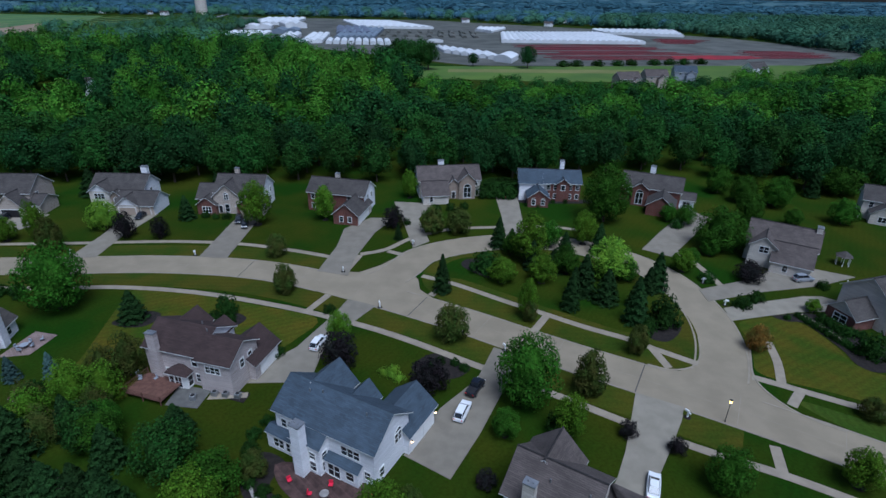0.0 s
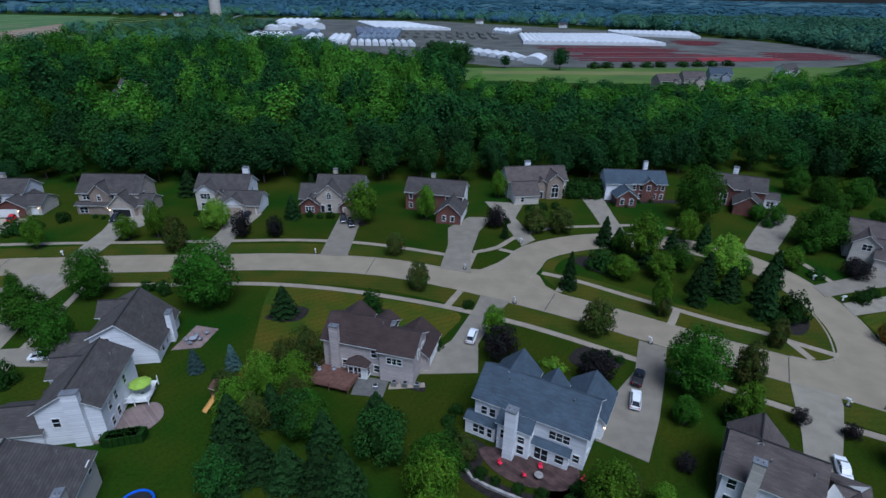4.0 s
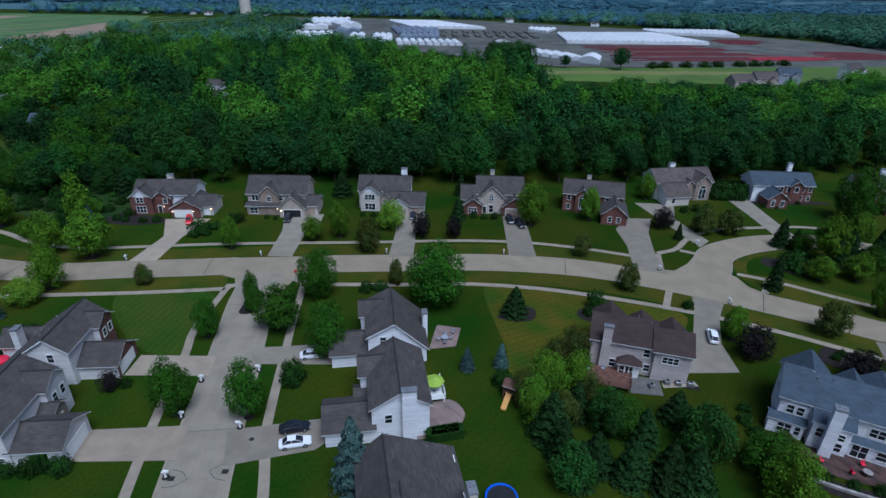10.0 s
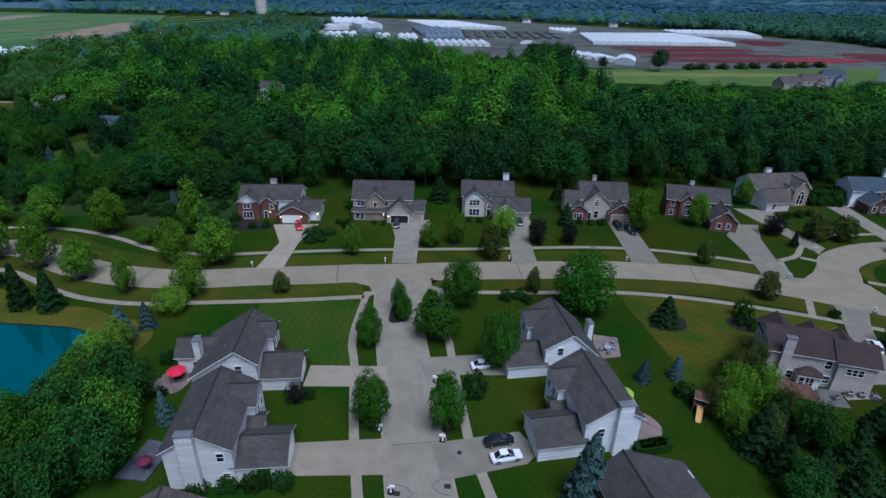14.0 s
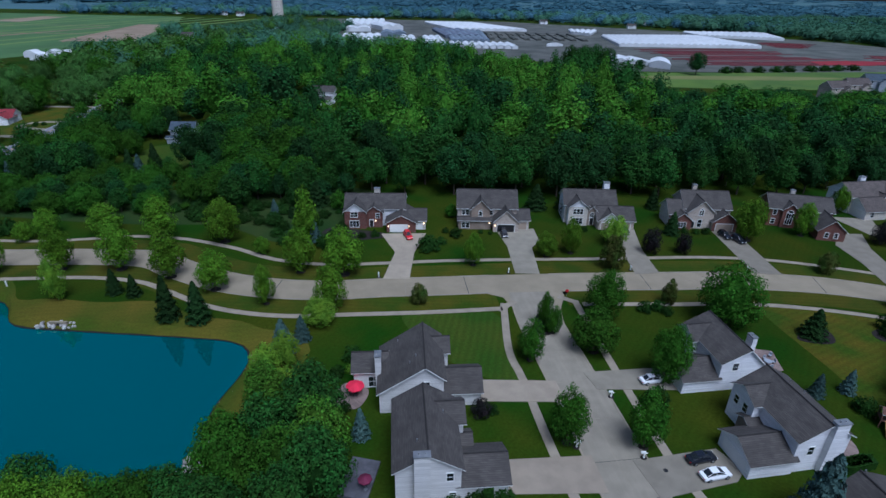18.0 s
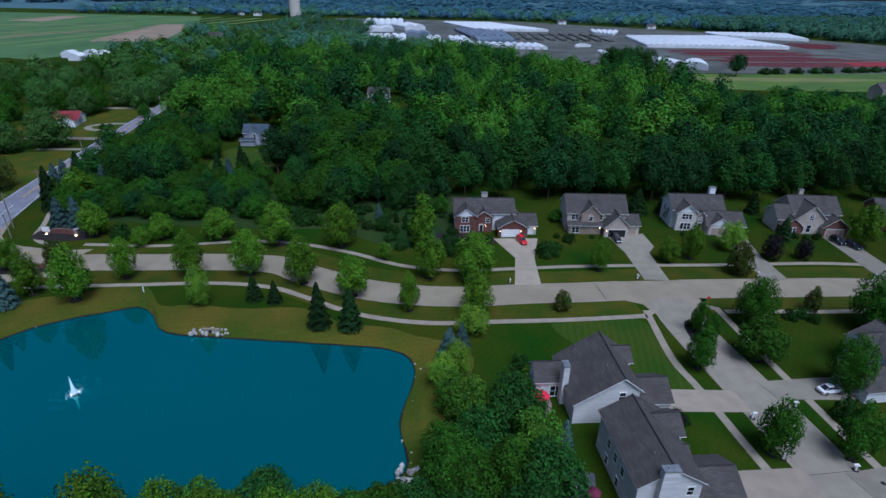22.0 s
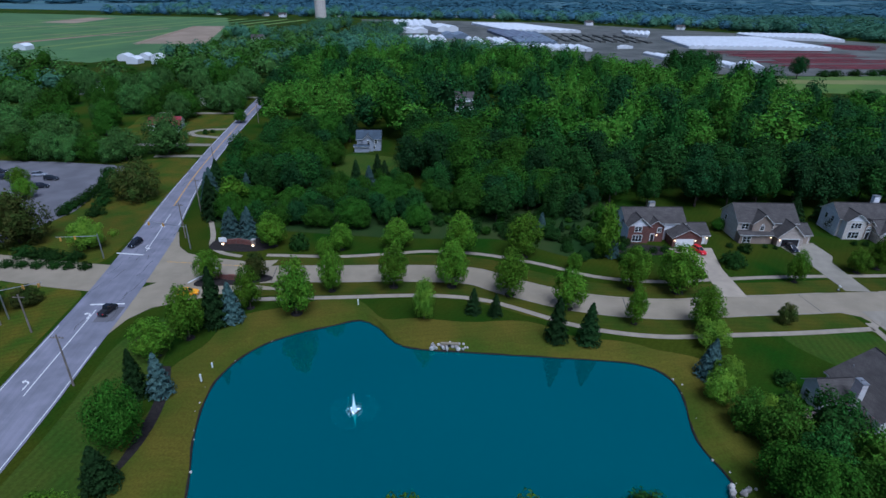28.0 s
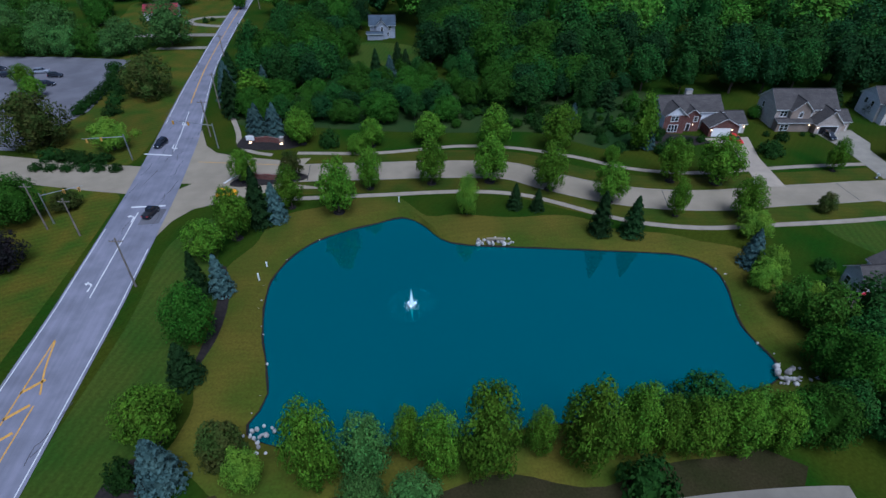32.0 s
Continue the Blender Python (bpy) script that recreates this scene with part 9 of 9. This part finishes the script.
for k in range(3):
    a = k * 2.1 + 0.4
    b = Solid()
    b.tube((math.cos(a) * 0.8, math.sin(a) * 0.8, 0.15), (math.cos(a) * 0.7, math.sin(a) * 0.7, 0.24), 0.06, 0.08, 8)
    part("lamp", b.mesh("lamp", WHITEGLOW), ob, "bright white lamp")
g = Solid()
rings = ((0.0, 0.70), (0.25, 0.46), (0.6, 0.34), (1.1, 0.25), (1.7, 0.18), (2.3, 0.12), (2.9, 0.06), (3.5, 0.012))
vs = [(math.cos(a) * r * (1 + 0.08 * math.sin(a * 5 + z * 3)), math.sin(a) * r * (1 + 0.08 * math.sin(a * 5 + z * 3)), 0.2 + z) for z, r in rings for a in [j * math.pi / 8 for j in range(16)]]
g.add(vs, [(i * 16 + j, i * 16 + (j + 1) % 16, i * 16 + 16 + (j + 1) % 16, i * 16 + 16 + j) for i in range(len(rings) - 1) for j in range(16)])
# the plume glows by itself, as if lit from the base
part("plume", g.mesh("plume", SPRAYGLOW), ob, "white water plume")
# added ring of glowing flecks for the bright pool of light round the float
g = Solid()
for k in range(90):
    a, r0 = rng.uniform(0, 2 * math.pi), 0.7 + 0.9 * rng.uniform(0, 1) ** 1.4
    x, y, s = math.cos(a) * r0, math.sin(a) * r0, rng.uniform(0.03, 0.08)
    g.tube((x, y, 0.0), (x, y, s * 0.6), s, s * 0.4, 6)
part("foam", g.mesh("foam", SPRAYGLOW), ob, "ring of foam that glows in place of lamplight on the water")
g = Solid()
for k in range(260):
    a, r0 = rng.uniform(0, 2 * math.pi), 0.8 + 3.6 * rng.uniform(0, 1) ** 1.5
    x, y, z = math.cos(a) * r0, math.sin(a) * r0, max(0.01, (1.6 - 0.5 * r0) * rng.uniform(0, 1) ** 2)
    g.tube((x, y, z), (x * 1.03, y * 1.03, z + 0.05), 0.012, 0.006, 4)
part("spray", g.mesh("spray", POLY), ob, "fine drops of falling spray")
for ob, _ in [k for ks in TREES.values() for k in ks]:
    for o in (*ob.children_recursive, ob):
        bpy.data.objects.remove(o)
for ob in [o for o in scene.objects if o.parent is None and o.location.z < -400]:
    for o in (*ob.children_recursive, ob):
        bpy.data.objects.remove(o)
